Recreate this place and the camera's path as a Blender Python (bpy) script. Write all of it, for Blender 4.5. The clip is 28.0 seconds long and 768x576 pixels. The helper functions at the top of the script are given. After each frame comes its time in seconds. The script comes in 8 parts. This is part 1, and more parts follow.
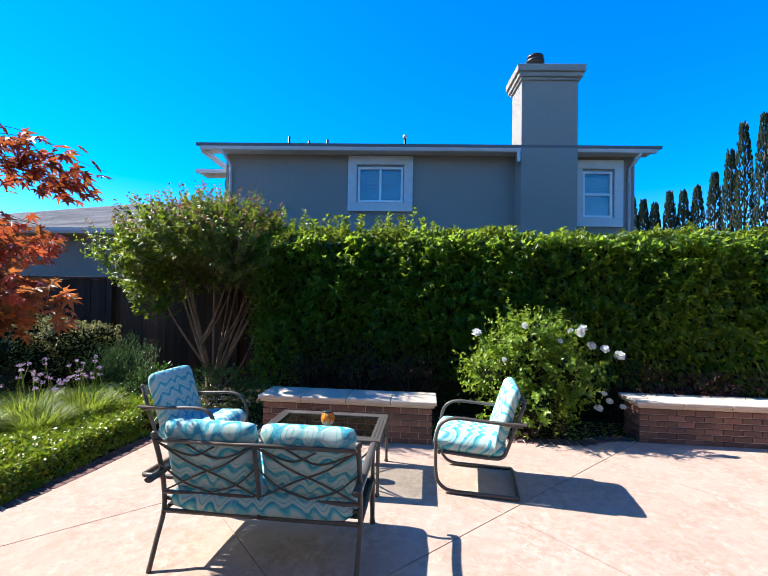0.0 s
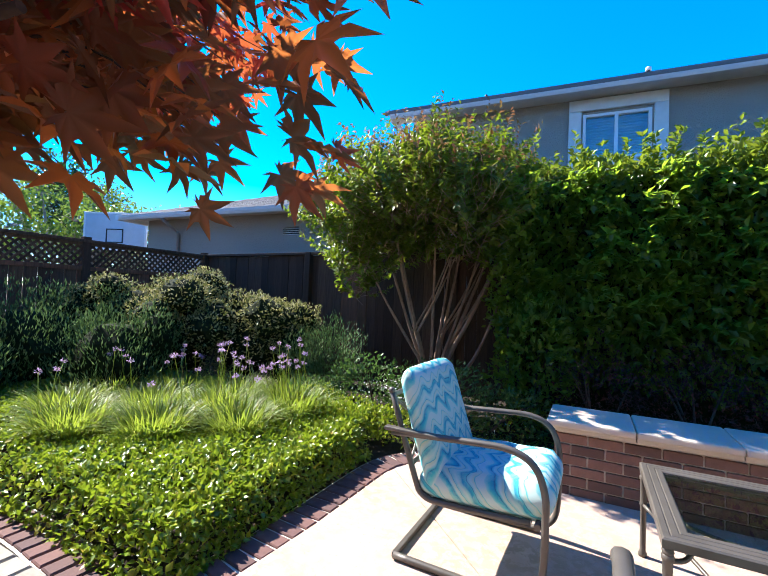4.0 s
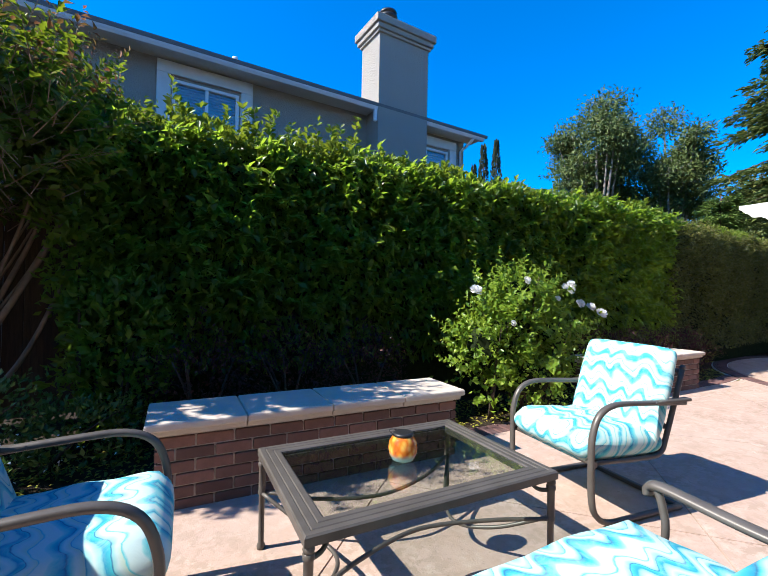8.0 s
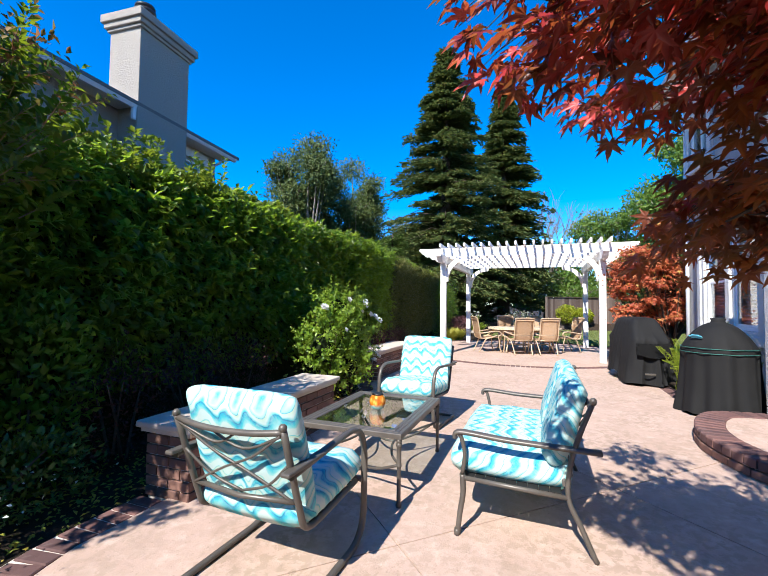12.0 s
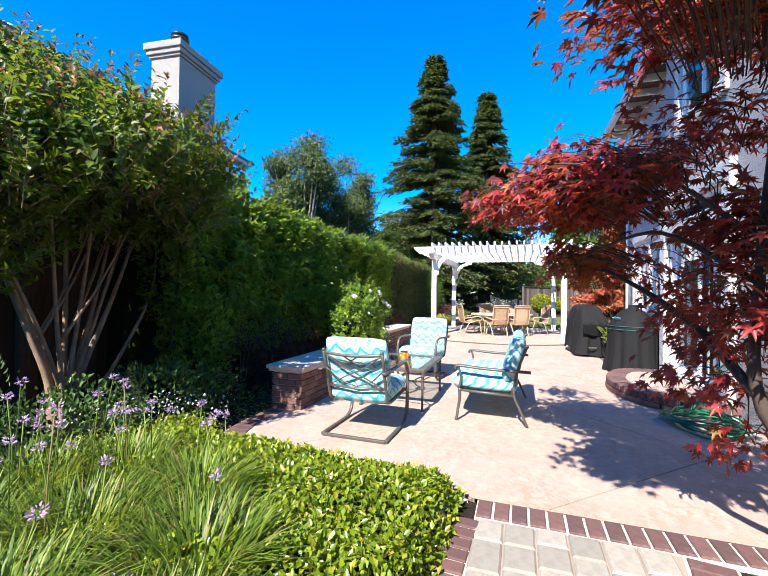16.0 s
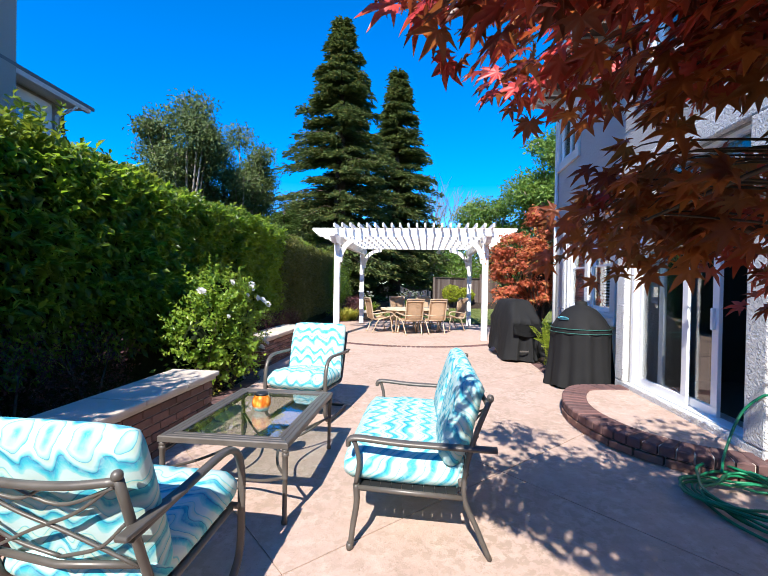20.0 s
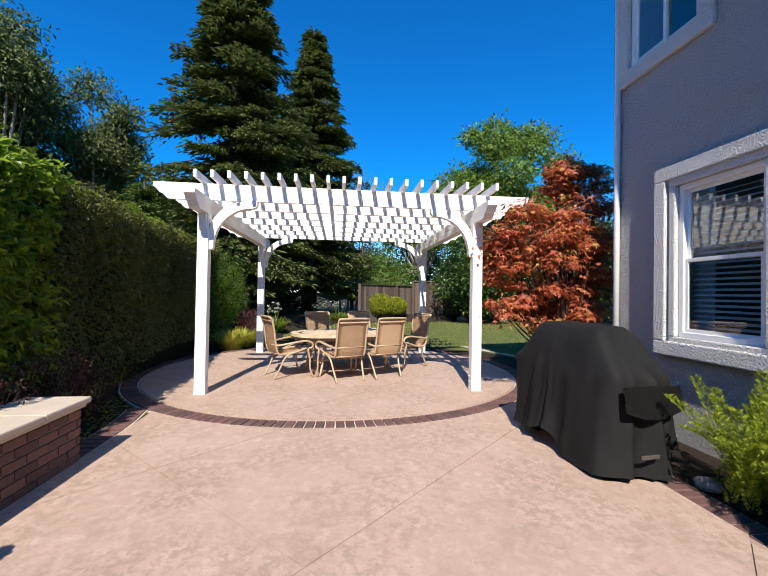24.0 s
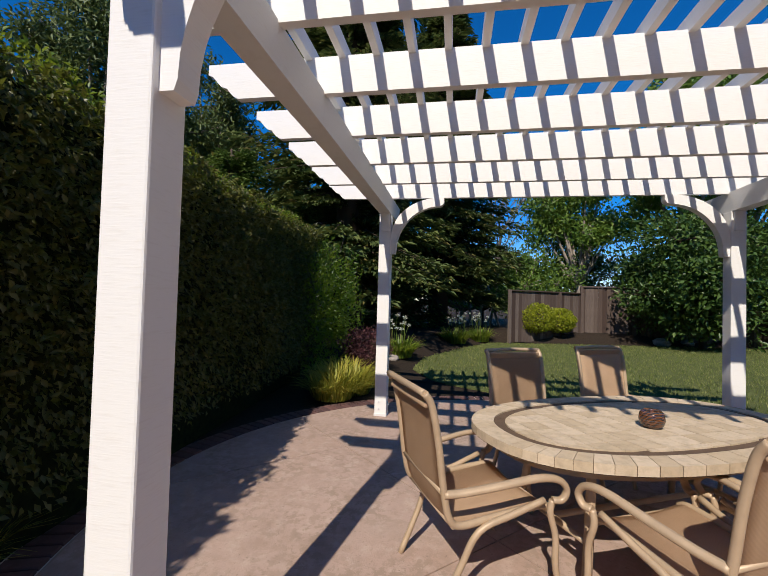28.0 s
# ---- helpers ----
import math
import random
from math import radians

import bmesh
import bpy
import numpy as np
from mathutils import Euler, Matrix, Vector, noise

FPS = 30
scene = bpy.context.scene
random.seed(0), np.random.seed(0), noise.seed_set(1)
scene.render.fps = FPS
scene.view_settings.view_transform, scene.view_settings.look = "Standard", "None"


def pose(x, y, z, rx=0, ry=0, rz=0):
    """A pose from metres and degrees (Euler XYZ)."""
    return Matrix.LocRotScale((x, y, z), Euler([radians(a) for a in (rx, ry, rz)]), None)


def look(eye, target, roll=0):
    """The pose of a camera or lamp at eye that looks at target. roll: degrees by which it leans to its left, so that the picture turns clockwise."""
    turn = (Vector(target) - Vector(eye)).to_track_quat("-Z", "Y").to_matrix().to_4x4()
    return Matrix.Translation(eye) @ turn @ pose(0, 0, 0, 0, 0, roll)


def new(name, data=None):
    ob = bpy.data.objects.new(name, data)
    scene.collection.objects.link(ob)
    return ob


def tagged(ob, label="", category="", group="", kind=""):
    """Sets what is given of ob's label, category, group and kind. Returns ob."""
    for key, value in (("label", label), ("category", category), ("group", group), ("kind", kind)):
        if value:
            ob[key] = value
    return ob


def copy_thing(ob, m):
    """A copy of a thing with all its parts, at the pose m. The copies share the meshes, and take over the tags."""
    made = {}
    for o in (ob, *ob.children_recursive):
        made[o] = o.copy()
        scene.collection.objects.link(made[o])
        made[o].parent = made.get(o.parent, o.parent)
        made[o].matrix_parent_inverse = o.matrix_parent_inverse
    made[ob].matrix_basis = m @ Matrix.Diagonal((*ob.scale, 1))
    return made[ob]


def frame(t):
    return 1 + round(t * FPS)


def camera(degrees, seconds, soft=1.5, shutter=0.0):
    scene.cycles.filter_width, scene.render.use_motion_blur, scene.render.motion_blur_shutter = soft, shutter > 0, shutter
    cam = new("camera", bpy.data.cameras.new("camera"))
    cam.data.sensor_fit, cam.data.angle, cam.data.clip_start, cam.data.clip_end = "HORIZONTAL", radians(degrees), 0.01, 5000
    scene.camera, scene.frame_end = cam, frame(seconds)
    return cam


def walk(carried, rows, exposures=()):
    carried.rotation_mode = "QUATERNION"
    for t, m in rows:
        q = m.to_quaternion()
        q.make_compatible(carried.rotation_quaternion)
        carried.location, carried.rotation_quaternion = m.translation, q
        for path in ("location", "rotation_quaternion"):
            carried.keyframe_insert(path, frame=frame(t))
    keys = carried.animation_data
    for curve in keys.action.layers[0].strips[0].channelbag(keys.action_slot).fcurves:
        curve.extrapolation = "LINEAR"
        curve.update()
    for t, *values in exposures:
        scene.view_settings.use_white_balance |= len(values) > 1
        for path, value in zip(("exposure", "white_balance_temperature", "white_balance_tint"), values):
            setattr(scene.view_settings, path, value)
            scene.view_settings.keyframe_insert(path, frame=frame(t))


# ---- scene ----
cam = camera(86.6, 28.0, 0.8)
PATH = [
    (0, (0.443, -0.023, 1.644), (0.229, 1.965, 1.695), 1.0),
    (0.5, (0.539, 0.174, 1.611), (0.624, 2.172, 1.662), 1.0),
    (1, (0.49, 0.399, 1.532), (0.819, 2.371, 1.572), 1.5),
    (1.5, (0.332, 0.662, 1.44), (0.703, 2.627, 1.48), 2.0),
    (2, (0.138, 0.918, 1.384), (0.314, 2.91, 1.429), 2.1),
    (2.5, (-0.131, 1.184, 1.337), (-0.248, 3.18, 1.385), 2.3),
    (3, (-0.492, 1.37, 1.266), (-0.939, 3.319, 1.314), 2.1),
    (3.5, (-0.928, 1.533, 1.255), (-1.663, 3.393, 1.303), 2.3),
    (5.5, (-1.603, 1.698, 1.284), (-2.662, 3.394, 1.342), 1.4),
    (6, (-1.545, 1.716, 1.267), (-2.281, 3.575, 1.329), 1.1),
    (6.5, (-1.498, 1.73, 1.244), (-1.781, 3.708, 1.313), 0.8),
    (7, (-1.463, 1.778, 1.239), (-1.304, 3.771, 1.296), 0.6),
    (7.5, (-1.374, 1.932, 1.228), (-0.812, 3.851, 1.272), 0.6),
    (8, (-1.393, 2.159, 1.207), (-0.481, 3.939, 1.229), 1.1),
    (8.5, (-1.521, 2.428, 1.179), (-0.263, 3.983, 1.212), 1.3),
    (9, (-1.651, 2.682, 1.204), (-0.099, 3.944, 1.231), 3.3),
    (9.5, (-1.867, 2.609, 1.272), (-0.16, 3.65, 1.33), 1.2),
    (10, (-2.159, 2.541, 1.315), (-0.349, 3.39, 1.377), 1.1),
    (10.5, (-2.466, 2.513, 1.316), (-0.614, 3.263, 1.388), 0.7),
    (11, (-2.776, 2.592, 1.324), (-0.917, 3.326, 1.395), 1.3),
    (11.5, (-3.104, 2.579, 1.303), (-1.24, 3.301, 1.38), 0.9),
    (12, (-3.529, 2.538, 1.295), (-1.661, 3.249, 1.373), 0.7),
    (12.5, (-3.923, 2.535, 1.288), (-2.055, 3.247, 1.363), 1.1),
    (14.5, (-5.242, 2.07, 1.323), (-3.362, 2.75, 1.363), 0.4),
    (15, (-5.421, 2.167, 1.314), (-3.503, 2.734, 1.346), 0.7),
    (15.5, (-5.481, 2.296, 1.317), (-3.554, 2.828, 1.342), 1.0),
    (16, (-5.505, 2.357, 1.333), (-3.607, 2.989, 1.353), 0.9),
    (16.5, (-5.495, 2.346, 1.332), (-3.671, 3.166, 1.353), 0.7),
    (17, (-5.484, 2.331, 1.33), (-3.72, 3.273, 1.356), 0.5),
    (17.5, (-5.364, 2.329, 1.324), (-3.625, 3.316, 1.348), 0.2),
    (18, (-5.122, 2.336, 1.336), (-3.32, 3.203, 1.35), 0.0),
    (18.5, (-4.773, 2.371, 1.329), (-2.875, 3.004, 1.332), 0.1),
    (19, (-4.316, 2.432, 1.341), (-2.368, 2.888, 1.335), 0.1),
    (19.5, (-3.783, 2.499, 1.357), (-1.806, 2.801, 1.34), 0.6),
    (20, (-3.233, 2.606, 1.367), (-1.243, 2.812, 1.346), 1.0),
    (20.5, (-2.615, 2.768, 1.346), (-0.62, 2.911, 1.331), 1.2),
    (21, (-2.032, 2.944, 1.356), (-0.035, 3.059, 1.347), 1.1),
    (21.5, (-1.478, 3.111, 1.351), (0.521, 3.17, 1.348), 1.0),
    (22, (-0.938, 3.202, 1.347), (1.062, 3.172, 1.354), 0.9),
    (22.5, (-0.381, 3.197, 1.345), (1.616, 3.1, 1.354), 0.8),
    (24.5, (2.067, 3.091, 1.36), (4.053, 2.862, 1.392), 1.0),
    (25, (2.67, 3.12, 1.377), (4.658, 2.905, 1.412), 1.2),
    (25.5, (3.291, 3.195, 1.366), (5.286, 3.05, 1.409), 1.4),
    (26, (3.902, 3.275, 1.369), (5.901, 3.24, 1.415), 1.5),
    (26.5, (4.438, 3.447, 1.383), (6.432, 3.592, 1.437), 1.6),
    (27, (4.969, 3.621, 1.392), (6.949, 3.896, 1.45), 1.6),
    (27.5, (5.51, 3.847, 1.388), (7.481, 4.184, 1.442), 1.7),
    (28, (6.054, 4.029, 1.364), (8.024, 4.366, 1.418), 1.6),
]
# the clip's own exposure, in stops
EXPOSURES = [(0, 1.4, 6450, 9), (1, 1.2, 6450, 9), (2, 1.45, 6450, 9), (3, 1.5, 6450, 9), (5.5, 2.35, 6700, 9), (6.5, 2.28, 6700, 9), (8, 1.25, 6450, 9), (9.5, 1.0, 6450, 9), (11, 1.05, 6450, 9),
             (14.5, 1.45, 6450, 10), (17, 1.5, 6450, 10), (19, 1.4, 6450, 10), (20, 1.2, 6450, 10), (21.5, 0.9, 6450, 10), (22.5, 0.75, 6800, 10), (25, 0.65, 6950, 10), (26, 0.5, 6950, 11),
             (27, 0.19, 6900, 12), (28, 0.03, 6900, 12)]
walk(cam, [(t, look(eye, target, roll)) for t, eye, target, roll in PATH], EXPOSURES)

# ---- world, sun, exposure ----
SUN_DIR = Vector((-0.98, 0.16, 0.94)).normalized()   # towards the sun
world = bpy.data.worlds.new("sky")
scene.world = world
world.use_nodes = True
wn = world.node_tree
wn.nodes.clear()
sky = wn.nodes.new("ShaderNodeTexSky")
sky.sky_type = "NISHITA"
sky.sun_disc = False
sky.sun_elevation = math.asin(SUN_DIR.z)
sky.sun_rotation = math.atan2(SUN_DIR.x, SUN_DIR.y)
sky.altitude = 300.0
sky.air_density, sky.dust_density, sky.ozone_density = 1.0, 0.05, 6.0
sky_bg = wn.nodes.new("ShaderNodeBackground")
sky_bg.inputs["Strength"].default_value = 0.115
sky_out = wn.nodes.new("ShaderNodeOutputWorld")
sky_tone = wn.nodes.new("ShaderNodeHueSaturation")   # the deep blue of a very clear dry day
sky_tone.inputs["Saturation"].default_value = 1.42
wn.links.new(sky.outputs[0], sky_tone.inputs["Color"])
sky_mul = wn.nodes.new("ShaderNodeMix")
sky_mul.data_type, sky_mul.blend_type = "RGBA", "MULTIPLY"
sky_mul.inputs["Factor"].default_value = 1.0
sky_mul.inputs["B"].default_value = (1.0, 1.0, 1.17, 1.0)
wn.links.new(sky_tone.outputs[0], sky_mul.inputs["A"])
wn.links.new(sky_mul.outputs["Result"], sky_bg.inputs["Color"])
wn.links.new(sky_bg.outputs[0], sky_out.inputs["Surface"])

sun_data = bpy.data.lights.new("sun", "SUN")
sun_data.energy, sun_data.angle, sun_data.color = 4.6, radians(0.53), (1.0, 0.955, 0.88)
sun = new("sun", sun_data)
sun.matrix_world = look(SUN_DIR * 60, (0, 0, 0))

# ---- materials ----
def rgb(*c):
    return (*c, 1.0)


class Mat:
    """A small builder of node materials."""

    def __init__(self, name, rough=0.7, metal=0.0, spec=0.5):
        self.m = bpy.data.materials.new(name)
        self.m.use_nodes = True
        self.t = self.m.node_tree
        self.b = self.t.nodes["Principled BSDF"]
        self.b.inputs["Roughness"].default_value = rough
        self.b.inputs["Metallic"].default_value = metal
        self.b.inputs["Specular IOR Level"].default_value = spec
        self.co = self.t.nodes.new("ShaderNodeTexCoord").outputs["Object"]

    def node(self, kind, **ins):
        n = self.t.nodes.new(kind)
        for k, v in ins.items():
            self.put(n, k, v)
        return n

    def put(self, n, k, v):
        sock = n.inputs[int(k[1:])] if k[0] == "i" and k[1:].isdigit() else n.inputs[k.replace("_", " ")]
        if isinstance(v, bpy.types.NodeSocket):
            self.t.links.new(v, sock)
        else:
            sock.default_value = v

    def noise(self, scale, detail=4.0, rough=0.55, dist=0.0, co=None):
        return self.node("ShaderNodeTexNoise", Vector=co or self.co, Scale=scale, Detail=detail, Roughness=rough, Distortion=dist).outputs["Fac"]

    def ramp(self, fac, stops, interp="LINEAR"):
        n = self.t.nodes.new("ShaderNodeValToRGB")
        n.color_ramp.interpolation = interp
        e = n.color_ramp.elements
        e[0].position, e[0].color = stops[0][0], rgb(*stops[0][1])
        e[1].position, e[1].color = stops[1][0], rgb(*stops[1][1])
        for p, c in stops[2:]:
            x = e.new(p)
            x.color = rgb(*c)
        self.t.links.new(fac, n.inputs[0])
        return n.outputs[0]

    def mix(self, fac, a, b, blend="MIX"):
        n = self.t.nodes.new("ShaderNodeMix")
        n.data_type, n.blend_type = "RGBA", blend
        for k, v in ((0, fac), (6, a), (7, b)):
            if isinstance(v, bpy.types.NodeSocket):
                self.t.links.new(v, n.inputs[k])
            else:
                n.inputs[k].default_value = v if k == 0 else rgb(*v)
        return n.outputs[2]

    def math(self, op, a, b=0.0):
        n = self.t.nodes.new("ShaderNodeMath")
        n.operation = op
        for k, v in ((0, a), (1, b)):
            if isinstance(v, bpy.types.NodeSocket):
                self.t.links.new(v, n.inputs[k])
            else:
                n.inputs[k].default_value = v
        return n.outputs[0]

    def island(self):
        return self.t.nodes.new("ShaderNodeNewGeometry").outputs["Random Per Island"]

    def each(self):
        return self.t.nodes.new("ShaderNodeObjectInfo").outputs["Random"]

    def color(self, v):
        self.put(self.b, "Base_Color", v if isinstance(v, bpy.types.NodeSocket) else rgb(*v))
        return self

    def rough(self, v):
        self.put(self.b, "Roughness", v)
        return self

    def bump(self, height, strength=0.3, dist=0.01):
        n = self.node("ShaderNodeBump", Strength=strength, Distance=dist, Height=height)
        self.t.links.new(n.outputs[0], self.b.inputs["Normal"])
        return self

    def glow_through(self, amount, tint):
        """Let part of the light pass, as leaves and thin cloth do."""
        tr = self.node("ShaderNodeBsdfTranslucent", Color=tint if isinstance(tint, bpy.types.NodeSocket) else rgb(*tint))
        mx = self.node("ShaderNodeMixShader", Fac=amount)
        self.t.links.new(self.b.outputs[0], mx.inputs[1])
        self.t.links.new(tr.outputs[0], mx.inputs[2])
        self.t.links.new(mx.outputs[0], self.t.nodes["Material Output"].inputs["Surface"])
        return self


def plain(name, c, rough=0.7, metal=0.0, var=0.15, scale=6.0, fine=60.0, bump=0.15, bdist=0.003, spec=0.4):
    """Paint, metal, stone and the like: one colour with slow and fine unevenness."""
    m = Mat(name, rough, metal, spec)
    slow, grain = m.noise(scale, 5), m.noise(fine, 3)
    lo, hi = [x * (1 - var) for x in c], [min(1, x * (1 + var)) for x in c]
    col = m.ramp(slow, [(0.3, lo), (0.7, hi)])
    m.color(m.mix(m.math("MULTIPLY", grain, var), col, [x * 0.6 for x in c]))
    m.rough(m.ramp(slow, [(0.3, [max(0.05, rough - 0.08)] * 3), (0.7, [min(1, rough + 0.08)] * 3)]))
    if bump:
        m.bump(grain, bump, bdist)
    return m.m


def foliage(name, stops, rough=0.45, trans=0.3, tint=None, spec=0.35):
    """Leaves: each its own tone, with light through them."""
    m = Mat(name, rough, 0, spec)
    col = m.ramp(m.island(), stops)
    wide = m.noise(1.3, 3)
    col = m.mix(m.math("MULTIPLY", wide, 0.45), col, stops[0][1])
    m.color(col)
    if trans:
        m.glow_through(trans, col if tint is None else m.mix(0.75, col, tint))
    return m.m


M = {}
m = Mat("patio_concrete", 0.85, 0, 0.25)
n1, n2, n3 = m.noise(1.1, 6, 0.6), m.noise(9, 6, 0.65), m.noise(140, 3)
c = m.ramp(n1, [(0.3, (0.425, 0.298, 0.24)), (0.7, (0.49, 0.355, 0.296))])
c = m.mix(m.ramp(n2, [(0.5, (0, 0, 0)), (0.68, (0.7, 0.7, 0.7))]), c, (0.55, 0.43, 0.362))
c = m.mix(m.ramp(m.noise(3.2, 7, 0.7, 0.5), [(0.5, (0, 0, 0)), (0.66, (0.55, 0.55, 0.55))]), c, (0.33, 0.232, 0.18))
c = m.mix(m.math("MULTIPLY", n3, 0.25), c, (0.33, 0.23, 0.17))
c = m.mix(m.math("MULTIPLY", m.each(), 0.12), c, (0.42, 0.3, 0.22))
etch = m.noise(15, 10, 0.72, 0.3)
where = m.ramp(m.noise(1.6, 4, 0.6, 0.6), [(0.4, (0.15, 0.15, 0.15)), (0.62, (0.85, 0.85, 0.85))])
c = m.mix(m.math("MULTIPLY", m.ramp(etch, [(0.49, (0, 0, 0)), (0.535, (1, 1, 1))]), where), c, (0.325, 0.238, 0.18))
c = m.mix(m.ramp(m.noise(42, 4, 0.6), [(0.62, (0, 0, 0)), (0.68, (0.6, 0.6, 0.6))]), c, (0.26, 0.19, 0.145))
c = m.mix(m.ramp(m.noise(0.7, 5, 0.6, 1.0), [(0.5, (0, 0, 0)), (0.7, (0.4, 0.4, 0.4))]), c, (0.4, 0.31, 0.25))
m.color(c).bump(m.math("ADD", m.math("ADD", n2, m.math("MULTIPLY", etch, 2.0)), m.math("MULTIPLY", n3, 0.5)), 0.4, 0.004)
M["concrete"] = m.m
M["joint"] = plain("joint_mortar", (0.36, 0.265, 0.205), 0.9, fine=90, bump=0.2)
M["mortar"] = plain("pale_mortar", (0.6, 0.53, 0.46), 0.9, fine=120, bump=0.3)


def brick_mat(name, lo, hi):
    m = Mat(name, 0.85, 0, 0.25)
    base = m.ramp(m.each(), [(0.0, lo), (0.5, [(a + b) / 2 for a, b in zip(lo, hi)]), (1.0, hi)])
    n = m.noise(18, 5, 0.65)
    c = m.mix(m.ramp(n, [(0.45, (0, 0, 0)), (0.75, (0.5, 0.5, 0.5))]), base, [x * 0.55 for x in lo])
    c = m.mix(m.ramp(m.noise(5, 4), [(0.62, (0, 0, 0)), (0.8, (0.35, 0.35, 0.35))]), c, (0.45, 0.38, 0.33))
    m.color(c).bump(m.noise(160, 3), 0.4, 0.004)
    return m.m


M["brick"] = brick_mat("wall_brick", (0.12, 0.068, 0.055), (0.24, 0.125, 0.095))
M["paver_brick"] = brick_mat("edge_brick", (0.10, 0.058, 0.056), (0.165, 0.085, 0.075))
M["paver"] = brick_mat("grey_paver", (0.26, 0.235, 0.195), (0.36, 0.32, 0.265))
m = Mat("cap_stone", 0.8, 0, 0.3)
n1, n2 = m.noise(3, 5), m.noise(60, 4)
m.color(m.mix(m.math("MULTIPLY", n2, 0.35), m.ramp(n1, [(0.3, (0.5, 0.43, 0.36)), (0.7, (0.6, 0.53, 0.46))]), (0.45, 0.33, 0.2)))
m.bump(n2, 0.3, 0.003)
M["cap"] = m.m


def stucco(name, c):
    m = Mat(name, 0.9, 0, 0.2)
    v = m.node("ShaderNodeTexVoronoi", Vector=m.co, Scale=55.0).outputs["Distance"]
    n = m.noise(38, 5, 0.7, 0.6)
    slow = m.noise(0.8, 4)
    m.color(m.mix(m.math("MULTIPLY", slow, 0.3), c, [x * 0.75 for x in c]))
    m.bump(m.math("ADD", n, m.math("MULTIPLY", v, 0.5)), 1.0, 0.03)
    return m.m


M["stucco"] = stucco("grey_stucco", (0.5, 0.485, 0.475))
M["trim_stucco"] = stucco("pale_trim_stucco", (0.78, 0.77, 0.75))
M["nb_stucco"] = stucco("taupe_stucco", (0.4, 0.36, 0.31))
M["nb_trim"] = plain("neighbour_trim", (0.68, 0.66, 0.62), 0.6, var=0.06)
M["white"] = plain("white_paint", (0.8, 0.79, 0.76), 0.55, var=0.05, scale=3, fine=40, bump=0.1)
M["vinyl"] = plain("white_vinyl", (0.82, 0.82, 0.81), 0.35, var=0.03, bump=0.0)
m = Mat("pergola_paint", 0.6, 0, 0.35)
grain = m.node("ShaderNodeTexNoise", Vector=m.node("ShaderNodeMapping", Vector=m.co, Scale=(5, 5, 60)).outputs[0], Scale=3.0, Detail=5.0).outputs["Fac"]
m.color(m.mix(m.ramp(grain, [(0.55, (0, 0, 0)), (0.8, (0.4, 0.4, 0.4))]), (0.8, 0.785, 0.755), (0.66, 0.62, 0.56)))
m.bump(grain, 0.2, 0.003)
M["pergola"] = m.m
M["gutter"] = plain("gutter_paint", (0.66, 0.66, 0.66), 0.45, var=0.05)
M["metal"] = plain("taupe_metal", (0.105, 0.092, 0.08), 0.42, 0.25, var=0.12, scale=12, fine=150, bump=0.08)
M["tan_metal"] = plain("tan_metal", (0.47, 0.345, 0.225), 0.45, 0.15, var=0.1, scale=10, fine=120)
m = Mat("sling_cloth", 0.8, 0, 0.2)
w1 = m.node("ShaderNodeTexWave", Vector=m.co, Scale=60.0).outputs["Fac"]
m.color(m.mix(m.math("MULTIPLY", w1, 0.3), m.ramp(m.noise(6), [(0.3, (0.52, 0.355, 0.225)), (0.7, (0.58, 0.4, 0.26))]), (0.3, 0.2, 0.12)))
m.glow_through(0.2, (0.42, 0.27, 0.15))
M["sling"] = m.m

# wavy printed cloth
m = Mat("wave_cloth", 0.85, 0, 0.2)
warp = m.node("ShaderNodeTexNoise", Vector=m.co, Scale=3.2, Detail=3.0, Roughness=0.5)
low = m.node("ShaderNodeVectorMath", i0=warp.outputs["Color"], i1=(0.12, 0.12, 0.05))
low.operation = "MULTIPLY"
sh = m.node("ShaderNodeVectorMath", i0=m.co, i1=low.outputs[0])
xyz = m.node("ShaderNodeSeparateXYZ", Vector=sh.outputs[0])
zig = m.math("SINE", m.math("ADD", m.math("MULTIPLY", xyz.outputs["X"], 48.0), m.math("MULTIPLY", m.noise(2.6, 2), 7.0)))
lift = m.math("MULTIPLY", zig, m.math("MULTIPLY", m.noise(2.6, 1), 0.048))
yy = m.math("ADD", m.math("ADD", xyz.outputs["Y"], m.math("MULTIPLY", xyz.outputs["Z"], 0.9)), lift)
yy = m.math("ADD", yy, m.math("MULTIPLY", m.noise(5.0, 4, 0.6), 0.055))
ph = m.math("FRACT", m.math("ADD", m.math("MULTIPLY", yy, 4.6), m.math("MULTIPLY", m.each(), 3.0)))
WHITE_C, MINT_C, AQUA_C, TURQ_C, DEEP_C, LIME_C = (0.45, 0.57, 0.55), (0.22, 0.52, 0.52), (0.04, 0.42, 0.48), (0.008, 0.26, 0.4), (0.012, 0.13, 0.26), (0.42, 0.54, 0.42)
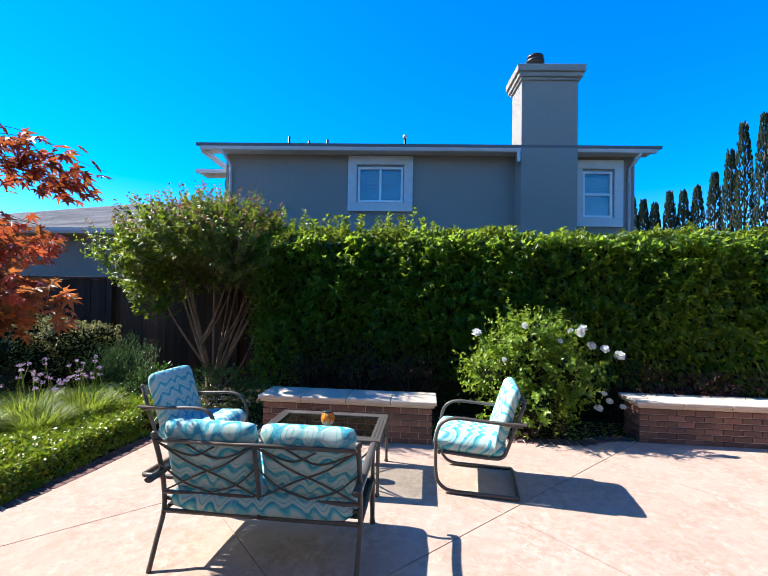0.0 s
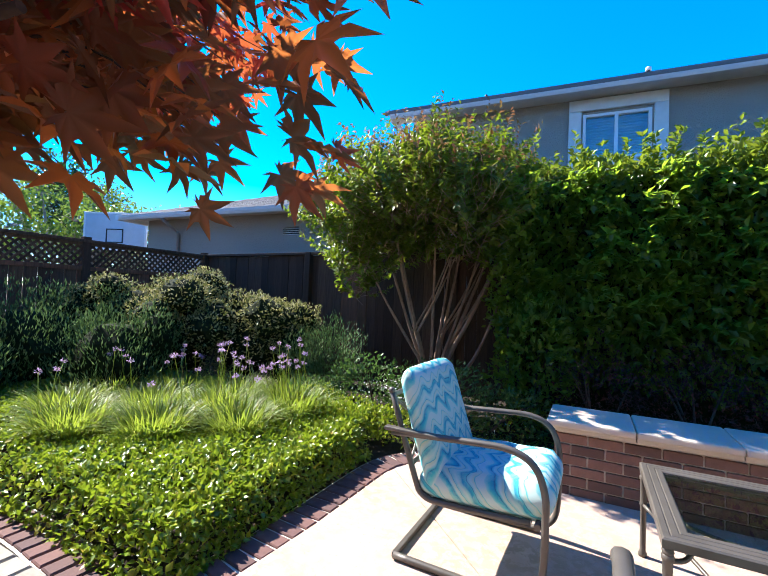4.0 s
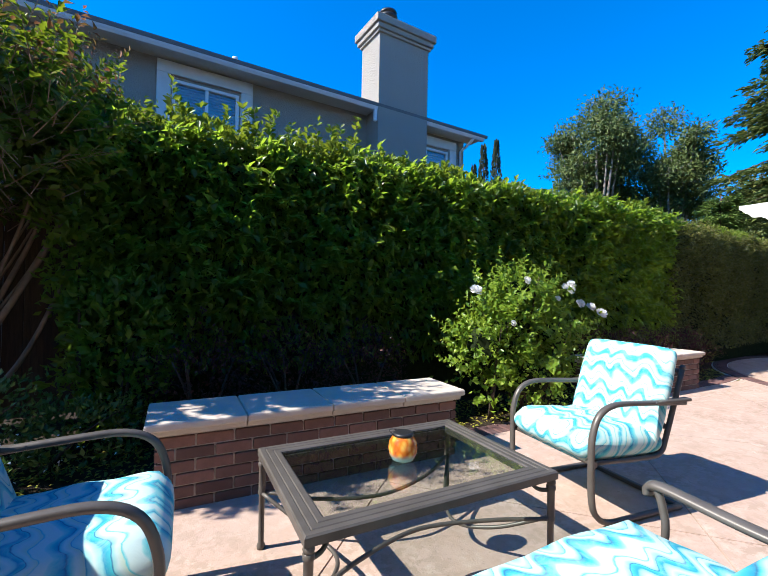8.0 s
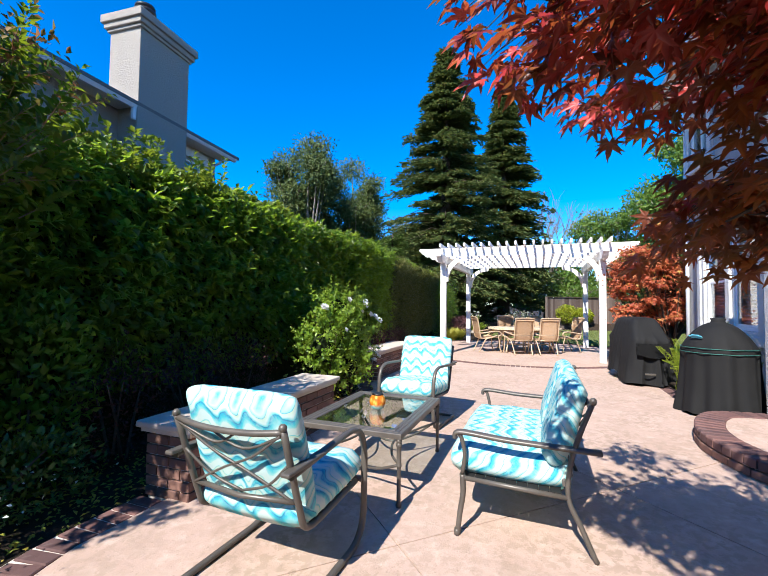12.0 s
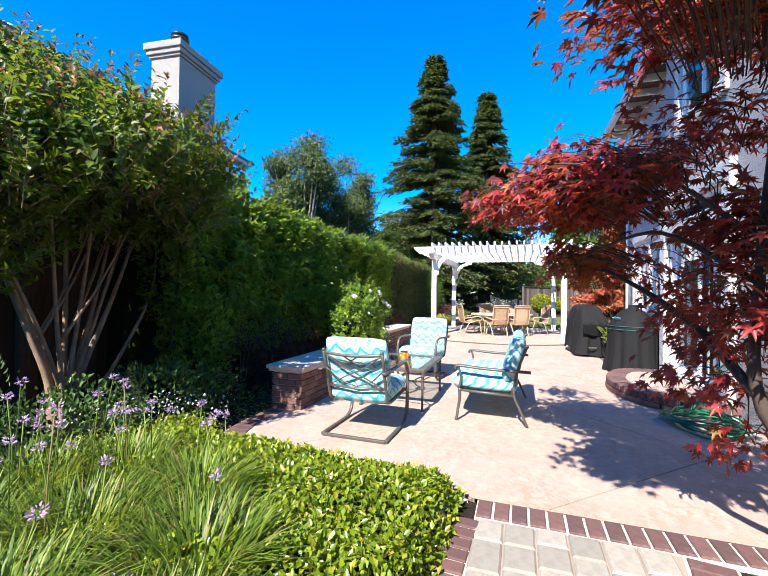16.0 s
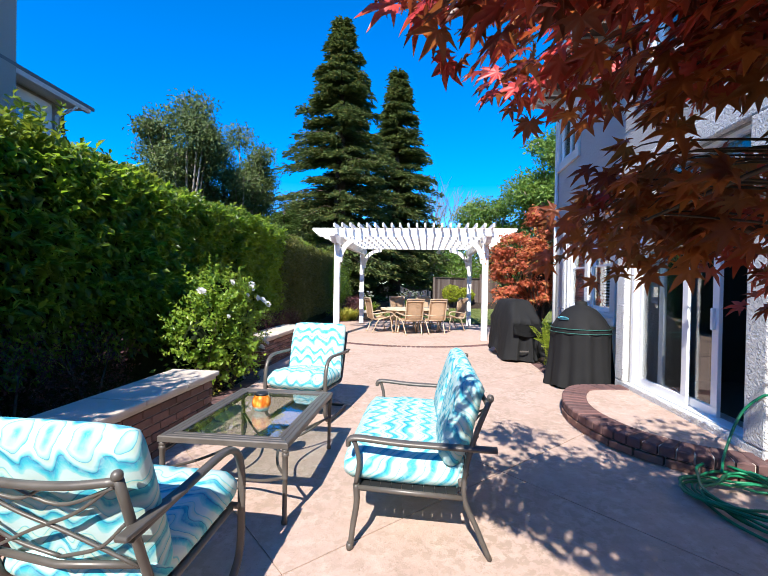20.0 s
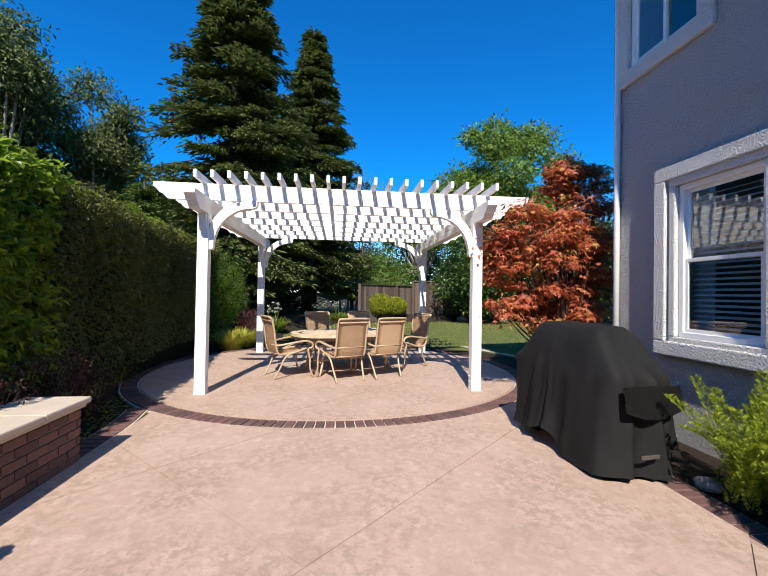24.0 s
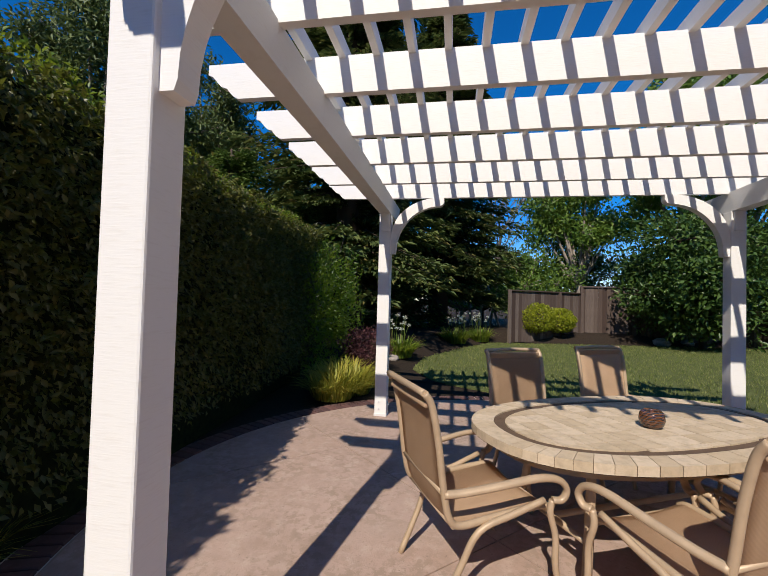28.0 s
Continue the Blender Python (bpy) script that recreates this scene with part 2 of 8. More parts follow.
band = m.ramp(ph, [(0.0, WHITE_C), (1.0, WHITE_C), (0.07, WHITE_C), (0.1, MINT_C), (0.17, AQUA_C), (0.235, TURQ_C), (0.25, DEEP_C), (0.27, AQUA_C), (0.33, WHITE_C), (0.4, LIME_C), (0.41, TURQ_C), (0.425, MINT_C), (0.5, WHITE_C), (0.58, MINT_C), (0.62, TURQ_C), (0.7, AQUA_C), (0.715, DEEP_C), (0.735, MINT_C), (0.8, WHITE_C), (0.86, LIME_C), (0.875, AQUA_C), (0.9, WHITE_C)])
wash = m.ramp(m.noise(16, 6, 0.7, 0.8), [(0.45, (0, 0, 0)), (0.7, (0.5, 0.5, 0.5))])
band = m.mix(wash, band, (0.42, 0.58, 0.56))
weave = m.node("ShaderNodeTexNoise", Vector=m.co, Scale=420.0, Detail=2.0).outputs["Fac"]
m.color(m.mix(m.math("MULTIPLY", weave, 0.12), band, (0.3, 0.42, 0.42))).bump(m.math("ADD", m.noise(9, 4, 0.6, 0.5), m.math("MULTIPLY", weave, 0.03)), 0.22, 0.02)
M["cushion"] = m.m

gl = bpy.data.materials.new("table_glass")
gl.use_nodes = True
g = gl.node_tree.nodes["Principled BSDF"]
g.inputs["Base Color"].default_value = rgb(0.9, 0.96, 0.93)
g.inputs["Transmission Weight"].default_value = 1.0
g.inputs["Roughness"].default_value = 0.0
g.inputs["IOR"].default_value = 1.45
M["glass"] = gl
wg = Mat("window_glass", 0.03, 0.0, 1.0)
wg.color((0.012, 0.016, 0.02))
wg.bump(wg.noise(1.5, 2), 0.02, 0.02)
wg.b.inputs["Coat Weight"].default_value = 1.0
wg.b.inputs["Coat Roughness"].default_value = 0.02
M["window"] = wg.m
M["blind"] = plain("blind_slat", (0.55, 0.57, 0.6), 0.6, var=0.05, bump=0)
# near-black colour standing in for the unlit rooms behind the glass
M["unlit_room"] = plain("unlit_room_paint", (0.05, 0.045, 0.04), 0.9)
M["cover"] = plain("black_cover_cloth", (0.0125, 0.0125, 0.013), 0.8, var=0.25, scale=5, fine=500, bump=0.15, bdist=0.001, spec=0.2)
M["cover_trim"] = plain("green_piping", (0.02, 0.11, 0.09), 0.6, bump=0)
M["logo_blue"] = plain("blue_patch", (0.12, 0.5, 0.65), 0.7, bump=0)
M["hose"] = plain("green_hose", (0.01, 0.17, 0.075), 0.35, var=0.2, bump=0.05)
M["green_plastic"] = plain("green_plastic", (0.02, 0.16, 0.11), 0.4, bump=0)
M["black"] = plain("black_metal", (0.02, 0.02, 0.02), 0.4, bump=0.05)
m = Mat("fence_wood", 0.9, 0, 0.2)
st = m.node("ShaderNodeMapping", Vector=m.co, Scale=(14, 14, 1.2)).outputs[0]
gr = m.node("ShaderNodeTexNoise", Vector=st, Scale=3.0, Detail=6.0, Roughness=0.7).outputs["Fac"]
base = m.ramp(m.each(), [(0.0, (0.055, 0.034, 0.024)), (0.6, (0.1, 0.062, 0.042)), (0.9, (0.13, 0.08, 0.05)), (1.0, (0.2, 0.095, 0.055))])
m.color(m.mix(m.ramp(gr, [(0.4, (0, 0, 0)), (0.7, (0.6, 0.6, 0.6))]), base, (0.03, 0.02, 0.016))).bump(gr, 0.5, 0.006)
M["fence"] = m.m
m = Mat("grey_fence_wood", 0.9, 0, 0.2)
st = m.node("ShaderNodeMapping", Vector=m.co, Scale=(14, 14, 1.2)).outputs[0]
gr = m.node("ShaderNodeTexNoise", Vector=st, Scale=3.0, Detail=6.0, Roughness=0.7).outputs["Fac"]
m.color(m.mix(gr, m.ramp(m.each(), [(0.0, (0.07, 0.045, 0.036)), (0.5, (0.15, 0.11, 0.09)), (1.0, (0.27, 0.215, 0.18))]), (0.045, 0.03, 0.025))).bump(gr, 0.5, 0.006)
M["grey_fence"] = m.m
m = Mat("roof_shingle", 0.95, 0, 0.15)
m.color(m.mix(m.noise(120, 2), m.ramp(m.each(), [(0.0, (0.13, 0.125, 0.125)), (1.0, (0.24, 0.23, 0.225))]), (0.1, 0.1, 0.1))).bump(m.noise(150, 2), 0.5, 0.005)
M["shingle"] = m.m
m = Mat("bark_mulch", 0.95, 0, 0.15)
n1, n2 = m.noise(45, 6, 0.75, 0.8), m.noise(2.5, 4)
m.color(m.mix(n2, m.ramp(n1, [(0.35, (0.018, 0.013, 0.01)), (0.7, (0.085, 0.055, 0.038))]), (0.035, 0.028, 0.02))).bump(n1, 1.0, 0.03)
M["mulch"] = m.m
m = Mat("lawn_soil", 0.95, 0, 0.15)
n1, n2 = m.noise(60, 5, 0.7), m.noise(0.9, 4)
m.color(m.mix(n2, m.ramp(n1, [(0.3, (0.11, 0.14, 0.035)), (0.7, (0.26, 0.29, 0.1))]), (0.085, 0.1, 0.04))).bump(n1, 1.0, 0.03)
M["lawn_ground"] = m.m
M["bark"] = plain("smooth_bark", (0.27, 0.18, 0.12), 0.8, var=0.35, scale=9, fine=50, bump=0.4, bdist=0.006)
M["dark_bark"] = plain("dark_bark", (0.075, 0.05, 0.036), 0.85, var=0.3, scale=8, fine=50, bump=0.5, bdist=0.008)
M["pale_bark"] = plain("pale_bark", (0.3, 0.25, 0.2), 0.85, var=0.3, scale=8, fine=50, bump=0.4)
M["stone"] = plain("river_stone", (0.35, 0.3, 0.26), 0.8, var=0.25, scale=14)
M["tile"] = brick_mat("table_tile", (0.5, 0.39, 0.26), (0.62, 0.5, 0.36))
M["tile_dark"] = brick_mat("dark_table_tile", (0.09, 0.058, 0.037), (0.13, 0.085, 0.055))

# near-black green standing in for the shade inside hedges and shrubs
md = Mat("leaf_shade_core", 0.9, 0, 0.1)
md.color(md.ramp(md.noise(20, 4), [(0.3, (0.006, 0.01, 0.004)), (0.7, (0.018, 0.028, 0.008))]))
M["leaf_shade"] = md.m

LEAF = {
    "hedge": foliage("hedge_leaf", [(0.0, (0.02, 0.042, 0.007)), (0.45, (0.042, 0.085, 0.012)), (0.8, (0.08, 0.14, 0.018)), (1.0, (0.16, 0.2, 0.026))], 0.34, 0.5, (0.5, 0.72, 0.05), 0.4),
    # young growth, with the sun on the hedge tops in its paler colour
    "hedge_top": foliage("hedge_young_lit_leaf", [(0.0, (0.08, 0.15, 0.018)), (0.5, (0.15, 0.22, 0.025)), (1.0, (0.26, 0.27, 0.035))], 0.4, 0.38, (0.34, 0.42, 0.03)),
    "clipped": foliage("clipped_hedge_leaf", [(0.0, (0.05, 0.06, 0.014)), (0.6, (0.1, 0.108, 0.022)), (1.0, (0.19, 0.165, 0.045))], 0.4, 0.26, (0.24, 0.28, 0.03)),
    "crape": foliage("crape_leaf", [(0.0, (0.028, 0.062, 0.008)), (0.6, (0.065, 0.12, 0.014)), (0.88, (0.13, 0.185, 0.024)), (1.0, (0.22, 0.15, 0.045))], 0.45, 0.32, (0.42, 0.55, 0.03), 0.35),
    "crape_tip": foliage("crape_tip_leaf", [(0.0, (0.2, 0.15, 0.035)), (0.6, (0.3, 0.14, 0.06)), (1.0, (0.4, 0.15, 0.09))], 0.5, 0.3),
    "maple": foliage("maple_leaf", [(0.0, (0.075, 0.016, 0.012)), (0.4, (0.19, 0.022, 0.018)), (0.75, (0.32, 0.035, 0.028)), (1.0, (0.4, 0.075, 0.04))], 0.42, 0.42, (0.8, 0.17, 0.045)),
    "orange": foliage("orange_maple_leaf", [(0.0, (0.22, 0.045, 0.028)), (0.35, (0.46, 0.11, 0.055)), (0.75, (0.66, 0.22, 0.11)), (0.9, (0.66, 0.32, 0.12)), (1.0, (0.36, 0.34, 0.06))], 0.42, 0.38, (0.8, 0.26, 0.08)),
    "rose": foliage("rose_leaf", [(0.0, (0.07, 0.14, 0.018)), (0.5, (0.17, 0.28, 0.03)), (1.0, (0.34, 0.43, 0.06))], 0.33, 0.42, (0.45, 0.6, 0.06)),
    "barberry": foliage("barberry_leaf", [(0.0, (0.022, 0.009, 0.009)), (0.7, (0.05, 0.017, 0.016)), (1.0, (0.12, 0.028, 0.02))], 0.6, 0.12, (0.3, 0.06, 0.03)),
    "cover": foliage("groundcover_leaf", [(0.0, (0.075, 0.13, 0.008)), (0.45, (0.2, 0.28, 0.014)), (0.85, (0.33, 0.38, 0.022)), (1.0, (0.46, 0.32, 0.05))], 0.32, 0.3, (0.34, 0.46, 0.03), 0.5),
    "strap": foliage("strap_leaf", [(0.0, (0.04, 0.08, 0.012)), (0.35, (0.12, 0.19, 0.028)), (0.7, (0.22, 0.32, 0.04)), (0.9, (0.36, 0.42, 0.06)), (0.93, (0.38, 0.28, 0.13)), (1.0, (0.3, 0.2, 0.1))], 0.45, 0.38, (0.45, 0.55, 0.06)),
    "strap_gold": foliage("gold_strap_leaf", [(0.0, (0.2, 0.24, 0.03)), (0.5, (0.42, 0.4, 0.06)), (1.0, (0.58, 0.44, 0.08))], 0.5, 0.35),
    "rosemary": foliage("rosemary_leaf", [(0.0, (0.045, 0.09, 0.03)), (0.6, (0.11, 0.19, 0.06)), (1.0, (0.22, 0.32, 0.12))], 0.55, 0.2),
    "silver": foliage("pale_shrub_leaf", [(0.0, (0.1, 0.12, 0.03)), (0.4, (0.26, 0.26, 0.075)), (0.7, (0.48, 0.44, 0.19)), (1.0, (0.6, 0.54, 0.3))], 0.6, 0.25),
    "gloss": foliage("glossy_shrub_leaf", [(0.0, (0.04, 0.09, 0.018)), (0.6, (0.09, 0.17, 0.035)), (1.0, (0.17, 0.27, 0.07))], 0.36, 0.3, None, 0.4),
    "fern": foliage("fern_leaf", [(0.0, (0.16, 0.22, 0.015)), (0.6, (0.28, 0.35, 0.025)), (1.0, (0.4, 0.44, 0.05))], 0.5, 0.35, (0.45, 0.55, 0.06)),
    "redwood": foliage("redwood_leaf", [(0.0, (0.06, 0.095, 0.028)), (0.6, (0.125, 0.165, 0.045)), (0.9, (0.19, 0.21, 0.055)), (1.0, (0.25, 0.19, 0.065))], 0.6, 0.28),
    "fir": foliage("fir_leaf", [(0.0, (0.045, 0.085, 0.016)), (0.6, (0.11, 0.18, 0.032)), (1.0, (0.24, 0.32, 0.06))], 0.6, 0.25),
    "cypress": foliage("cypress_leaf", [(0.0, (0.02, 0.032, 0.014)), (1.0, (0.06, 0.075, 0.028))], 0.65, 0.08),
    "gum": foliage("gum_leaf", [(0.0, (0.065, 0.1, 0.03)), (0.6, (0.125, 0.17, 0.045)), (1.0, (0.2, 0.24, 0.065))], 0.5, 0.26),
    "tree": foliage("broad_leaf", [(0.0, (0.055, 0.12, 0.02)), (0.6, (0.12, 0.21, 0.034)), (1.0, (0.22, 0.3, 0.05))], 0.45, 0.3, (0.3, 0.42, 0.05)),
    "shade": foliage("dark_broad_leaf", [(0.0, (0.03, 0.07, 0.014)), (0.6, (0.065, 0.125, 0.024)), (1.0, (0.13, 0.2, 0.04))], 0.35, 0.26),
    "yellow": foliage("lime_shrub_leaf", [(0.0, (0.16, 0.2, 0.012)), (0.6, (0.32, 0.36, 0.02)), (1.0, (0.46, 0.46, 0.035))], 0.5, 0.3),
    "plum": foliage("plum_shrub_leaf", [(0.0, (0.07, 0.025, 0.03)), (0.6, (0.15, 0.055, 0.06)), (1.0, (0.24, 0.11, 0.1))], 0.5, 0.25),
    "grass": foliage("lawn_blade", [(0.0, (0.1, 0.15, 0.03)), (0.6, (0.25, 0.29, 0.08)), (1.0, (0.42, 0.4, 0.15))], 0.6, 0.3),
    "petal": foliage("white_petal", [(0.0, (0.72, 0.72, 0.7)), (1.0, (0.85, 0.84, 0.8))], 0.6, 0.3),
    "lilac": foliage("lilac_petal", [(0.0, (0.48, 0.3, 0.52)), (1.0, (0.68, 0.5, 0.68))], 0.6, 0.35),
    "agapanthus": foliage("pale_flower_petal", [(0.0, (0.5, 0.52, 0.42)), (1.0, (0.7, 0.72, 0.6))], 0.6, 0.3),
}


# ---- mesh helpers ----
def link_bm(name, bm, material):
    me = bpy.data.meshes.new(name)
    bm.to_mesh(me)
    bm.free()
    if material is not None:
        me.materials.append(material)
    return new(name, me)


def part(name, bm, material, parent, label=""):
    ob = link_bm(name, bm, material)
    ob.parent = parent
    if label:
        ob["label"] = label
    return ob


def thing(name, label, category, m=None, group="", kind=""):
    ob = new(name)
    if m is not None:
        ob.matrix_world = m
    return tagged(ob, label, category, group, kind)


def shared(name, me, parent, m):
    """A piece on a mesh that alike pieces share."""
    ob = bpy.data.objects.new(name, me)
    scene.collection.objects.link(ob)
    ob.parent = parent
    ob.matrix_local = m
    return ob


def add_box(bm, a, b, bevel=0.0, m=None):
    (x0, y0, z0), (x1, y1, z1) = a, b
    r = bmesh.ops.create_cube(bm, size=1.0)
    vs = r["verts"]
    for v in vs:
        v.co = Vector(((x0 + x1) / 2 + v.co.x * (x1 - x0), (y0 + y1) / 2 + v.co.y * (y1 - y0), (z0 + z1) / 2 + v.co.z * (z1 - z0)))
    if bevel:
        es = list({e for v in vs for e in v.link_edges})
        r = bmesh.ops.bevel(bm, geom=es, offset=bevel, segments=2, affect="EDGES", profile=0.5)
        vs = list({v for f in r["faces"] for v in f.verts} | {v for v in vs if v.is_valid})
    if m is not None:
        for v in vs:
            v.co = m @ v.co
    return vs


def box(a, b, bevel=0.0, m=None):
    bm = bmesh.new()
    add_box(bm, a, b, bevel, m)
    return bm


def add_tube(bm, pts, r, sides=8, caps=True, flat=1.0):
    """A round bar along a line of points; r one radius or one for each point."""
    pts = [Vector(p) for p in pts]
    rs = r if isinstance(r, (list, tuple)) else [r] * len(pts)
    rings = []
    up = Vector((0, 0, 1))
    d0 = (pts[1] - pts[0]).normalized()
    u = d0.cross(up) if abs(d0.z) < 0.95 else d0.cross(Vector((0, 1, 0)))
    u.normalize()
    for i, p in enumerate(pts):
        d = (pts[min(i + 1, len(pts) - 1)] - pts[max(i - 1, 0)]).normalized()
        u = (u - d * u.dot(d)).normalized()
        w = d.cross(u)
        rings.append([bm.verts.new(p + rs[i] * (math.cos(2 * math.pi * k / sides) * u * flat + math.sin(2 * math.pi * k / sides) * w)) for k in range(sides)])
    for a, b in zip(rings, rings[1:]):
        for k in range(sides):
            f = bm.faces.new((a[k], a[(k + 1) % sides], b[(k + 1) % sides], b[k]))
            f.smooth = True
    if caps:
        bm.faces.new(rings[0][::-1])
        bm.faces.new(rings[-1])
    return bm


def tube(pts, r, sides=8, caps=True, flat=1.0):
    return add_tube(bmesh.new(), pts, r, sides, caps, flat)


def smooth_line(pts, n=6):
    """Catmull-Rom through the points."""
    p = [Vector(q) for q in pts]
    p = [p[0] * 2 - p[1]] + p + [p[-1] * 2 - p[-2]]
    out = []
    for i in range(1, len(p) - 2):
        for k in range(n):
            t = k / n
            a, b, c_, d = p[i - 1], p[i], p[i + 1], p[i + 2]
            out.append(0.5 * (2 * b + (c_ - a) * t + (2 * a - 5 * b + 4 * c_ - d) * t * t + (3 * b - 3 * c_ + d - a) * t ** 3))
    return out + [p[-2]]


def add_prism(bm, outline, z0, z1, m=None):
    """A slab with the outline (x, y), counter-clockwise, from z0 to z1."""
    lo = [bm.verts.new((x, y, z0)) for x, y in outline]
    hi = [bm.verts.new((x, y, z1)) for x, y in outline]
    n = len(outline)
    bm.faces.new(hi)
    bm.faces.new(lo[::-1])
    for i in range(n):
        bm.faces.new((lo[i], lo[(i + 1) % n], hi[(i + 1) % n], hi[i]))
    if m is not None:
        for v in lo + hi:
            v.co = m @ v.co
    return bm


def prism(outline, z0, z1, m=None):
    return add_prism(bmesh.new(), outline, z0, z1, m)


def add_ball(bm, c, r, seg=12, rings=8, squash=1.0):
    res = bmesh.ops.create_uvsphere(bm, u_segments=seg, v_segments=rings, radius=r)
    for v in res["verts"]:
        v.co = Vector((v.co.x, v.co.y, v.co.z * squash)) + Vector(c)
        for f in v.link_faces:
            f.smooth = True
    return bm


def add_lathe(bm, profile, seg=20, c=(0, 0, 0)):
    rings = [[bm.verts.new((c[0] + r * math.cos(2 * math.pi * k / seg), c[1] + r * math.sin(2 * math.pi * k / seg), c[2] + z)) for k in range(seg)] for r, z in profile]
    for a, b in zip(rings, rings[1:]):
        for k in range(seg):
            f = bm.faces.new((a[k], a[(k + 1) % seg], b[(k + 1) % seg], b[k]))
            f.smooth = True
    bm.faces.new(rings[0][::-1])
    bm.faces.new(rings[-1])
    return bm


def np_mesh(name, verts, faces, material, smooth=False):
    me = bpy.data.meshes.new(name)
    nv, nf, k = len(verts), len(faces), faces.shape[1]
    me.vertices.add(nv)
    me.vertices.foreach_set("co", np.ascontiguousarray(verts, dtype=np.float32).ravel())
    me.loops.add(nf * k)
    me.loops.foreach_set("vertex_index", np.ascontiguousarray(faces, dtype=np.int32).ravel())
    me.polygons.add(nf)
    me.polygons.foreach_set("loop_start", np.arange(0, nf * k, k, dtype=np.int32))
    if smooth:
        me.polygons.foreach_set("use_smooth", np.ones(nf, dtype=bool))
    me.update(calc_edges=True)
    me.validate()
    me.materials.append(material)
    return me


RNG = np.random.default_rng(7)


def unit(v):
    return v / np.maximum(np.linalg.norm(v, axis=-1, keepdims=True), 1e-6)


def leaf_arrays(pos, way, face, length, width=0.5, fold=0.18):
    """Folded leaves: from pos along way, turned to face, each two triangles either side of its midrib."""
    n = len(pos)
    way = unit(way)
    side = unit(np.cross(way, face))
    up = np.cross(side, way)
    L = (length * RNG.uniform(0.65, 1.25, n))[:, None] if np.isscalar(length) else length[:, None]
    v = np.empty((n, 4, 3))
    v[:, 0] = pos
    v[:, 1] = pos + way * L * 0.45 + side * L * width * 0.5 + up * L * fold
    v[:, 2] = pos + way * L
    v[:, 3] = pos + way * L * 0.45 - side * L * width * 0.5 + up * L * fold
    i = np.arange(n)[:, None] * 4
    f = np.concatenate([i + [0, 1, 2], i + [0, 2, 3]])
    return v.reshape(-1, 3), f


def leaves(name, pos, way, face, length, material, width=0.5, fold=0.18):
    v, f = leaf_arrays(pos, way, face, length, width, fold)
    return np_mesh(name, v, f, material)


def rand_dirs(n):
    return unit(RNG.normal(size=(n, 3)))


def shell_points(n, centre, radii, inner=0.55, lump=0.18, freq=2.2, low=-1.0):
    """Points in the outer part of a lumpy ellipsoid, and the outward directions."""
    d = rand_dirs(int(n * 1.6))
    d = d[d[:, 2] > low][:n]
    ph = RNG.uniform(0, 6.28, 6)
    lumps = 1 + lump * (np.sin(freq * 3 * d[:, 0] + ph[0]) * np.sin(freq * 3 * d[:, 1] + ph[1]) + np.sin(freq * 4 * d[:, 2] + ph[2]) * 0.7 + 0.5 * np.sin(freq * 7 * d[:, 0] + ph[3]) * np.sin(freq * 6 * d[:, 2] + ph[4]))
    r = RNG.uniform(inner ** 2, 1, len(d)) ** 0.5 * lumps
    return np.asarray(centre) + d * r[:, None] * np.asarray(radii), d


def shrub(name, label, category, blobs, n, length, mat, width=0.5, inner=0.6, lump=0.15, group="", up=0.35, stems=None, core=None, extra=()):
    """A shrub: stems from the ground and a leafy crown of lumpy masses."""
    c = np.mean([b[0] for b in blobs], axis=0)
    z0 = min(b[0][2] - b[1][2] for b in blobs)
    base = thing(name, label, category, Matrix.Translation((c[0], c[1], 0)), group)
    tot = sum(b[1][0] * b[1][1] + b[1][0] * b[1][2] for b in blobs)
    ps, ds = [], []
    for cc, rr in blobs:
        k = max(30, int(n * (rr[0] * rr[1] + rr[0] * rr[2]) / tot))
        p, d = shell_points(k, cc, rr, inner, lump)
        keep = p[:, 2] > 0.02
        ps.append(p[keep])
        ds.append(d[keep])
    p, d = np.concatenate(ps), np.concatenate(ds)
    org = np.array([c[0], c[1], 0])
    way = unit(d * 0.7 + rand_dirs(len(p)) * 0.8 + [0, 0, up])
    me = leaves("foliage", p - org, way, d + rand_dirs(len(p)) * 0.6, length, mat, width)
    shared("foliage", me, base, Matrix())
    # solid blobs coloured as the shade among the leaves
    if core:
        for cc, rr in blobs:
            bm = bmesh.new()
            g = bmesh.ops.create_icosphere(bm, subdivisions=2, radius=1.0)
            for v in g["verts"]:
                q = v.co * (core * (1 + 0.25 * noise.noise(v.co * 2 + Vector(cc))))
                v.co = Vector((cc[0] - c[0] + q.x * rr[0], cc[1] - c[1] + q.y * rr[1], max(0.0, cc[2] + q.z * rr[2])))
            part("core", bm, M["leaf_shade"], base, "solid core coloured as dark inner shade")
    for k in range(stems or 4):
        bm = bmesh.new()
        cc, rr = blobs[k % len(blobs)]
        a = RNG.uniform(0, 6.28)
        tip = Vector((cc[0] - c[0] + math.cos(a) * rr[0] * 0.6, cc[1] - c[1] + math.sin(a) * rr[1] * 0.6, cc[2] + rr[2] * 0.5))
        foot = Vector(((cc[0] - c[0]) * 0.8 + RNG.uniform(-0.05, 0.05), (cc[1] - c[1]) * 0.8 + RNG.uniform(-0.05, 0.05), 0))
        add_tube(bm, smooth_line([foot, foot.lerp(tip, 0.5) + Vector((0, 0, 0.05)), tip], 3), [0.014, 0.013, 0.012, 0.01, 0.008, 0.006, 0.004], 5)
        part("stem", bm, M["dark_bark"], base)
    return base

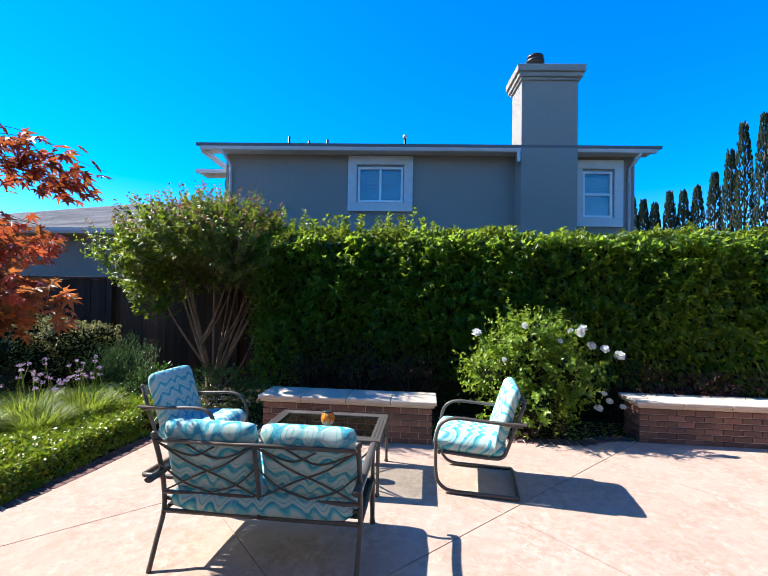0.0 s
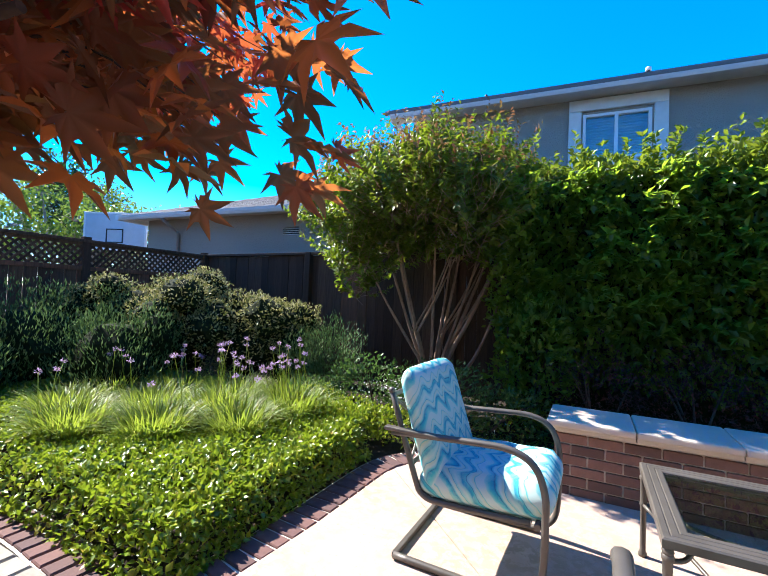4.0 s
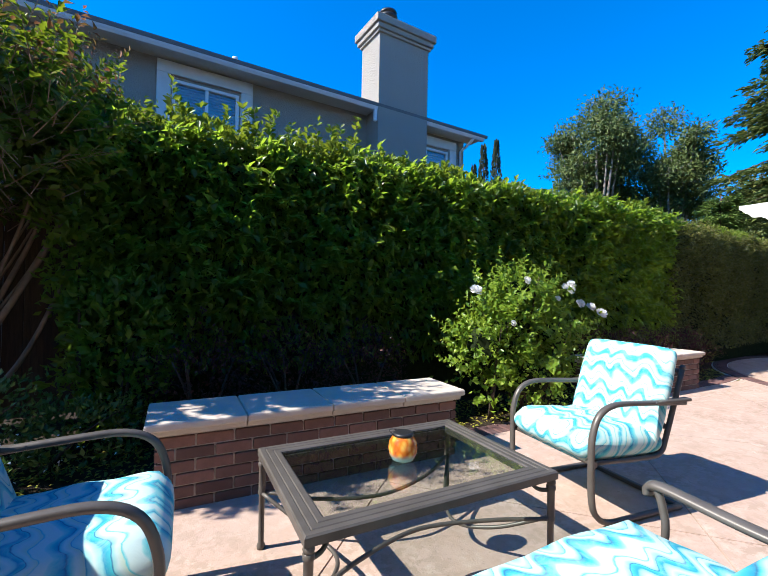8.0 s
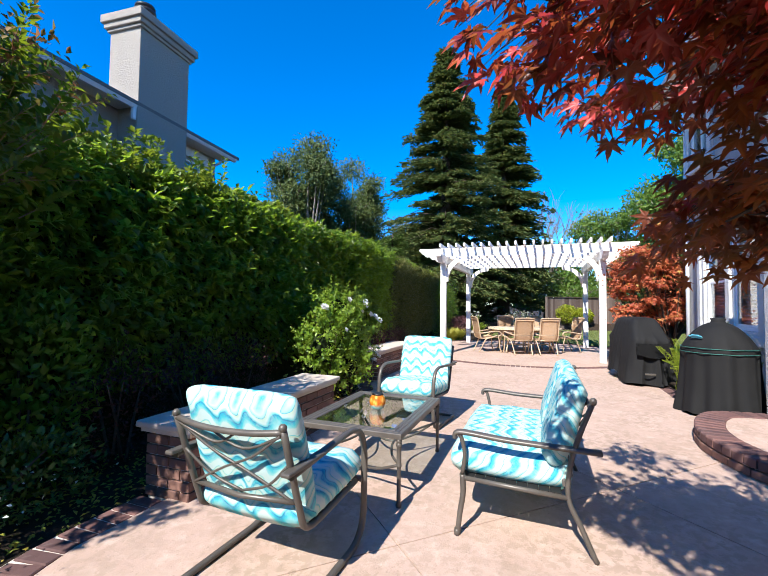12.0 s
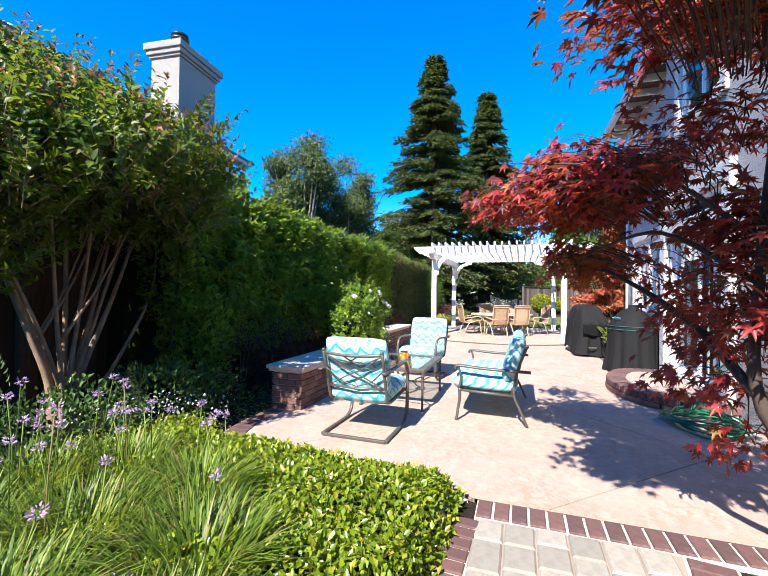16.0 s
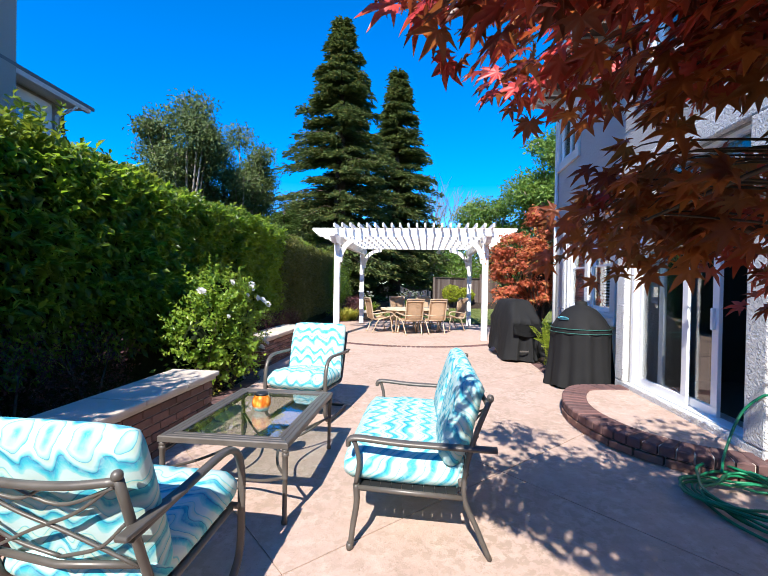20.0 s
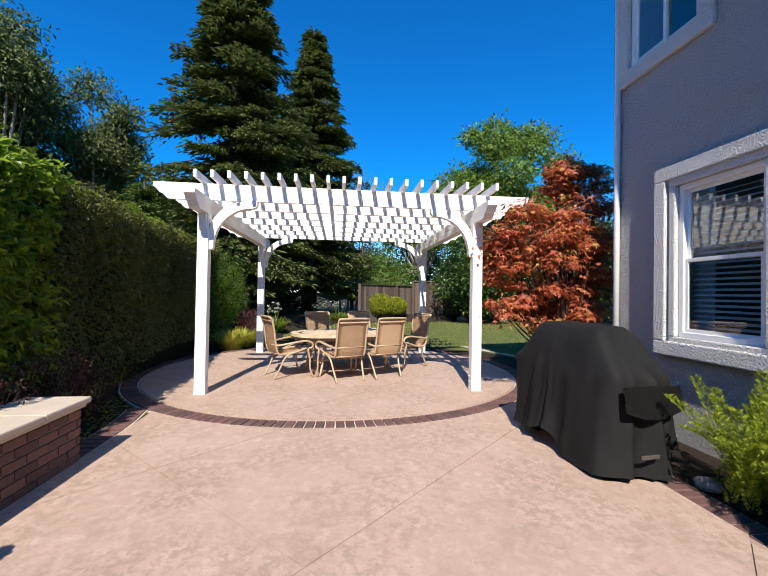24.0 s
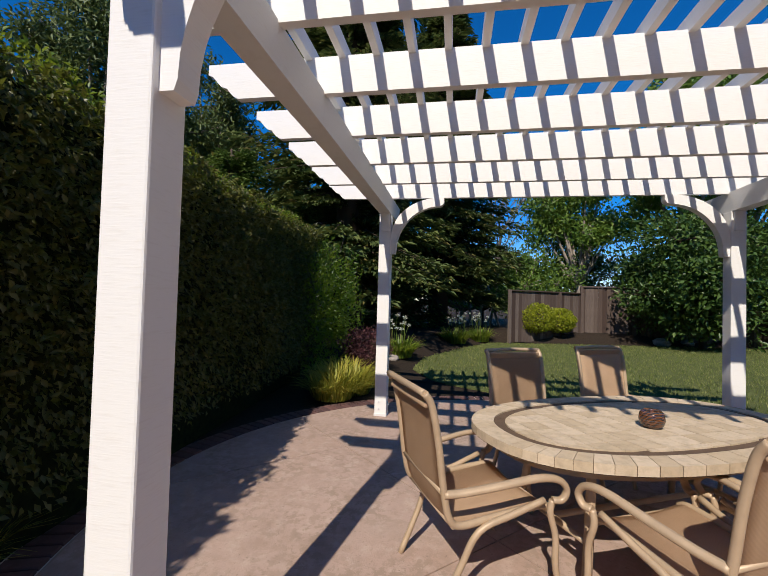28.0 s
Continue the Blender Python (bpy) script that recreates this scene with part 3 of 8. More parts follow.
def pane_mat(name, tint, gloss):
    """Thin clear glass: light passes straight, the sheen grows towards a grazing view."""
    mt = bpy.data.materials.new(name)
    mt.use_nodes = True
    t = mt.node_tree
    t.nodes.clear()
    tr, gs = t.nodes.new("ShaderNodeBsdfTransparent"), t.nodes.new("ShaderNodeBsdfGlossy")
    tr.inputs["Color"].default_value = rgb(*tint)
    gs.inputs["Roughness"].default_value = 0.01
    lw, mx, out = t.nodes.new("ShaderNodeLayerWeight"), t.nodes.new("ShaderNodeMixShader"), t.nodes.new("ShaderNodeOutputMaterial")
    lw.inputs["Blend"].default_value = 0.5
    po, ml = t.nodes.new("ShaderNodeMath"), t.nodes.new("ShaderNodeMath")
    po.operation, ml.operation = "POWER", "MULTIPLY_ADD"
    po.inputs[1].default_value, ml.inputs[1].default_value, ml.inputs[2].default_value = 4.0, 0.7, gloss
    t.links.new(lw.outputs["Facing"], po.inputs[0])
    t.links.new(po.outputs[0], ml.inputs[0])
    t.links.new(ml.outputs[0], mx.inputs[0])
    t.links.new(tr.outputs[0], mx.inputs[1])
    t.links.new(gs.outputs[0], mx.inputs[2])
    t.links.new(mx.outputs[0], out.inputs["Surface"])
    return mt


M["glass"] = pane_mat("table_glass_sheet", (0.85, 0.9, 0.88), 0.1)
M["pane"] = pane_mat("window_pane_glass", (0.9, 0.93, 0.93), 0.1)

# ---- ground ----
bm = bmesh.new()
S_ = 900
for a in ((-S_, -S_), (S_, -S_), (S_, S_), (-S_, S_)):
    bm.verts.new((*a, -0.035))
bm.faces.new(bm.verts)
tagged(link_bm("ground", bm, M["mulch"]), "dark bark mulch and soil", "ground", kind="structure")

CX, CY, R_IN, R_OUT = 8.88, 3.12, 3.07, 3.29


def arc(cx, cy, r, a0, a1, n):
    return [(cx + r * math.cos(radians(a0 + (a1 - a0) * k / n)), cy + r * math.sin(radians(a0 + (a1 - a0) * k / n))) for k in range(n + 1)]


a_lo = 180 + math.degrees(math.asin((CY - 0.74) / R_OUT))
a_hi = 180 - math.degrees(math.asin((5.14 - CY) / R_OUT))
PATIO = [(-2.77, 0.05), (2.3, 0.05), (2.3, 0.74)] + arc(CX, CY, R_OUT + 0.015, a_lo, a_hi, 26) + [
    (5.2, 5.13), (2.72, 5.13), (2.45, 5.02), (2.25, 4.88), (0.55, 4.86), (0.55, 4.84), (-2.05, 4.82), (-2.3, 4.75), (-2.48, 4.58), (-2.57, 4.32), (-2.6, 3.5), (-2.66, 2.9), (-2.77, 2.62)]


def clip(poly, a, b, c):
    """The part of an outline where a*x + b*y >= c."""
    out = []
    for (x0, y0), (x1, y1) in zip(poly, poly[1:] + poly[:1]):
        d0, d1 = a * x0 + b * y0 - c, a * x1 + b * y1 - c
        if d0 >= 0:
            out.append((x0, y0))
        if d0 * d1 < 0:
            s = d0 / (d0 - d1)
            out.append((x0 + s * (x1 - x0), y0 + s * (y1 - y0)))
    return out


def slabs(owner, outline, z, step=2.45, u_off=1.85, v_off=-0.25, gap=0.006):
    """Concrete slabs between diagonal joints."""
    for i in range(-6, 12):
        for j in range(-8, 8):
            u0, v0 = u_off + step * i, v_off + step * j
            p = outline
            for a, b, c in ((1, 1, u0 + gap), (-1, -1, -(u0 + step) + gap), (-1, 1, v0 + gap), (1, -1, -(v0 + step) + gap)):
                p = clip(p, a, b, c) if len(p) > 2 else []
            area = abs(sum(x0 * y1 - x1 * y0 for (x0, y0), (x1, y1) in zip(p, p[1:] + p[:1]))) / 2 if len(p) > 2 else 0
            if area < 0.004:
                continue
            bm = bmesh.new()
            add_prism(bm, p, z - 0.09, z)
            bmesh.ops.remove_doubles(bm, verts=bm.verts, dist=0.0005)
            part("slab", bm, M["concrete"], owner)


patio = tagged(link_bm("patio", prism(PATIO, -0.12, -0.007), M["joint"]), "tan textured concrete patio with diagonal joints", "patio", kind="structure")
terrace = tagged(link_bm("terrace", prism(arc(CX, CY, R_IN, 0, 356, 89), -0.12, -0.006), M["joint"]), "round tan concrete terrace under the pergola", "patio", kind="structure")
ringbase = tagged(link_bm("edging_bed", prism(arc(CX, CY, R_OUT + 0.02, 0, 356, 89), -0.13, -0.016), M["mortar"]), "pale mortar bed of the brick edging", "edging", kind="structure")

# lawn
LAWN = [(11.7, -14), (21.5, -14), (22.4, -6), (21.6, -3.5), (20.6, 1.2), (20.2, 2.8), (18.4, 3.7), (15.8, 4.7), (14.2, 4.8), (13.1, 4.3), (12.45, 3.3), (12.3, 1.5), (11.2, -0.4), (9.4, -1.0), (7.2, -1.4), (7.0, -14)]
lawn = tagged(link_bm("lawn", prism(LAWN, -0.06, -0.008), M["lawn_ground"]), "mown green lawn", "lawn", kind="structure")
curb = tagged(link_bm("path_edge", prism([(9.2, -1.35), (12.0, -0.25), (12.0, -0.1), (9.2, -1.2)], -0.05, 0.004), M["mortar"]), "pale concrete mow strip beside the lawn", "edging", kind="structure")


# ---- walls with openings ----
def holed(x0, x1, z0, z1, y0, y1, holes):
    """A wall slab along x with rectangular openings (xa, xb, za, zb)."""
    xs = sorted({x0, x1, *[h[0] for h in holes], *[h[1] for h in holes]})
    zs = sorted({z0, z1, *[h[2] for h in holes], *[h[3] for h in holes]})
    solid = {}
    for i in range(len(xs) - 1):
        for k in range(len(zs) - 1):
            cx, cz = (xs[i] + xs[i + 1]) / 2, (zs[k] + zs[k + 1]) / 2
            solid[i, k] = not any(h[0] < cx < h[1] and h[2] < cz < h[3] for h in holes)
    bm = bmesh.new()
    vert = {}

    def v(i, k, y):
        if (i, k, y) not in vert:
            vert[i, k, y] = bm.verts.new((xs[i], y, zs[k]))
        return vert[i, k, y]

    for (i, k), s in solid.items():
        if not s:
            continue
        bm.faces.new((v(i, k, y0), v(i + 1, k, y0), v(i + 1, k + 1, y0), v(i, k + 1, y0)))
        bm.faces.new((v(i, k + 1, y1), v(i + 1, k + 1, y1), v(i + 1, k, y1), v(i, k, y1)))
        for di, dk, e in ((-1, 0, ((i, k), (i, k + 1))), (1, 0, ((i + 1, k), (i + 1, k + 1))), (0, -1, ((i, k), (i + 1, k))), (0, 1, ((i, k + 1), (i + 1, k + 1)))):
            if not solid.get((i + di, k + dk)):
                a, b = e
                bm.faces.new((v(*a, y0), v(*b, y0), v(*b, y1), v(*a, y1)))
    bmesh.ops.recalc_face_normals(bm, faces=bm.faces)
    return bm


def frame_bm(x0, x1, z0, z1, w, y0, y1, bevel=0.004):
    bm = bmesh.new()
    add_box(bm, (x0, y0, z0), (x1, y1, z0 + w), bevel)
    add_box(bm, (x0, y0, z1 - w), (x1, y1, z1), bevel)
    add_box(bm, (x0, y0, z0 + w), (x0 + w, y1, z1 - w), bevel)
    add_box(bm, (x1 - w, y0, z0 + w), (x1, y1, z1 - w), bevel)
    return bm


def window(name, label, m, x0, x1, z0, z1, trim, kind="hung", blinds=True, trim_mat="trim_stucco", out=0.05):
    """A window: raised trim, vinyl frame, sashes with panes, blinds behind. Its outside looks to local -y."""
    w = thing(name, label, "window", m, kind="structure")
    part("trim", frame_bm(x0 - trim, x1 + trim, z0 - trim, z1 + trim, trim, -out, 0.0, 0.012), M[trim_mat], w, "raised pale trim")
    part("window_frame", frame_bm(x0, x1, z0, z1, 0.05, 0.0, 0.07), M["vinyl"], w)
    if kind == "hung":
        zm = (z0 + z1) / 2
        cells = [(x0 + 0.05, x1 - 0.05, z0 + 0.05, zm + 0.02, 0.02), (x0 + 0.05, x1 - 0.05, zm - 0.02, z1 - 0.05, 0.045)]
    else:
        xm = (x0 + x1) / 2
        cells = [(x0 + 0.05, xm + 0.02, z0 + 0.05, z1 - 0.05, 0.02), (xm - 0.02, x1 - 0.05, z0 + 0.05, z1 - 0.05, 0.045)]
    for a, b, c, d, y in cells:
        s = part("sash", frame_bm(a, b, c, d, 0.035, y, y + 0.022, 0.002), M["vinyl"], w)
        part("pane", box((a + 0.035, y + 0.008, c + 0.035), (b - 0.035, y + 0.012, d - 0.035)), M["pane"], s)
    # the room's darkness is put into this panel's colour
    part("room", box((x0 - 0.1, 0.5, z0 - 0.1), (x1 + 0.1, 0.52, z1 + 0.1)), M["unlit_room"], w, "near-black panel painted as the unlit room behind the window")
    if blinds:
        me = bpy.data.meshes.new("blind_slat")
        b2 = box((x0 + 0.04, -0.018, -0.001), (x1 - 0.04, 0.018, 0.001))
        b2.to_mesh(me)
        b2.free()
        me.materials.append(M["blind"])
        n = int((z1 - z0 - 0.1) / 0.05)
        for k in range(n):
            shared("blind_slat", me, w, pose(0, 0.13, z0 + 0.06 + k * 0.05, 35))
    return w


# ---- own house ----
HW = [(3.25, 4.1, 0.98, 2.46), (4.25, 5.1, 0.98, 2.46)]
UW = (4.87, 5.78, 3.98, 5.06)
wall_main = tagged(link_bm("wall_house", holed(2.3, 5.97, -0.1, 5.62, -0.2, -0.42, HW + [UW]), M["stucco"]), "grey stucco house wall", "wall", kind="structure")
DOOR = (0.18, 2.05, 0.16, 2.26)
TRAN = (0.18, 2.05, 2.44, 2.68)
wall_bay = tagged(link_bm("wall_bay", holed(-9.0, 2.3, -0.1, 5.62, 0.1, -0.3, [DOOR, TRAN, (0.3, 1.6, 3.9, 5.1)]), M["stucco"]), "grey stucco wall of the projecting bay", "wall", kind="structure")
side = tagged(link_bm("wall_house_end", box((5.77, -9.0, -0.1), (5.97, -0.42, 5.62)), M["stucco"]), "grey stucco end wall of the house", "wall", kind="structure")
R180 = Matrix.Rotation(math.pi, 4, "Z")


def facing(y):
    """Local -y looks out to +y; local x runs against world x."""
    return Matrix.Translation((0, y, 0)) @ R180


for h in HW:
    window("window_1", "white double-hung window with blinds in pale stucco trim", facing(-0.2) @ Matrix.Translation((0, -0.0, 0)), -h[1], -h[0], h[2], h[3], 0.075, "hung")
part("trim_band", frame_bm(3.02, 5.34, 0.79, 2.67, 0.14, -0.2, -0.125, 0.012), M["trim_stucco"], wall_main, "raised pale stucco surround")
window("window_2", "white sliding upstairs window in pale trim", facing(-0.2), -UW[1], -UW[0], UW[2], UW[3], 0.17, "slide", False)
window("window_3", "white sliding upstairs window above the patio door", facing(0.1), -1.6, -0.3, 3.9, 5.1, 0.17, "slide", False)
for x0, x1, z, y in ((2.3, 6.05, 3.05, -0.2), (-9.0, 2.3, 3.35, 0.1)):
    part("control_joint", box((x0, y, z), (x1, y + 0.006, z + 0.012)), M["stucco"], wall_main)
# patio door
door = thing("door_1", "open white sliding patio door with a transom above", "door", facing(0.1), kind="structure")
part("trim", frame_bm(-2.28, 0.06, 0.0, 2.9, 0.21, -0.075, 0.0, 0.015), M["trim_stucco"], door, "rough pale stucco surround")
part("trim", box((-2.06, -0.072, 2.27), (-0.17, 0.0, 2.43), 0.012), M["trim_stucco"], door, "rough pale stucco band")
part("transom_frame", frame_bm(-2.05, -0.18, 2.44, 2.68, 0.035, 0.02, 0.1), M["vinyl"], door)
part("transom_pane", box((-2.01, 0.06, 2.475), (-0.22, 0.064, 2.645)), M["pane"], door)
part("door_frame", frame_bm(-2.05, -0.18, 0.16, 2.26, 0.06, 0.0, 0.14), M["vinyl"], door)
for a, b, y in ((-1.99, -1.05, 0.05), (-1.62, -0.68, 0.09)):
    leaf = part("door_panel", frame_bm(a, b, 0.22, 2.2, 0.085, y, y + 0.035), M["vinyl"], door)
    part("pane", box((a + 0.085, y + 0.015, 0.305), (b - 0.085, y + 0.02, 2.115)), M["pane"], leaf)
    if y > 0.06:
        part("handle", box((b - 0.07, y - 0.03, 1.0), (b - 0.03, y, 1.2), 0.008), M["vinyl"], leaf, "white pull handle")
part("sill", box((-2.1, -0.07, 0.1), (-0.12, 0.14, 0.16), 0.006), M["vinyl"], door, "white sill")
# room panels coloured near-black in place of real indoor shade
part("room", box((-2.6, 2.6, 0.1), (0.6, 2.65, 2.8)), M["unlit_room"], door, "near-black panel painted as the unlit room beyond the door")
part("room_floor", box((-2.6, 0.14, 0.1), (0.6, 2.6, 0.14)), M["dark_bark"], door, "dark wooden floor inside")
part("room_wall", box((-2.65, 0.3, 0.14), (-2.6, 2.6, 2.8)), M["unlit_room"], door)
part("room_wall", box((0.6, 0.3, 0.14), (0.65, 2.6, 2.8)), M["unlit_room"], door)
sofa = thing("sofa", "pale sofa in the dim room behind the door", "sofa", pose(1.45, -1.5, 0.14))
part("seat", box((-0.5, -0.35, 0.0), (0.5, 0.4, 0.42), 0.06), M["cap"], sofa)
part("backrest", box((-0.5, -0.5, 0.0), (0.5, -0.3, 0.85), 0.06), M["cap"], sofa)

# roof edge of the house
def eave(owner, x0, x1, y_wall, y_edge, z, mat="gutter"):
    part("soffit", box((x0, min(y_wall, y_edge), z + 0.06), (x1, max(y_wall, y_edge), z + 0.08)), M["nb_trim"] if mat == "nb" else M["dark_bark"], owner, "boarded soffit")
    s = 1 if y_edge > y_wall else -1
    prof = [(0, 0), (0.075, 0.0), (0.105, 0.05), (0.12, 0.11), (0.105, 0.11), (0.06, 0.02), (0.012, 0.02), (0.012, 0.11), (0, 0.11)]
    bm = bmesh.new()
    a = [bm.verts.new((x0, y_edge + s * p, z + q)) for p, q in prof]
    b = [bm.verts.new((x1, y_edge + s * p, z + q)) for p, q in prof]
    for k in range(len(prof)):
        bm.faces.new((a[k], a[(k + 1) % len(prof)], b[(k + 1) % len(prof)], b[k]))
    bm.faces.new(a)
    bm.faces.new(b)
    bmesh.ops.recalc_face_normals(bm, faces=bm.faces)
    part("gutter", bm, M["gutter"], owner, "pale metal gutter")


roof = thing("roof_house", "low tiled roof with pale gutter and boarded soffit", "roof", kind="structure")
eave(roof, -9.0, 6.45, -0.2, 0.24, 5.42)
part("roof_plane", prism([(-9, 0.26), (-9, -6), (6.5, -6), (6.5, 0.26)][::-1], 0, 0.06, Matrix.Translation((0, 0.26, 5.55)) @ Matrix.Rotation(radians(-18), 4, "X") @ Matrix.Translation((0, -0.26, 0))), M["shingle"], roof)
for k in range(24):
    part("rafter_tail", box((6.2 - k * 0.6, -0.2, 5.35), (6.25 - k * 0.6, 0.22, 5.48)), M["nb_trim"], roof)
part("downspout", tube([(6.1, 0.26, 5.44), (6.02, 0.0, 5.3), (5.95, -0.16, 5.2), (5.95, -0.16, 2.5), (5.95, -0.16, 0.0)], 0.035, 8), M["gutter"], roof, "pale downspout")
part("roof_end", box((6.05, -6, 5.45), (6.5, 0.24, 5.55)), M["nb_trim"], roof)

# step at the patio door
STEP = [(2.12, 0.12), (2.08, 0.55), (1.96, 0.8), (1.7, 0.97), (1.3, 1.1), (0.9, 1.12), (0.5, 1.03), (0.2, 0.86), (-0.02, 0.6), (-0.14, 0.3), (-0.16, 0.12)]
step = tagged(link_bm("step", prism(STEP[::-1], -0.05, 0.142), M["mortar"]), "curved brick-edged concrete step at the patio door", "step", kind="structure")
inner = [(1 + 0.0 + (x - 1) * 0.84, 0.12 + (y - 0.12) * 0.78) for x, y in STEP]
part("step_slab", prism(inner[::-1], 0.1, 0.146), M["concrete"], step)
line = smooth_line([(x, y, 0) for x, y in STEP], 8)
STEP_LINE = [(p.x, p.y) for p in line]


def along(pts, spacing):
    """Even places along a line, with the direction at each."""
    p = [Vector((q[0], q[1])) for q in pts]
    out, left = [], spacing / 2
    for a, b in zip(p, p[1:]):
        d = (b - a).length
        while left <= d:
            out.append((a.lerp(b, left / d), (b - a).normalized()))
            left += spacing
        left -= d
    return out


def unit_brick(name, mat, sx, sy, sz, bevel=0.006):
    me = bpy.data.meshes.new(name)
    b2 = bmesh.new()
    add_box(b2, (-sx / 2, -sy / 2, -sz), (sx / 2, sy / 2, 0))
    top = [e for e in b2.edges if all(v.co.z > -1e-6 for v in e.verts)]
    bmesh.ops.bevel(b2, geom=top, offset=bevel, segments=1, affect="EDGES")
    b2.to_mesh(me)
    b2.free()
    me.materials.append(mat)
    return me


# ---- brick benches ----
def bench(name, x0, x1, y0, y1, caps, label):
    b = thing(name, label, "bench", Matrix.Translation(((x0 + x1) / 2, (y0 + y1) / 2, 0)), "brick benches")
    cx, cy = (x0 + x1) / 2, (y0 + y1) / 2
    hx, hy = (x1 - x0) / 2, (y1 - y0) / 2
    part("core", box((-hx + 0.012, -hy + 0.012, -0.05), (hx - 0.012, hy - 0.012, 0.42)), M["mortar"], b, "recessed grey mortar")
    e = 0.055
    n = caps
    for k in range(n):
        a, c = -hx - e + k * (2 * hx + 2 * e) / n, -hx - e + (k + 1) * (2 * hx + 2 * e) / n
        bm = bmesh.new()
        add_box(bm, (a + 0.002, -hy - e, 0.445), (c - 0.002, hy + e, 0.49), 0.012)
        add_box(bm, (a + 0.002 + (0.025 if k == 0 else 0), -hy - e + 0.025, 0.415), (c - 0.002 - (0.025 if k == n - 1 else 0), hy + e - 0.025, 0.446), 0.006)
        part("cap_stone", bm, M["cap"], b, "pale cast-stone cap with a rounded edge")
    return b, hx, hy


bench_1, b1x, b1y = bench("brick_bench", -1.47, 0.51, 4.655, 5.03, 4, "brick seat wall with a pale cast-stone cap beside the table")
bench_2, b2x, b2y = bench("brick_bench", 2.95, 4.93, 5.12, 5.5, 4, "brick seat wall with a pale cast-stone cap beside the rose")

# ---- pergola ----
perg = thing("pergola", "white-painted wooden pergola with curved braces and scrolled beam ends", "pergola", Matrix.Translation((8.96, 3.0, 0)))
PO = Vector((8.96, 3.0, 0))
PXA, PXB, PYA, PYB = 7.1, 10.83, 1.16, 4.84


def scroll(a0, a1, z0, z1):
    """The side outline of a beam with ogee ends, along its length."""
    h = z1 - z0
    tip = [(0.0, h), (0.0, h * 0.72), (0.03, h * 0.66), (0.06, h * 0.5), (0.09, h * 0.36), (0.13, h * 0.3), (0.14, h * 0.22), (0.17, h * 0.08), (0.2, 0.0)]
    return [(a0 + s, z0 + q) for s, q in tip] + [(a1 - s, z0 + q) for s, q in tip[::-1]]


def beam(axis, at, a0, a1, z0, z1, thick):
    prof = scroll(a0, a1, z0, z1)
    bm = bmesh.new()
    for off in (-thick / 2, thick / 2):
        vs = [bm.verts.new((s, at + off, q) if axis == "x" else (at + off, s, q)) for s, q in prof]
        bm.faces.new(vs)
    bm.verts.ensure_lookup_table()
    n = len(prof)
    for k in range(n):
        bm.faces.new((bm.verts[k], bm.verts[(k + 1) % n], bm.verts[n + (k + 1) % n], bm.verts[n + k]))
    bmesh.ops.recalc_face_normals(bm, faces=bm.faces)
    for v in bm.verts:
        v.co -= PO
    return bm


for px_, py_ in ((PXA, PYA), (PXA - 0.05, PYB + 0.045), (PXB, PYA), (PXB, PYB)):
    for x, y in ((px_, py_),):
        bm = box((x - 0.07, y - 0.07, 0.012), (x + 0.07, y + 0.07, 2.37), 0.008)
        post = part("post", bm, M["pergola"], perg)
        for v in post.data.vertices:
            v.co -= PO
        foot = box((x - 0.075, y - 0.075, 0.0), (x + 0.075, y + 0.075, 0.03), 0.003)
        for v in foot.verts:
            v.co -= PO
        part("post_base", foot, M["gutter"], post, "painted metal post base")
        bm = bmesh.new()
        for z in (0.09, 0.17):
            add_tube(bm, [Vector((x - 0.085, y + 0.02, z)) - PO, Vector((x + 0.085, y + 0.02, z)) - PO], 0.009, 8)
            add_tube(bm, [Vector((x + 0.02, y - 0.085, z + 0.03)) - PO, Vector((x + 0.02, y + 0.085, z + 0.03)) - PO], 0.009, 8)
        part("bolt", bm, M["gutter"], post)
        bl = box((x - 0.09, y - 0.05, 2.16), (x - 0.068, y + 0.05, 2.37), 0.006)
        for v in bl.verts:
            v.co -= PO
        part("post_block", bl, M["pergola"], post)
for y in (PYA, PYB):
    cb = part("carrier_beam", beam("x", y, PXA - 0.62, PXB + 0.62, 2.37, 2.575, 0.13), M["pergola"], perg)
    if y == PYB:   # the beam runs slightly askew
        for v in cb.data.vertices:
            v.co.y += 0.045 * (PXB - PO.x - v.co.x) / (PXB - PXA)
for k in range(7):
    part("cross_beam", beam("y", PXA + k * (PXB - PXA) / 6, 0.4, 5.555, 2.56, 2.78, 0.05), M["pergola"], perg)
for k in range(20):
    y = 1.02 + k * 0.2045
    bm = box((PXA - 0.4, y - 0.021, 2.765), (PXB + 0.4, y + 0.021, 2.86), 0.003)
    for v in bm.verts:
        v.co -= PO
    part("rafter", bm, M["pergola"], perg)


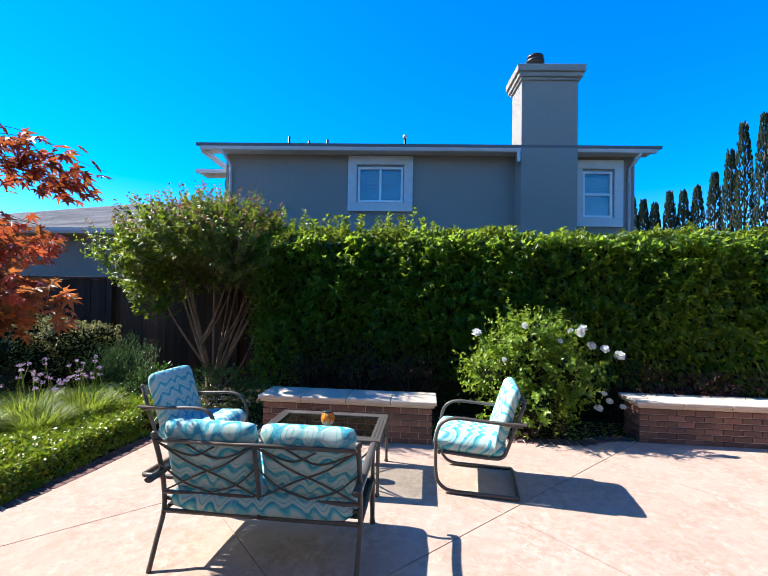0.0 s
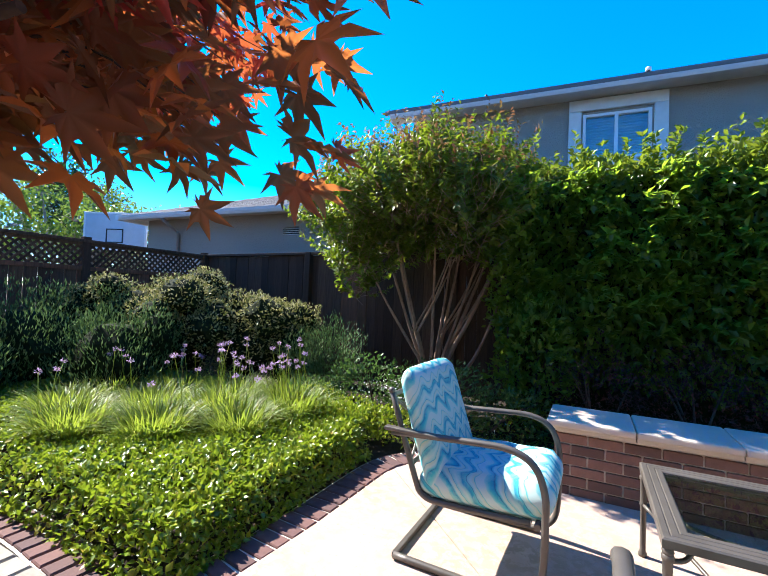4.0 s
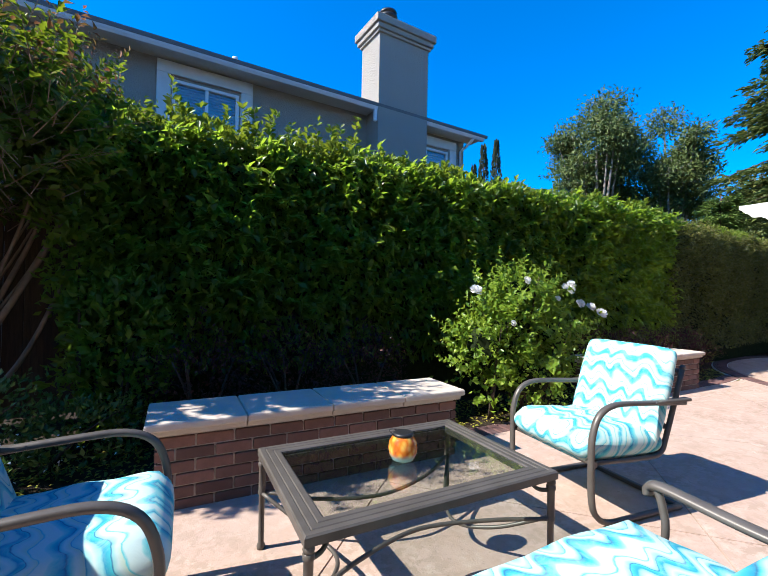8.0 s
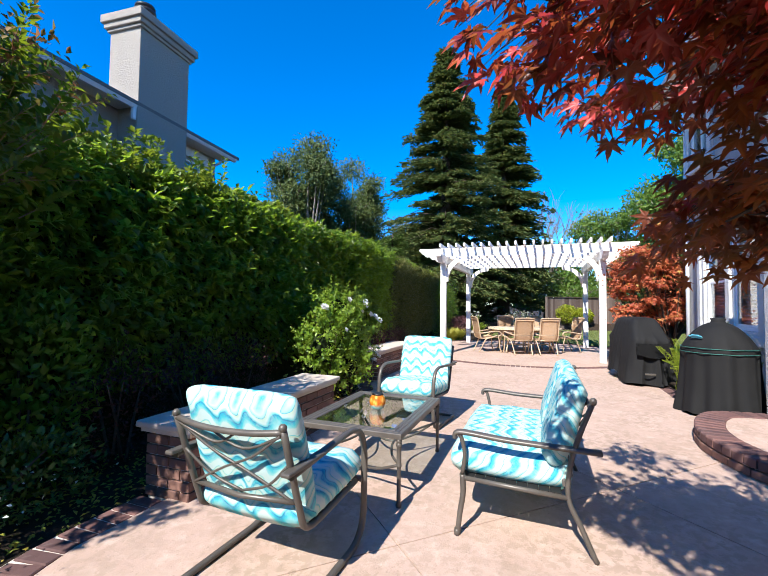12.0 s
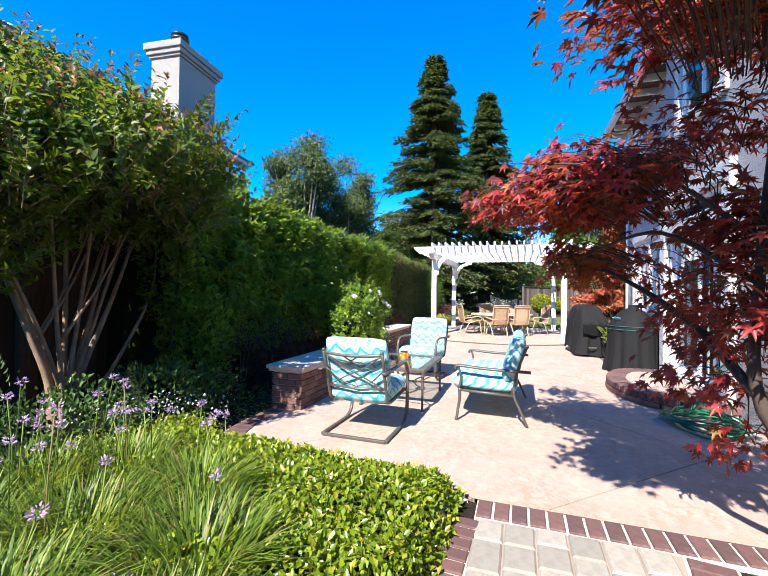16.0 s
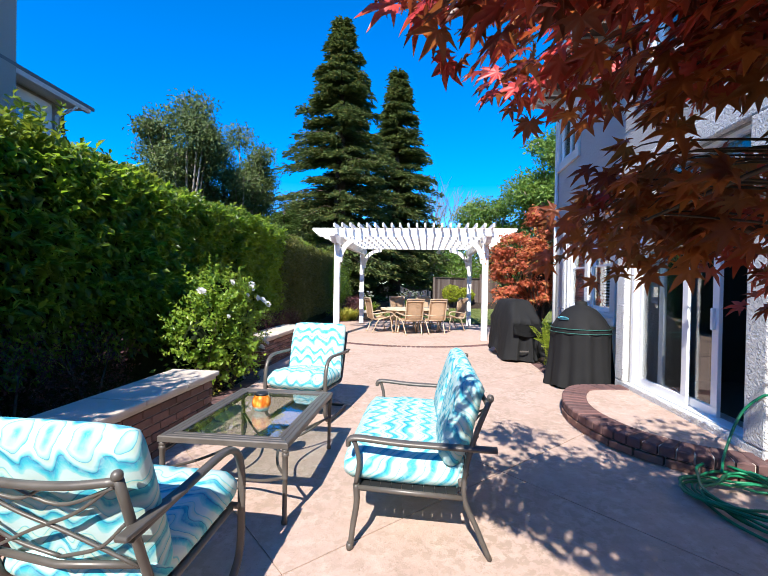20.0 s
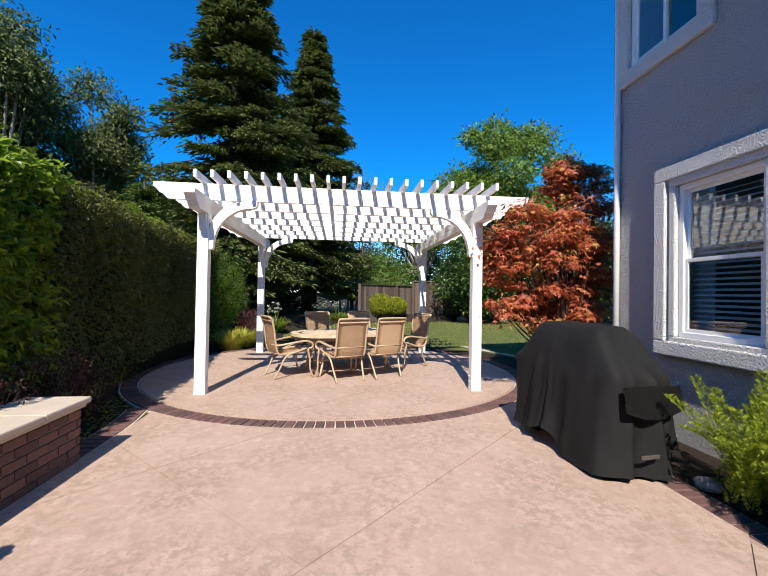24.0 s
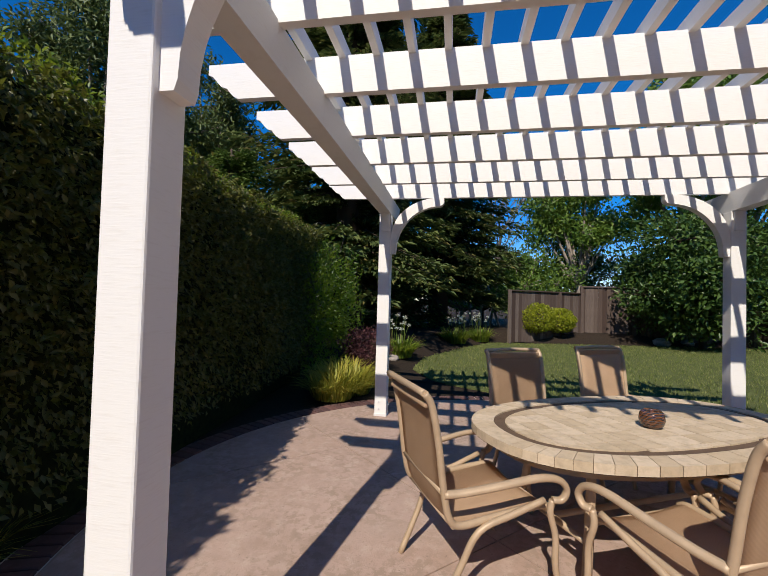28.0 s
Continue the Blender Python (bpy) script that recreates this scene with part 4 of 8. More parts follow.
def brace(x, y, sy):
    """A curved knee brace from the post up to the cross beam, with stepped ends."""
    bm = bmesh.new()
    n, th = 12, 0.09
    lo, hi = [], []
    for k in range(n + 1):
        a = radians(90 * k / n)
        lo.append((0.07 + 0.055 + 0.5 * (1 - math.cos(a)), 1.93 + 0.525 * math.sin(a)))
        hi.append((0.07 + 0.6 * (1 - math.cos(a)) * 0.96 - 0.04 * math.sin(2 * a), 2.0 + 0.56 * math.sin(a)))
    out = [(0.07, 1.9), (0.115, 1.9)] + lo + [(0.66, 2.47), (0.68, 2.5), (0.68, 2.56)] + hi[::-1]
    ring = []
    for s in (-1, 1):
        ring.append([bm.verts.new(Vector((x + s * th / 2, y + sy * px, pz)) - PO) for px, pz in out])
        bm.faces.new(ring[-1])
    m = len(out)
    for k in range(m):
        bm.faces.new((ring[0][k], ring[0][(k + 1) % m], ring[1][(k + 1) % m], ring[1][k]))
    bmesh.ops.recalc_face_normals(bm, faces=bm.faces)
    part("brace", bm, M["pergola"], perg)


for x, sx in ((PXA, 1), (PXB, -1)):
    for y, sy in ((PYA, 1), (PYB, -1)):
        brace(x - (0.05 if x == PXA and y == PYB else 0.0), y + (0.045 if x == PXA and y == PYB else 0.0), sy)

# ---- neighbour's two-storey house ----
NB = Matrix.Translation((-5.63, 10.28, 0)) @ Matrix.Rotation(radians(4.72), 4, "Z")
nb = thing("neighbour_house", "taupe two-storey stucco house with white gutters and a broad chimney", "house", NB)
NW1, NW2 = (4.15, 5.4, 4.3, 5.28), (10.32, 11.12, 3.95, 5.22)
bm = holed(0.45, 11.72, -0.1, 5.62, 0.45, 0.7, [NW1, NW2])
part("wall", bm, M["nb_stucco"], nb)
part("wall", box((0.45, 0.7, -0.1), (0.65, 7.5, 5.62)), M["nb_stucco"], nb)
part("wall", box((11.52, 0.7, -0.1), (11.72, 7.5, 5.62)), M["nb_stucco"], nb)
part("wall", box((-0.5, 2.6, -0.1), (0.45, 2.8, 5.5)), M["nb_stucco"], nb)
part("roof", prism([(-0.15, -0.12), (8.6, -0.12), (9.2, -0.12), (12.1, -0.12), (9.0, 6.5), (3.0, 6.5)], 0, 0.08, Matrix.Translation((0, 0, 5.66)) @ Matrix.Rotation(radians(9), 4, "X")), M["shingle"], nb, "grey shingle roof")
eave(nb, -0.05, 8.5, 0.45, 0.0, 5.56, "nb")
eave(nb, 9.95, 12.0, 0.45, 0.0, 5.56, "nb")
eave(nb, -1.1, -0.02, 2.6, 1.9, 5.5, "nb")
part("rake_board", box((-0.06, -0.02, 5.5), (-0.02, 3.0, 5.68)), M["gutter"], nb)
ch = part("chimney", box((8.47, -0.12, -0.1), (9.93, 0.75, 7.5), 0.006), M["nb_stucco"], nb, "broad stucco chimney")
for k, (g, z0, z1) in enumerate(((0.05, 7.43, 7.5), (0.1, 7.5, 7.62), (0.15, 7.62, 7.8))):
    part("chimney_cap", box((8.47 - g, -0.12 - g, z0), (9.93 + g, 0.75 + g, z1), 0.015), M["nb_stucco"], ch)
bm = add_lathe(bmesh.new(), [(0.19, 0), (0.19, 0.2), (0.15, 0.21), (0.15, 0.3), (0.24, 0.31), (0.24, 0.39), (0.14, 0.43), (0.22, 0.44), (0.22, 0.5), (0.05, 0.55)], 20, (8.95, 0.3, 7.8))
part("chimney_pot", bm, M["black"], ch, "dark round metal chimney cap")
for (a, b, c, d), kd in ((NW1, "slide"), (NW2, "hung")):
    w = part("window", frame_bm(a - 0.27, b + 0.27, c - 0.26, d + 0.3, 0.24, 0.38, 0.45, 0.01), M["nb_trim"], nb, "white window trim")
    part("window_frame", frame_bm(a, b, c, d, 0.06, 0.44, 0.52), M["vinyl"], w)
    if kd == "slide":
        part("mullion", box(((a + b) / 2 - 0.03, 0.44, c + 0.06), ((a + b) / 2 + 0.03, 0.5, d - 0.06)), M["vinyl"], w)
    else:
        part("mullion", box((a + 0.06, 0.44, (c + d) / 2 - 0.03), (b - 0.06, 0.5, (c + d) / 2 + 0.03)), M["vinyl"], w)
    part("pane", box((a + 0.05, 0.49, c + 0.05), (b - 0.05, 0.494, d - 0.05)), M["pane"], w)
    part("blinds", box((a, 0.62, c), (b, 0.63, d)), M["blind"], w, "pale blinds")
    bm = bmesh.new()
    for k in range(int((d - c) / 0.06)):
        add_box(bm, (a, 0.56, c + k * 0.06), (b, 0.6, c + k * 0.06 + 0.012))
    part("blind_slats", bm, M["blind"], w)
for u, h in ((2.0, 0.3), (2.6, 0.18), (3.15, 0.22), (5.45, 0.34)):
    part("vent_pipe", tube([(u, 1.2, 5.8), (u, 1.2, 6.12 + h)], 0.035, 8), M["black"], nb)
part("vent_pipe", tube([(5.45, 1.2, 6.4), (5.45, 1.2, 6.48)], 0.06, 8), M["gutter"], nb)
part("downspout", tube([(0.5, -0.06, 5.56), (0.56, 0.2, 5.4), (0.6, 0.4, 5.25), (0.6, 0.4, 0)], 0.04, 8), M["gutter"], nb)
part("downspout", tube([(11.6, -0.06, 5.56), (11.6, 0.2, 5.42), (11.55, 0.4, 5.3), (11.55, 0.4, 0)], 0.04, 8), M["gutter"], nb)
part("downspout", box((8.38, -0.1, 5.3), (8.46, -0.02, 5.62), 0.01), M["gutter"], nb)
# one-storey wing
wing = thing("neighbour_wing", "low taupe stucco house wing with a grey shingle hip roof", "house", NB)
part("wall", holed(-5.6, 0.9, -0.1, 2.98, -1.95, -1.75, [(-1.6, -1.2, 2.5, 2.66)]), M["nb_stucco"], wing)
part("wall", box((-5.6, -1.75, -0.1), (-5.4, 4.0, 2.98)), M["nb_stucco"], wing)
part("vent", box((-1.62, -1.85, 2.48), (-1.18, -1.78, 2.68)), M["black"], wing, "dark wall vent")
bm = bmesh.new()
for k in range(4):
    add_box(bm, (-1.6, -1.94, 2.51 + k * 0.04), (-1.2, -1.9, 2.52 + k * 0.04))
part("vent_slats", bm, M["nb_trim"], wing)
eave(wing, -6.0, 0.9, -1.95, -2.35, 2.9, "nb")
part("gutter", box((-6.12, -2.45, 2.9), (-6.0, 4.0, 3.02), 0.01), M["gutter"], wing)
bm = bmesh.new()
vs = [bm.verts.new(p) for p in ((-6.1, -2.42, 3.01), (0.9, -2.42, 3.01), (0.9, 1.2, 4.35), (-2.6, 1.2, 4.35), (-6.1, 4.5, 3.01))]
bm.faces.new(vs[:4])
bm.faces.new((vs[0], vs[3], vs[4]))
part("roof", bm, M["shingle"], wing)
me = unit_brick("shingle", M["shingle"], 0.34, 0.16, 0.012, 0.003)
sl = math.atan2(1.34, 3.62)
for r in range(24):
    for k in range(20):
        u = -6.1 + 0.15 * r + 0.17 + k * 0.345 + (r % 2) * 0.17
        if u < 0.75 and r * 20 + k < 480:
            shared("shingle", me, wing, Matrix.Translation((u, -2.36 + r * 0.15 * math.cos(sl), 3.045 + r * 0.15 * math.sin(sl))) @ Matrix.Rotation(sl - 0.04, 4, "X"))
part("downspout", tube([(-4.6, -2.4, 2.9), (-4.6, -2.2, 2.75), (-4.55, -2.0, 2.6), (-4.55, -2.0, 0)], 0.045, 8), M["nb_stucco"], wing)

# ---- fences ----
def plank_fence(name, label, a, b, top, mat, mats, skip=None, cap=True, step=0.15):
    a, b = Vector(a), Vector(b)
    d = (b - a)
    L = d.length
    ang = math.atan2(d.y, d.x)
    f = thing(name, label, "fence", Matrix.Translation((a.x, a.y, 0)) @ Matrix.Rotation(ang, 4, "Z"), kind="structure")
    me = [bpy.data.meshes.new("plank") for _ in range(3)]
    for k, q in enumerate(me):
        w = step - 0.008 + 0.004 * k
        b2 = box((-w / 2, -0.011, 0.03), (w / 2, 0.011, top - 0.04), 0.002)
        b2.to_mesh(q)
        b2.free()
        q.materials.append(mat)
    rr = random.Random(name)
    for k in range(int(L / step)):
        shared("plank", me[k % 3], f, pose((k + 0.5) * step, rr.uniform(-0.009, 0.009), rr.uniform(-0.012, 0.006), 0, 0, rr.uniform(-0.6, 0.6)))
    for k in range(int(L / 2.4) + 2):
        part("post", box((min(k * 2.4, L) - 0.045, -0.1, 0), (min(k * 2.4, L) + 0.045, -0.012, top + 0.0), 0.004), mat, f)
    for z in (0.25, top - 0.35):
        part("rail", box((0, 0.012, z), (L, 0.05, z + 0.09)), mat, f)
    if cap:
        part("cap_rail", box((0, -0.07, top - 0.04), (L, 0.07, top), 0.004), mat, f)
    return f


plank_fence("fence_north", "dark weathered wooden plank fence with a cap rail", (-7.7, 6.9), (-1.5, 6.9), 1.95, M["fence"], None)
plank_fence("fence_far", "grey weathered wooden fence at the end of the lawn", (20.25, 2.2), (22.4, -0.7), 1.8, M["grey_fence"], None)
plank_fence("fence_far_corner", "grey weathered wooden fence behind the trees", (22.4, -0.7), (23.0, -16), 2.05, M["grey_fence"], None)
lat = thing("lattice_fence", "dark wooden fence with a lattice top", "fence", pose(-7.74, 6.85, 0, 0, 0, -90), kind="structure")
LL = 8.0
me = bpy.data.meshes.new("plank")
b2 = box((-0.07, -0.011, 0.03), (0.07, 0.011, 1.5), 0.002)
b2.to_mesh(me)
b2.free()
me.materials.append(M["fence"])
for k in range(int(LL / 0.15)):
    shared("plank", me, lat, pose(0.08 + k * 0.15, 0, 0))
for z0, z1, w in ((1.5, 1.56, 0.03), (1.86, 1.9, 0.03), (1.9, 1.94, 0.06)):
    part("rail", box((0, -w, z0), (LL, w, z1), 0.004), M["fence"], lat)
for k in range(5):
    part("post", box((k * 2.0 - 0.05, -0.05, 0), (k * 2.0 + 0.05, 0.05, 1.98), 0.005), M["fence"], lat)
for s in (-1, 1):
    ms = bpy.data.meshes.new("lattice_slat")
    b2 = box((-0.225, -0.004, -0.016), (0.225, 0.004, 0.016), 0, Matrix.Rotation(radians(45 * s), 4, "Y"))
    b2.to_mesh(ms)
    b2.free()
    ms.materials.append(M["fence"])
    for k in range(int(LL / 0.095)):
        shared("lattice_slat", ms, lat, pose(0.15 + k * 0.095, 0.006 * s, 1.71))

# ---- furniture ----
def cushion_bm(w, d, h, puff=0.03, seg=14, sag=0.0):
    """A soft box cushion: x wide, y long, z thick; pinched at the edges, full in the middle."""
    bm = bmesh.new()
    bmesh.ops.create_cube(bm, size=2.0)
    bmesh.ops.subdivide_edges(bm, edges=bm.edges, cuts=seg, use_grid_fill=True)
    ph = RNG.uniform(0, 6.28, 4)
    for v in bm.verts:
        x, y, z = v.co
        sx, sy = abs(x), abs(y)
        full = (1 - sx ** 4) * (1 - sy ** 4)
        rnd = 1 - 0.06 * (sx ** 6 * sy ** 6)
        e = max(sx, sy)
        thick = h / 2 * (1 - 0.45 * max(0, (e - 0.86) / 0.14) ** 2) + puff * full
        lump = 0.006 * math.sin(5 * x + ph[0]) * math.sin(4 * y + ph[1]) + 0.004 * math.sin(11 * x + ph[2]) * math.sin(9 * y + ph[3])
        zz = z * thick + lump * (1 if z > 0 else 0.3) - sag * full * (1 if z > 0 else 0)
        k = 1 - 0.035 * z * z
        v.co = Vector((x * w / 2 * rnd * k, y * d / 2 * rnd * k, zz))
    for f in bm.faces:
        f.smooth = True
    return bm


def put_bm(bm, m):
    for v in bm.verts:
        v.co = m @ v.co
    return bm


def cushion(name, parent, m, w, d, h, **kw):
    ob = part(name, cushion_bm(w, d, h, **kw), M["cushion"], parent, "turquoise and white wave-patterned cushion")
    ob.matrix_local = m
    return ob


def back_lattice(owner, x0, x1, low, high, r):
    """Crossed bowed bars within a back frame; low and high give the plane."""
    def at(u, v):
        p = Vector(low).lerp(Vector(high), v)
        return Vector((x0 + (x1 - x0) * u, p.y, p.z))
    for pts in (((0, 1), (0.3, 0.62), (0.62, 0.36), (1, 0.0)), ((0, 0), (0.38, 0.36), (0.7, 0.62), (1, 1)),
                ((0.0, 0.55), (0.22, 0.2), (0.5, 0.02)), ((1.0, 0.55), (0.78, 0.2), (0.5, 0.02)), ((0.0, 0.98), (0.35, 0.75), (0.6, 0.95)), ((0.3, 0.98), (0.62, 0.72), (1.0, 0.98))):
        part("back_bar", tube(smooth_line([at(*q) for q in pts], 5), r, 6), M["metal"], owner)


def sled_chair():
    """A spring-base lounge chair: looks to +y."""
    c = thing("lounge_chair", "taupe metal spring-base lounge chair with wave-patterned cushions", "chair", None, "lounge chairs")
    hw = 0.308
    for s in (-1, 1):
        x = s * hw
        pts = smooth_line([(x, -0.35, 0.018), (x, 0.0, 0.018), (x, 0.2, 0.022), (x, 0.29, 0.07), (x, 0.325, 0.16), (x, 0.33, 0.36), (x, 0.325, 0.48), (x, 0.28, 0.585), (x, 0.18, 0.632), (x, 0.0, 0.63), (x, -0.38, 0.605)], 5)
        part("side_frame", tube(pts, 0.0155, 8, True, 1.25), M["metal"], c)
        post = smooth_line([(s * 0.284, 0.27, 0.335), (s * 0.284, -0.1, 0.315), (s * 0.284, -0.22, 0.33), (s * 0.284, -0.27, 0.42), (s * 0.284, -0.4, 0.79)], 4)
        bm = tube(post, 0.015, 8)
        add_ball(bm, (s * 0.284, -0.403, 0.8), 0.018, 10, 6)
        part("back_post", bm, M["metal"], c)
        part("arm_pad", box((x - 0.022, -0.42, 0.613), (x + 0.022, -0.12, 0.632), 0.007), M["metal"], c)
    part("floor_bar", box((-hw, -0.365, 0.002), (hw, -0.335, 0.03), 0.006), M["metal"], c)
    part("seat_rail", tube([(-hw, 0.3, 0.335), (hw, 0.3, 0.335)], 0.015, 8), M["metal"], c)
    part("seat_rail", tube([(-0.284, -0.2, 0.32), (0.284, -0.2, 0.32)], 0.015, 8), M["metal"], c)
    for k in range(6):
        y = -0.15 + k * 0.08
        part("seat_strap", box((-0.284, y - 0.02, 0.322), (0.284, y + 0.02, 0.327)), M["black"], c)
    top = smooth_line([(-0.284, -0.397, 0.78), (-0.15, -0.42, 0.768), (0, -0.425, 0.763), (0.15, -0.42, 0.768), (0.284, -0.397, 0.78)], 4)
    part("top_rail", tube(top, 0.014, 8), M["metal"], c)
    part("low_rail", tube([(-0.284, -0.285, 0.46), (0, -0.31, 0.45), (0.284, -0.285, 0.46)], 0.012, 8), M["metal"], c)
    back_lattice(c, -0.274, 0.274, (0, -0.295, 0.46), (0, -0.405, 0.77), 0.0062)
    cushion("seat_cushion", c, pose(0, 0.05, 0.395, 3), 0.6, 0.62, 0.14)
    cushion("back_cushion", c, pose(0, -0.245, 0.63, 108), 0.61, 0.6, 0.1, puff=0.012)
    return c


def loveseat():
    c = thing("loveseat", "taupe metal patio loveseat with crossed back bars and wave-patterned cushions", "loveseat", None)
    hw = 0.62
    for s in (-1, 1):
        x = s * hw
        part("front_leg", tube(smooth_line([(x, 0.37, 0.0), (x, 0.355, 0.12), (x, 0.335, 0.24), (x, 0.34, 0.34)], 5), [0.017] * 6 + [0.018] * 5 + [0.019] * 5, 8), M["metal"], c)
        part("foot", add_lathe(bmesh.new(), [(0.02, 0), (0.022, 0.02), (0.018, 0.035)], 10, (x, 0.372, 0.0)), M["metal"], c)
        part("arm_post", tube(smooth_line([(x, 0.34, 0.34), (x, 0.325, 0.45), (x, 0.345, 0.535), (x, 0.36, 0.562)], 4), 0.014, 8), M["metal"], c)
        bm = tube(smooth_line([(x, -0.44, 0.0), (x, -0.36, 0.16), (x, -0.29, 0.3), (x, -0.3, 0.46), (x, -0.35, 0.625), (x, -0.42, 0.79)], 5), 0.0155, 8)
        add_ball(bm, (x, -0.425, 0.806), 0.022, 10, 6)
        part("back_post", bm, M["metal"], c)
        part("arm", tube(smooth_line([(x, 0.39, 0.535), (x, 0.385, 0.563), (x, 0.33, 0.575), (x, 0.1, 0.56), (x, -0.1, 0.555), (x, -0.47, 0.55)], 5), 0.016, 8, True, 1.7), M["metal"], c)
        part("side_rail", tube([(x, 0.34, 0.32), (x, -0.29, 0.3)], 0.014, 8), M["metal"], c)
    for y, z in ((0.335, 0.325), (-0.29, 0.3), (-0.27, 0.37)):
        part("seat_rail", tube([(-hw, y, z), (hw, y, z)], 0.015, 8), M["metal"], c)
    part("top_rail", tube([(-hw, -0.412, 0.77), (hw, -0.412, 0.77)], 0.0135, 8), M["metal"], c)
    part("low_rail", tube([(-hw, -0.3, 0.42), (hw, -0.3, 0.42)], 0.014, 8), M["metal"], c)
    part("mid_post", tube([(0, -0.3, 0.3), (0, -0.31, 0.45), (0, -0.412, 0.77)], 0.014, 8), M["metal"], c)
    for k in range(9):
        y = -0.22 + k * 0.065
        part("seat_strap", box((-hw, y - 0.031, 0.316), (hw, y + 0.031, 0.321)), M["black"], c)
    for s in (-1, 1):
        a, b = (-hw + 0.01, -0.01) if s < 0 else (0.01, hw - 0.01)
        back_lattice(c, a, b, (0, -0.305, 0.43), (0, -0.41, 0.762), 0.0062)
        cushion("back_cushion", c, pose(s * 0.305, -0.275, 0.655, 107), 0.59, 0.47, 0.11, puff=0.022)
    cushion("seat_cushion", c, pose(0, 0.06, 0.385, 2), 1.19, 0.68, 0.165)
    return c


chair_1 = sled_chair()
chair_1.matrix_world = pose(-1.74, 3.76, 0, 0, 0, -91)
chair_1["label"] = "taupe metal spring-base lounge chair beside the planting bed"
chair_2 = copy_thing(chair_1, pose(0.89, 3.81, 0, 0, 0, 84))
chair_2["label"] = "taupe metal spring-base lounge chair in full sun beside the rose"
love = loveseat()
for ch in love.children:
    if "cushion" in ch.name:
        ch.location.y *= 0.87
    else:
        for v in ch.data.vertices:
            v.co.y *= 0.87
love.matrix_world = pose(-0.555, 2.65, 0, 0, 0, 0)

# coffee table
tab = thing("coffee_table", "taupe metal coffee table with a clear glass top", "table", Matrix.Translation((-0.48, 3.75, 0)))
TX, TY, TZ = 0.55, 0.39, 0.465
def ring_frame(x, y, w, prof):
    """A mitred frame with a stepped section; prof: (inset, height)."""
    bm = bmesh.new()
    loops = []
    for ins, z in prof:
        loops.append([bm.verts.new((sx * (x - ins), sy * (y - ins), z)) for sx, sy in ((-1, -1), (1, -1), (1, 1), (-1, 1))])
    n = len(loops)
    for i in range(n):
        a, b = loops[i], loops[(i + 1) % n]
        for k in range(4):
            bm.faces.new((a[k], a[(k + 1) % 4], b[(k + 1) % 4], b[k]))
    bmesh.ops.recalc_face_normals(bm, faces=bm.faces)
    return bm
part("table_frame", ring_frame(TX, TY, 0.09, [(0, TZ - 0.035), (0, TZ - 0.006), (0.006, TZ), (0.026, TZ), (0.03, TZ - 0.004), (0.034, TZ), (0.056, TZ), (0.06, TZ - 0.004), (0.064, TZ), (0.084, TZ), (0.09, TZ - 0.004), (0.09, TZ - 0.02), (0.1, TZ - 0.02), (0.1, TZ - 0.035)]), M["metal"], tab)
part("glass_top", box((-TX + 0.091, -TY + 0.091, TZ - 0.013), (TX - 0.091, TY - 0.091, TZ - 0.007)), M["glass"], tab, "clear glass sheet")
for sx in (-1, 1):
    for sy in (-1, 1):
        x, y = sx * (TX - 0.02), sy * (TY - 0.02)
        bm = add_lathe(bmesh.new(), [(0.018, 0), (0.02, 0.015), (0.0135, 0.03), (0.0135, 0.25), (0.018, 0.255), (0.018, 0.265), (0.016, 0.27), (0.016, 0.38), (0.02, 0.385), (0.02, 0.4), (0.012, 0.41)], 12, (x, y, 0))
        add_ball(bm, (x, y, 0.415), 0.02, 10, 6)
        leg = part("leg", bm, M["metal"], tab)
        part("leg_scroll", tube(smooth_line([(x, y, 0.38), (x - sx * 0.05, y - sy * 0.02, 0.385), (x - sx * 0.075, y - sy * 0.04, 0.41), (x - sx * 0.06, y - sy * 0.05, 0.432)], 4), 0.009, 6), M["metal"], leg)
for sy in (-1, 1):
    part("stretcher", tube(smooth_line([(-TX + 0.03, sy * (TY - 0.02), 0.26), (-0.3, sy * 0.24, 0.24), (0, sy * 0.16, 0.235), (0.3, sy * 0.24, 0.24), (TX - 0.03, sy * (TY - 0.02), 0.26)], 6), 0.009, 8), M["metal"], tab)
for sx in (-1, 1):
    part("stretcher", tube(smooth_line([(sx * (TX - 0.02), -TY + 0.03, 0.26), (sx * 0.38, -0.18, 0.16), (sx * 0.3, 0, 0.12), (sx * 0.38, 0.18, 0.16), (sx * (TX - 0.02), TY - 0.03, 0.26)], 6), 0.009, 8), M["metal"], tab)

# glass lantern ball on the coffee table
m = Mat("swirl_glass", 0.08, 0, 0.6)
vor = m.node("ShaderNodeTexVoronoi", Vector=m.node("ShaderNodeMapping", Vector=m.co, Scale=(1, 1, 0.6)).outputs[0], Scale=38.0)
vor.feature = "F1"
zz = m.node("ShaderNodeSeparateXYZ", Vector=m.co).outputs["Z"]
org = m.ramp(vor.outputs["Distance"], [(0.1, (0.75, 0.5, 0.1)), (0.5, (0.68, 0.2, 0.02)), (0.9, (0.45, 0.08, 0.01))])
blu = m.ramp(vor.outputs["Distance"], [(0.1, (0.1, 0.5, 0.55)), (0.9, (0.3, 0.5, 0.4))])
wv = m.math("ADD", zz, m.math("MULTIPLY", m.noise(30), 0.03))
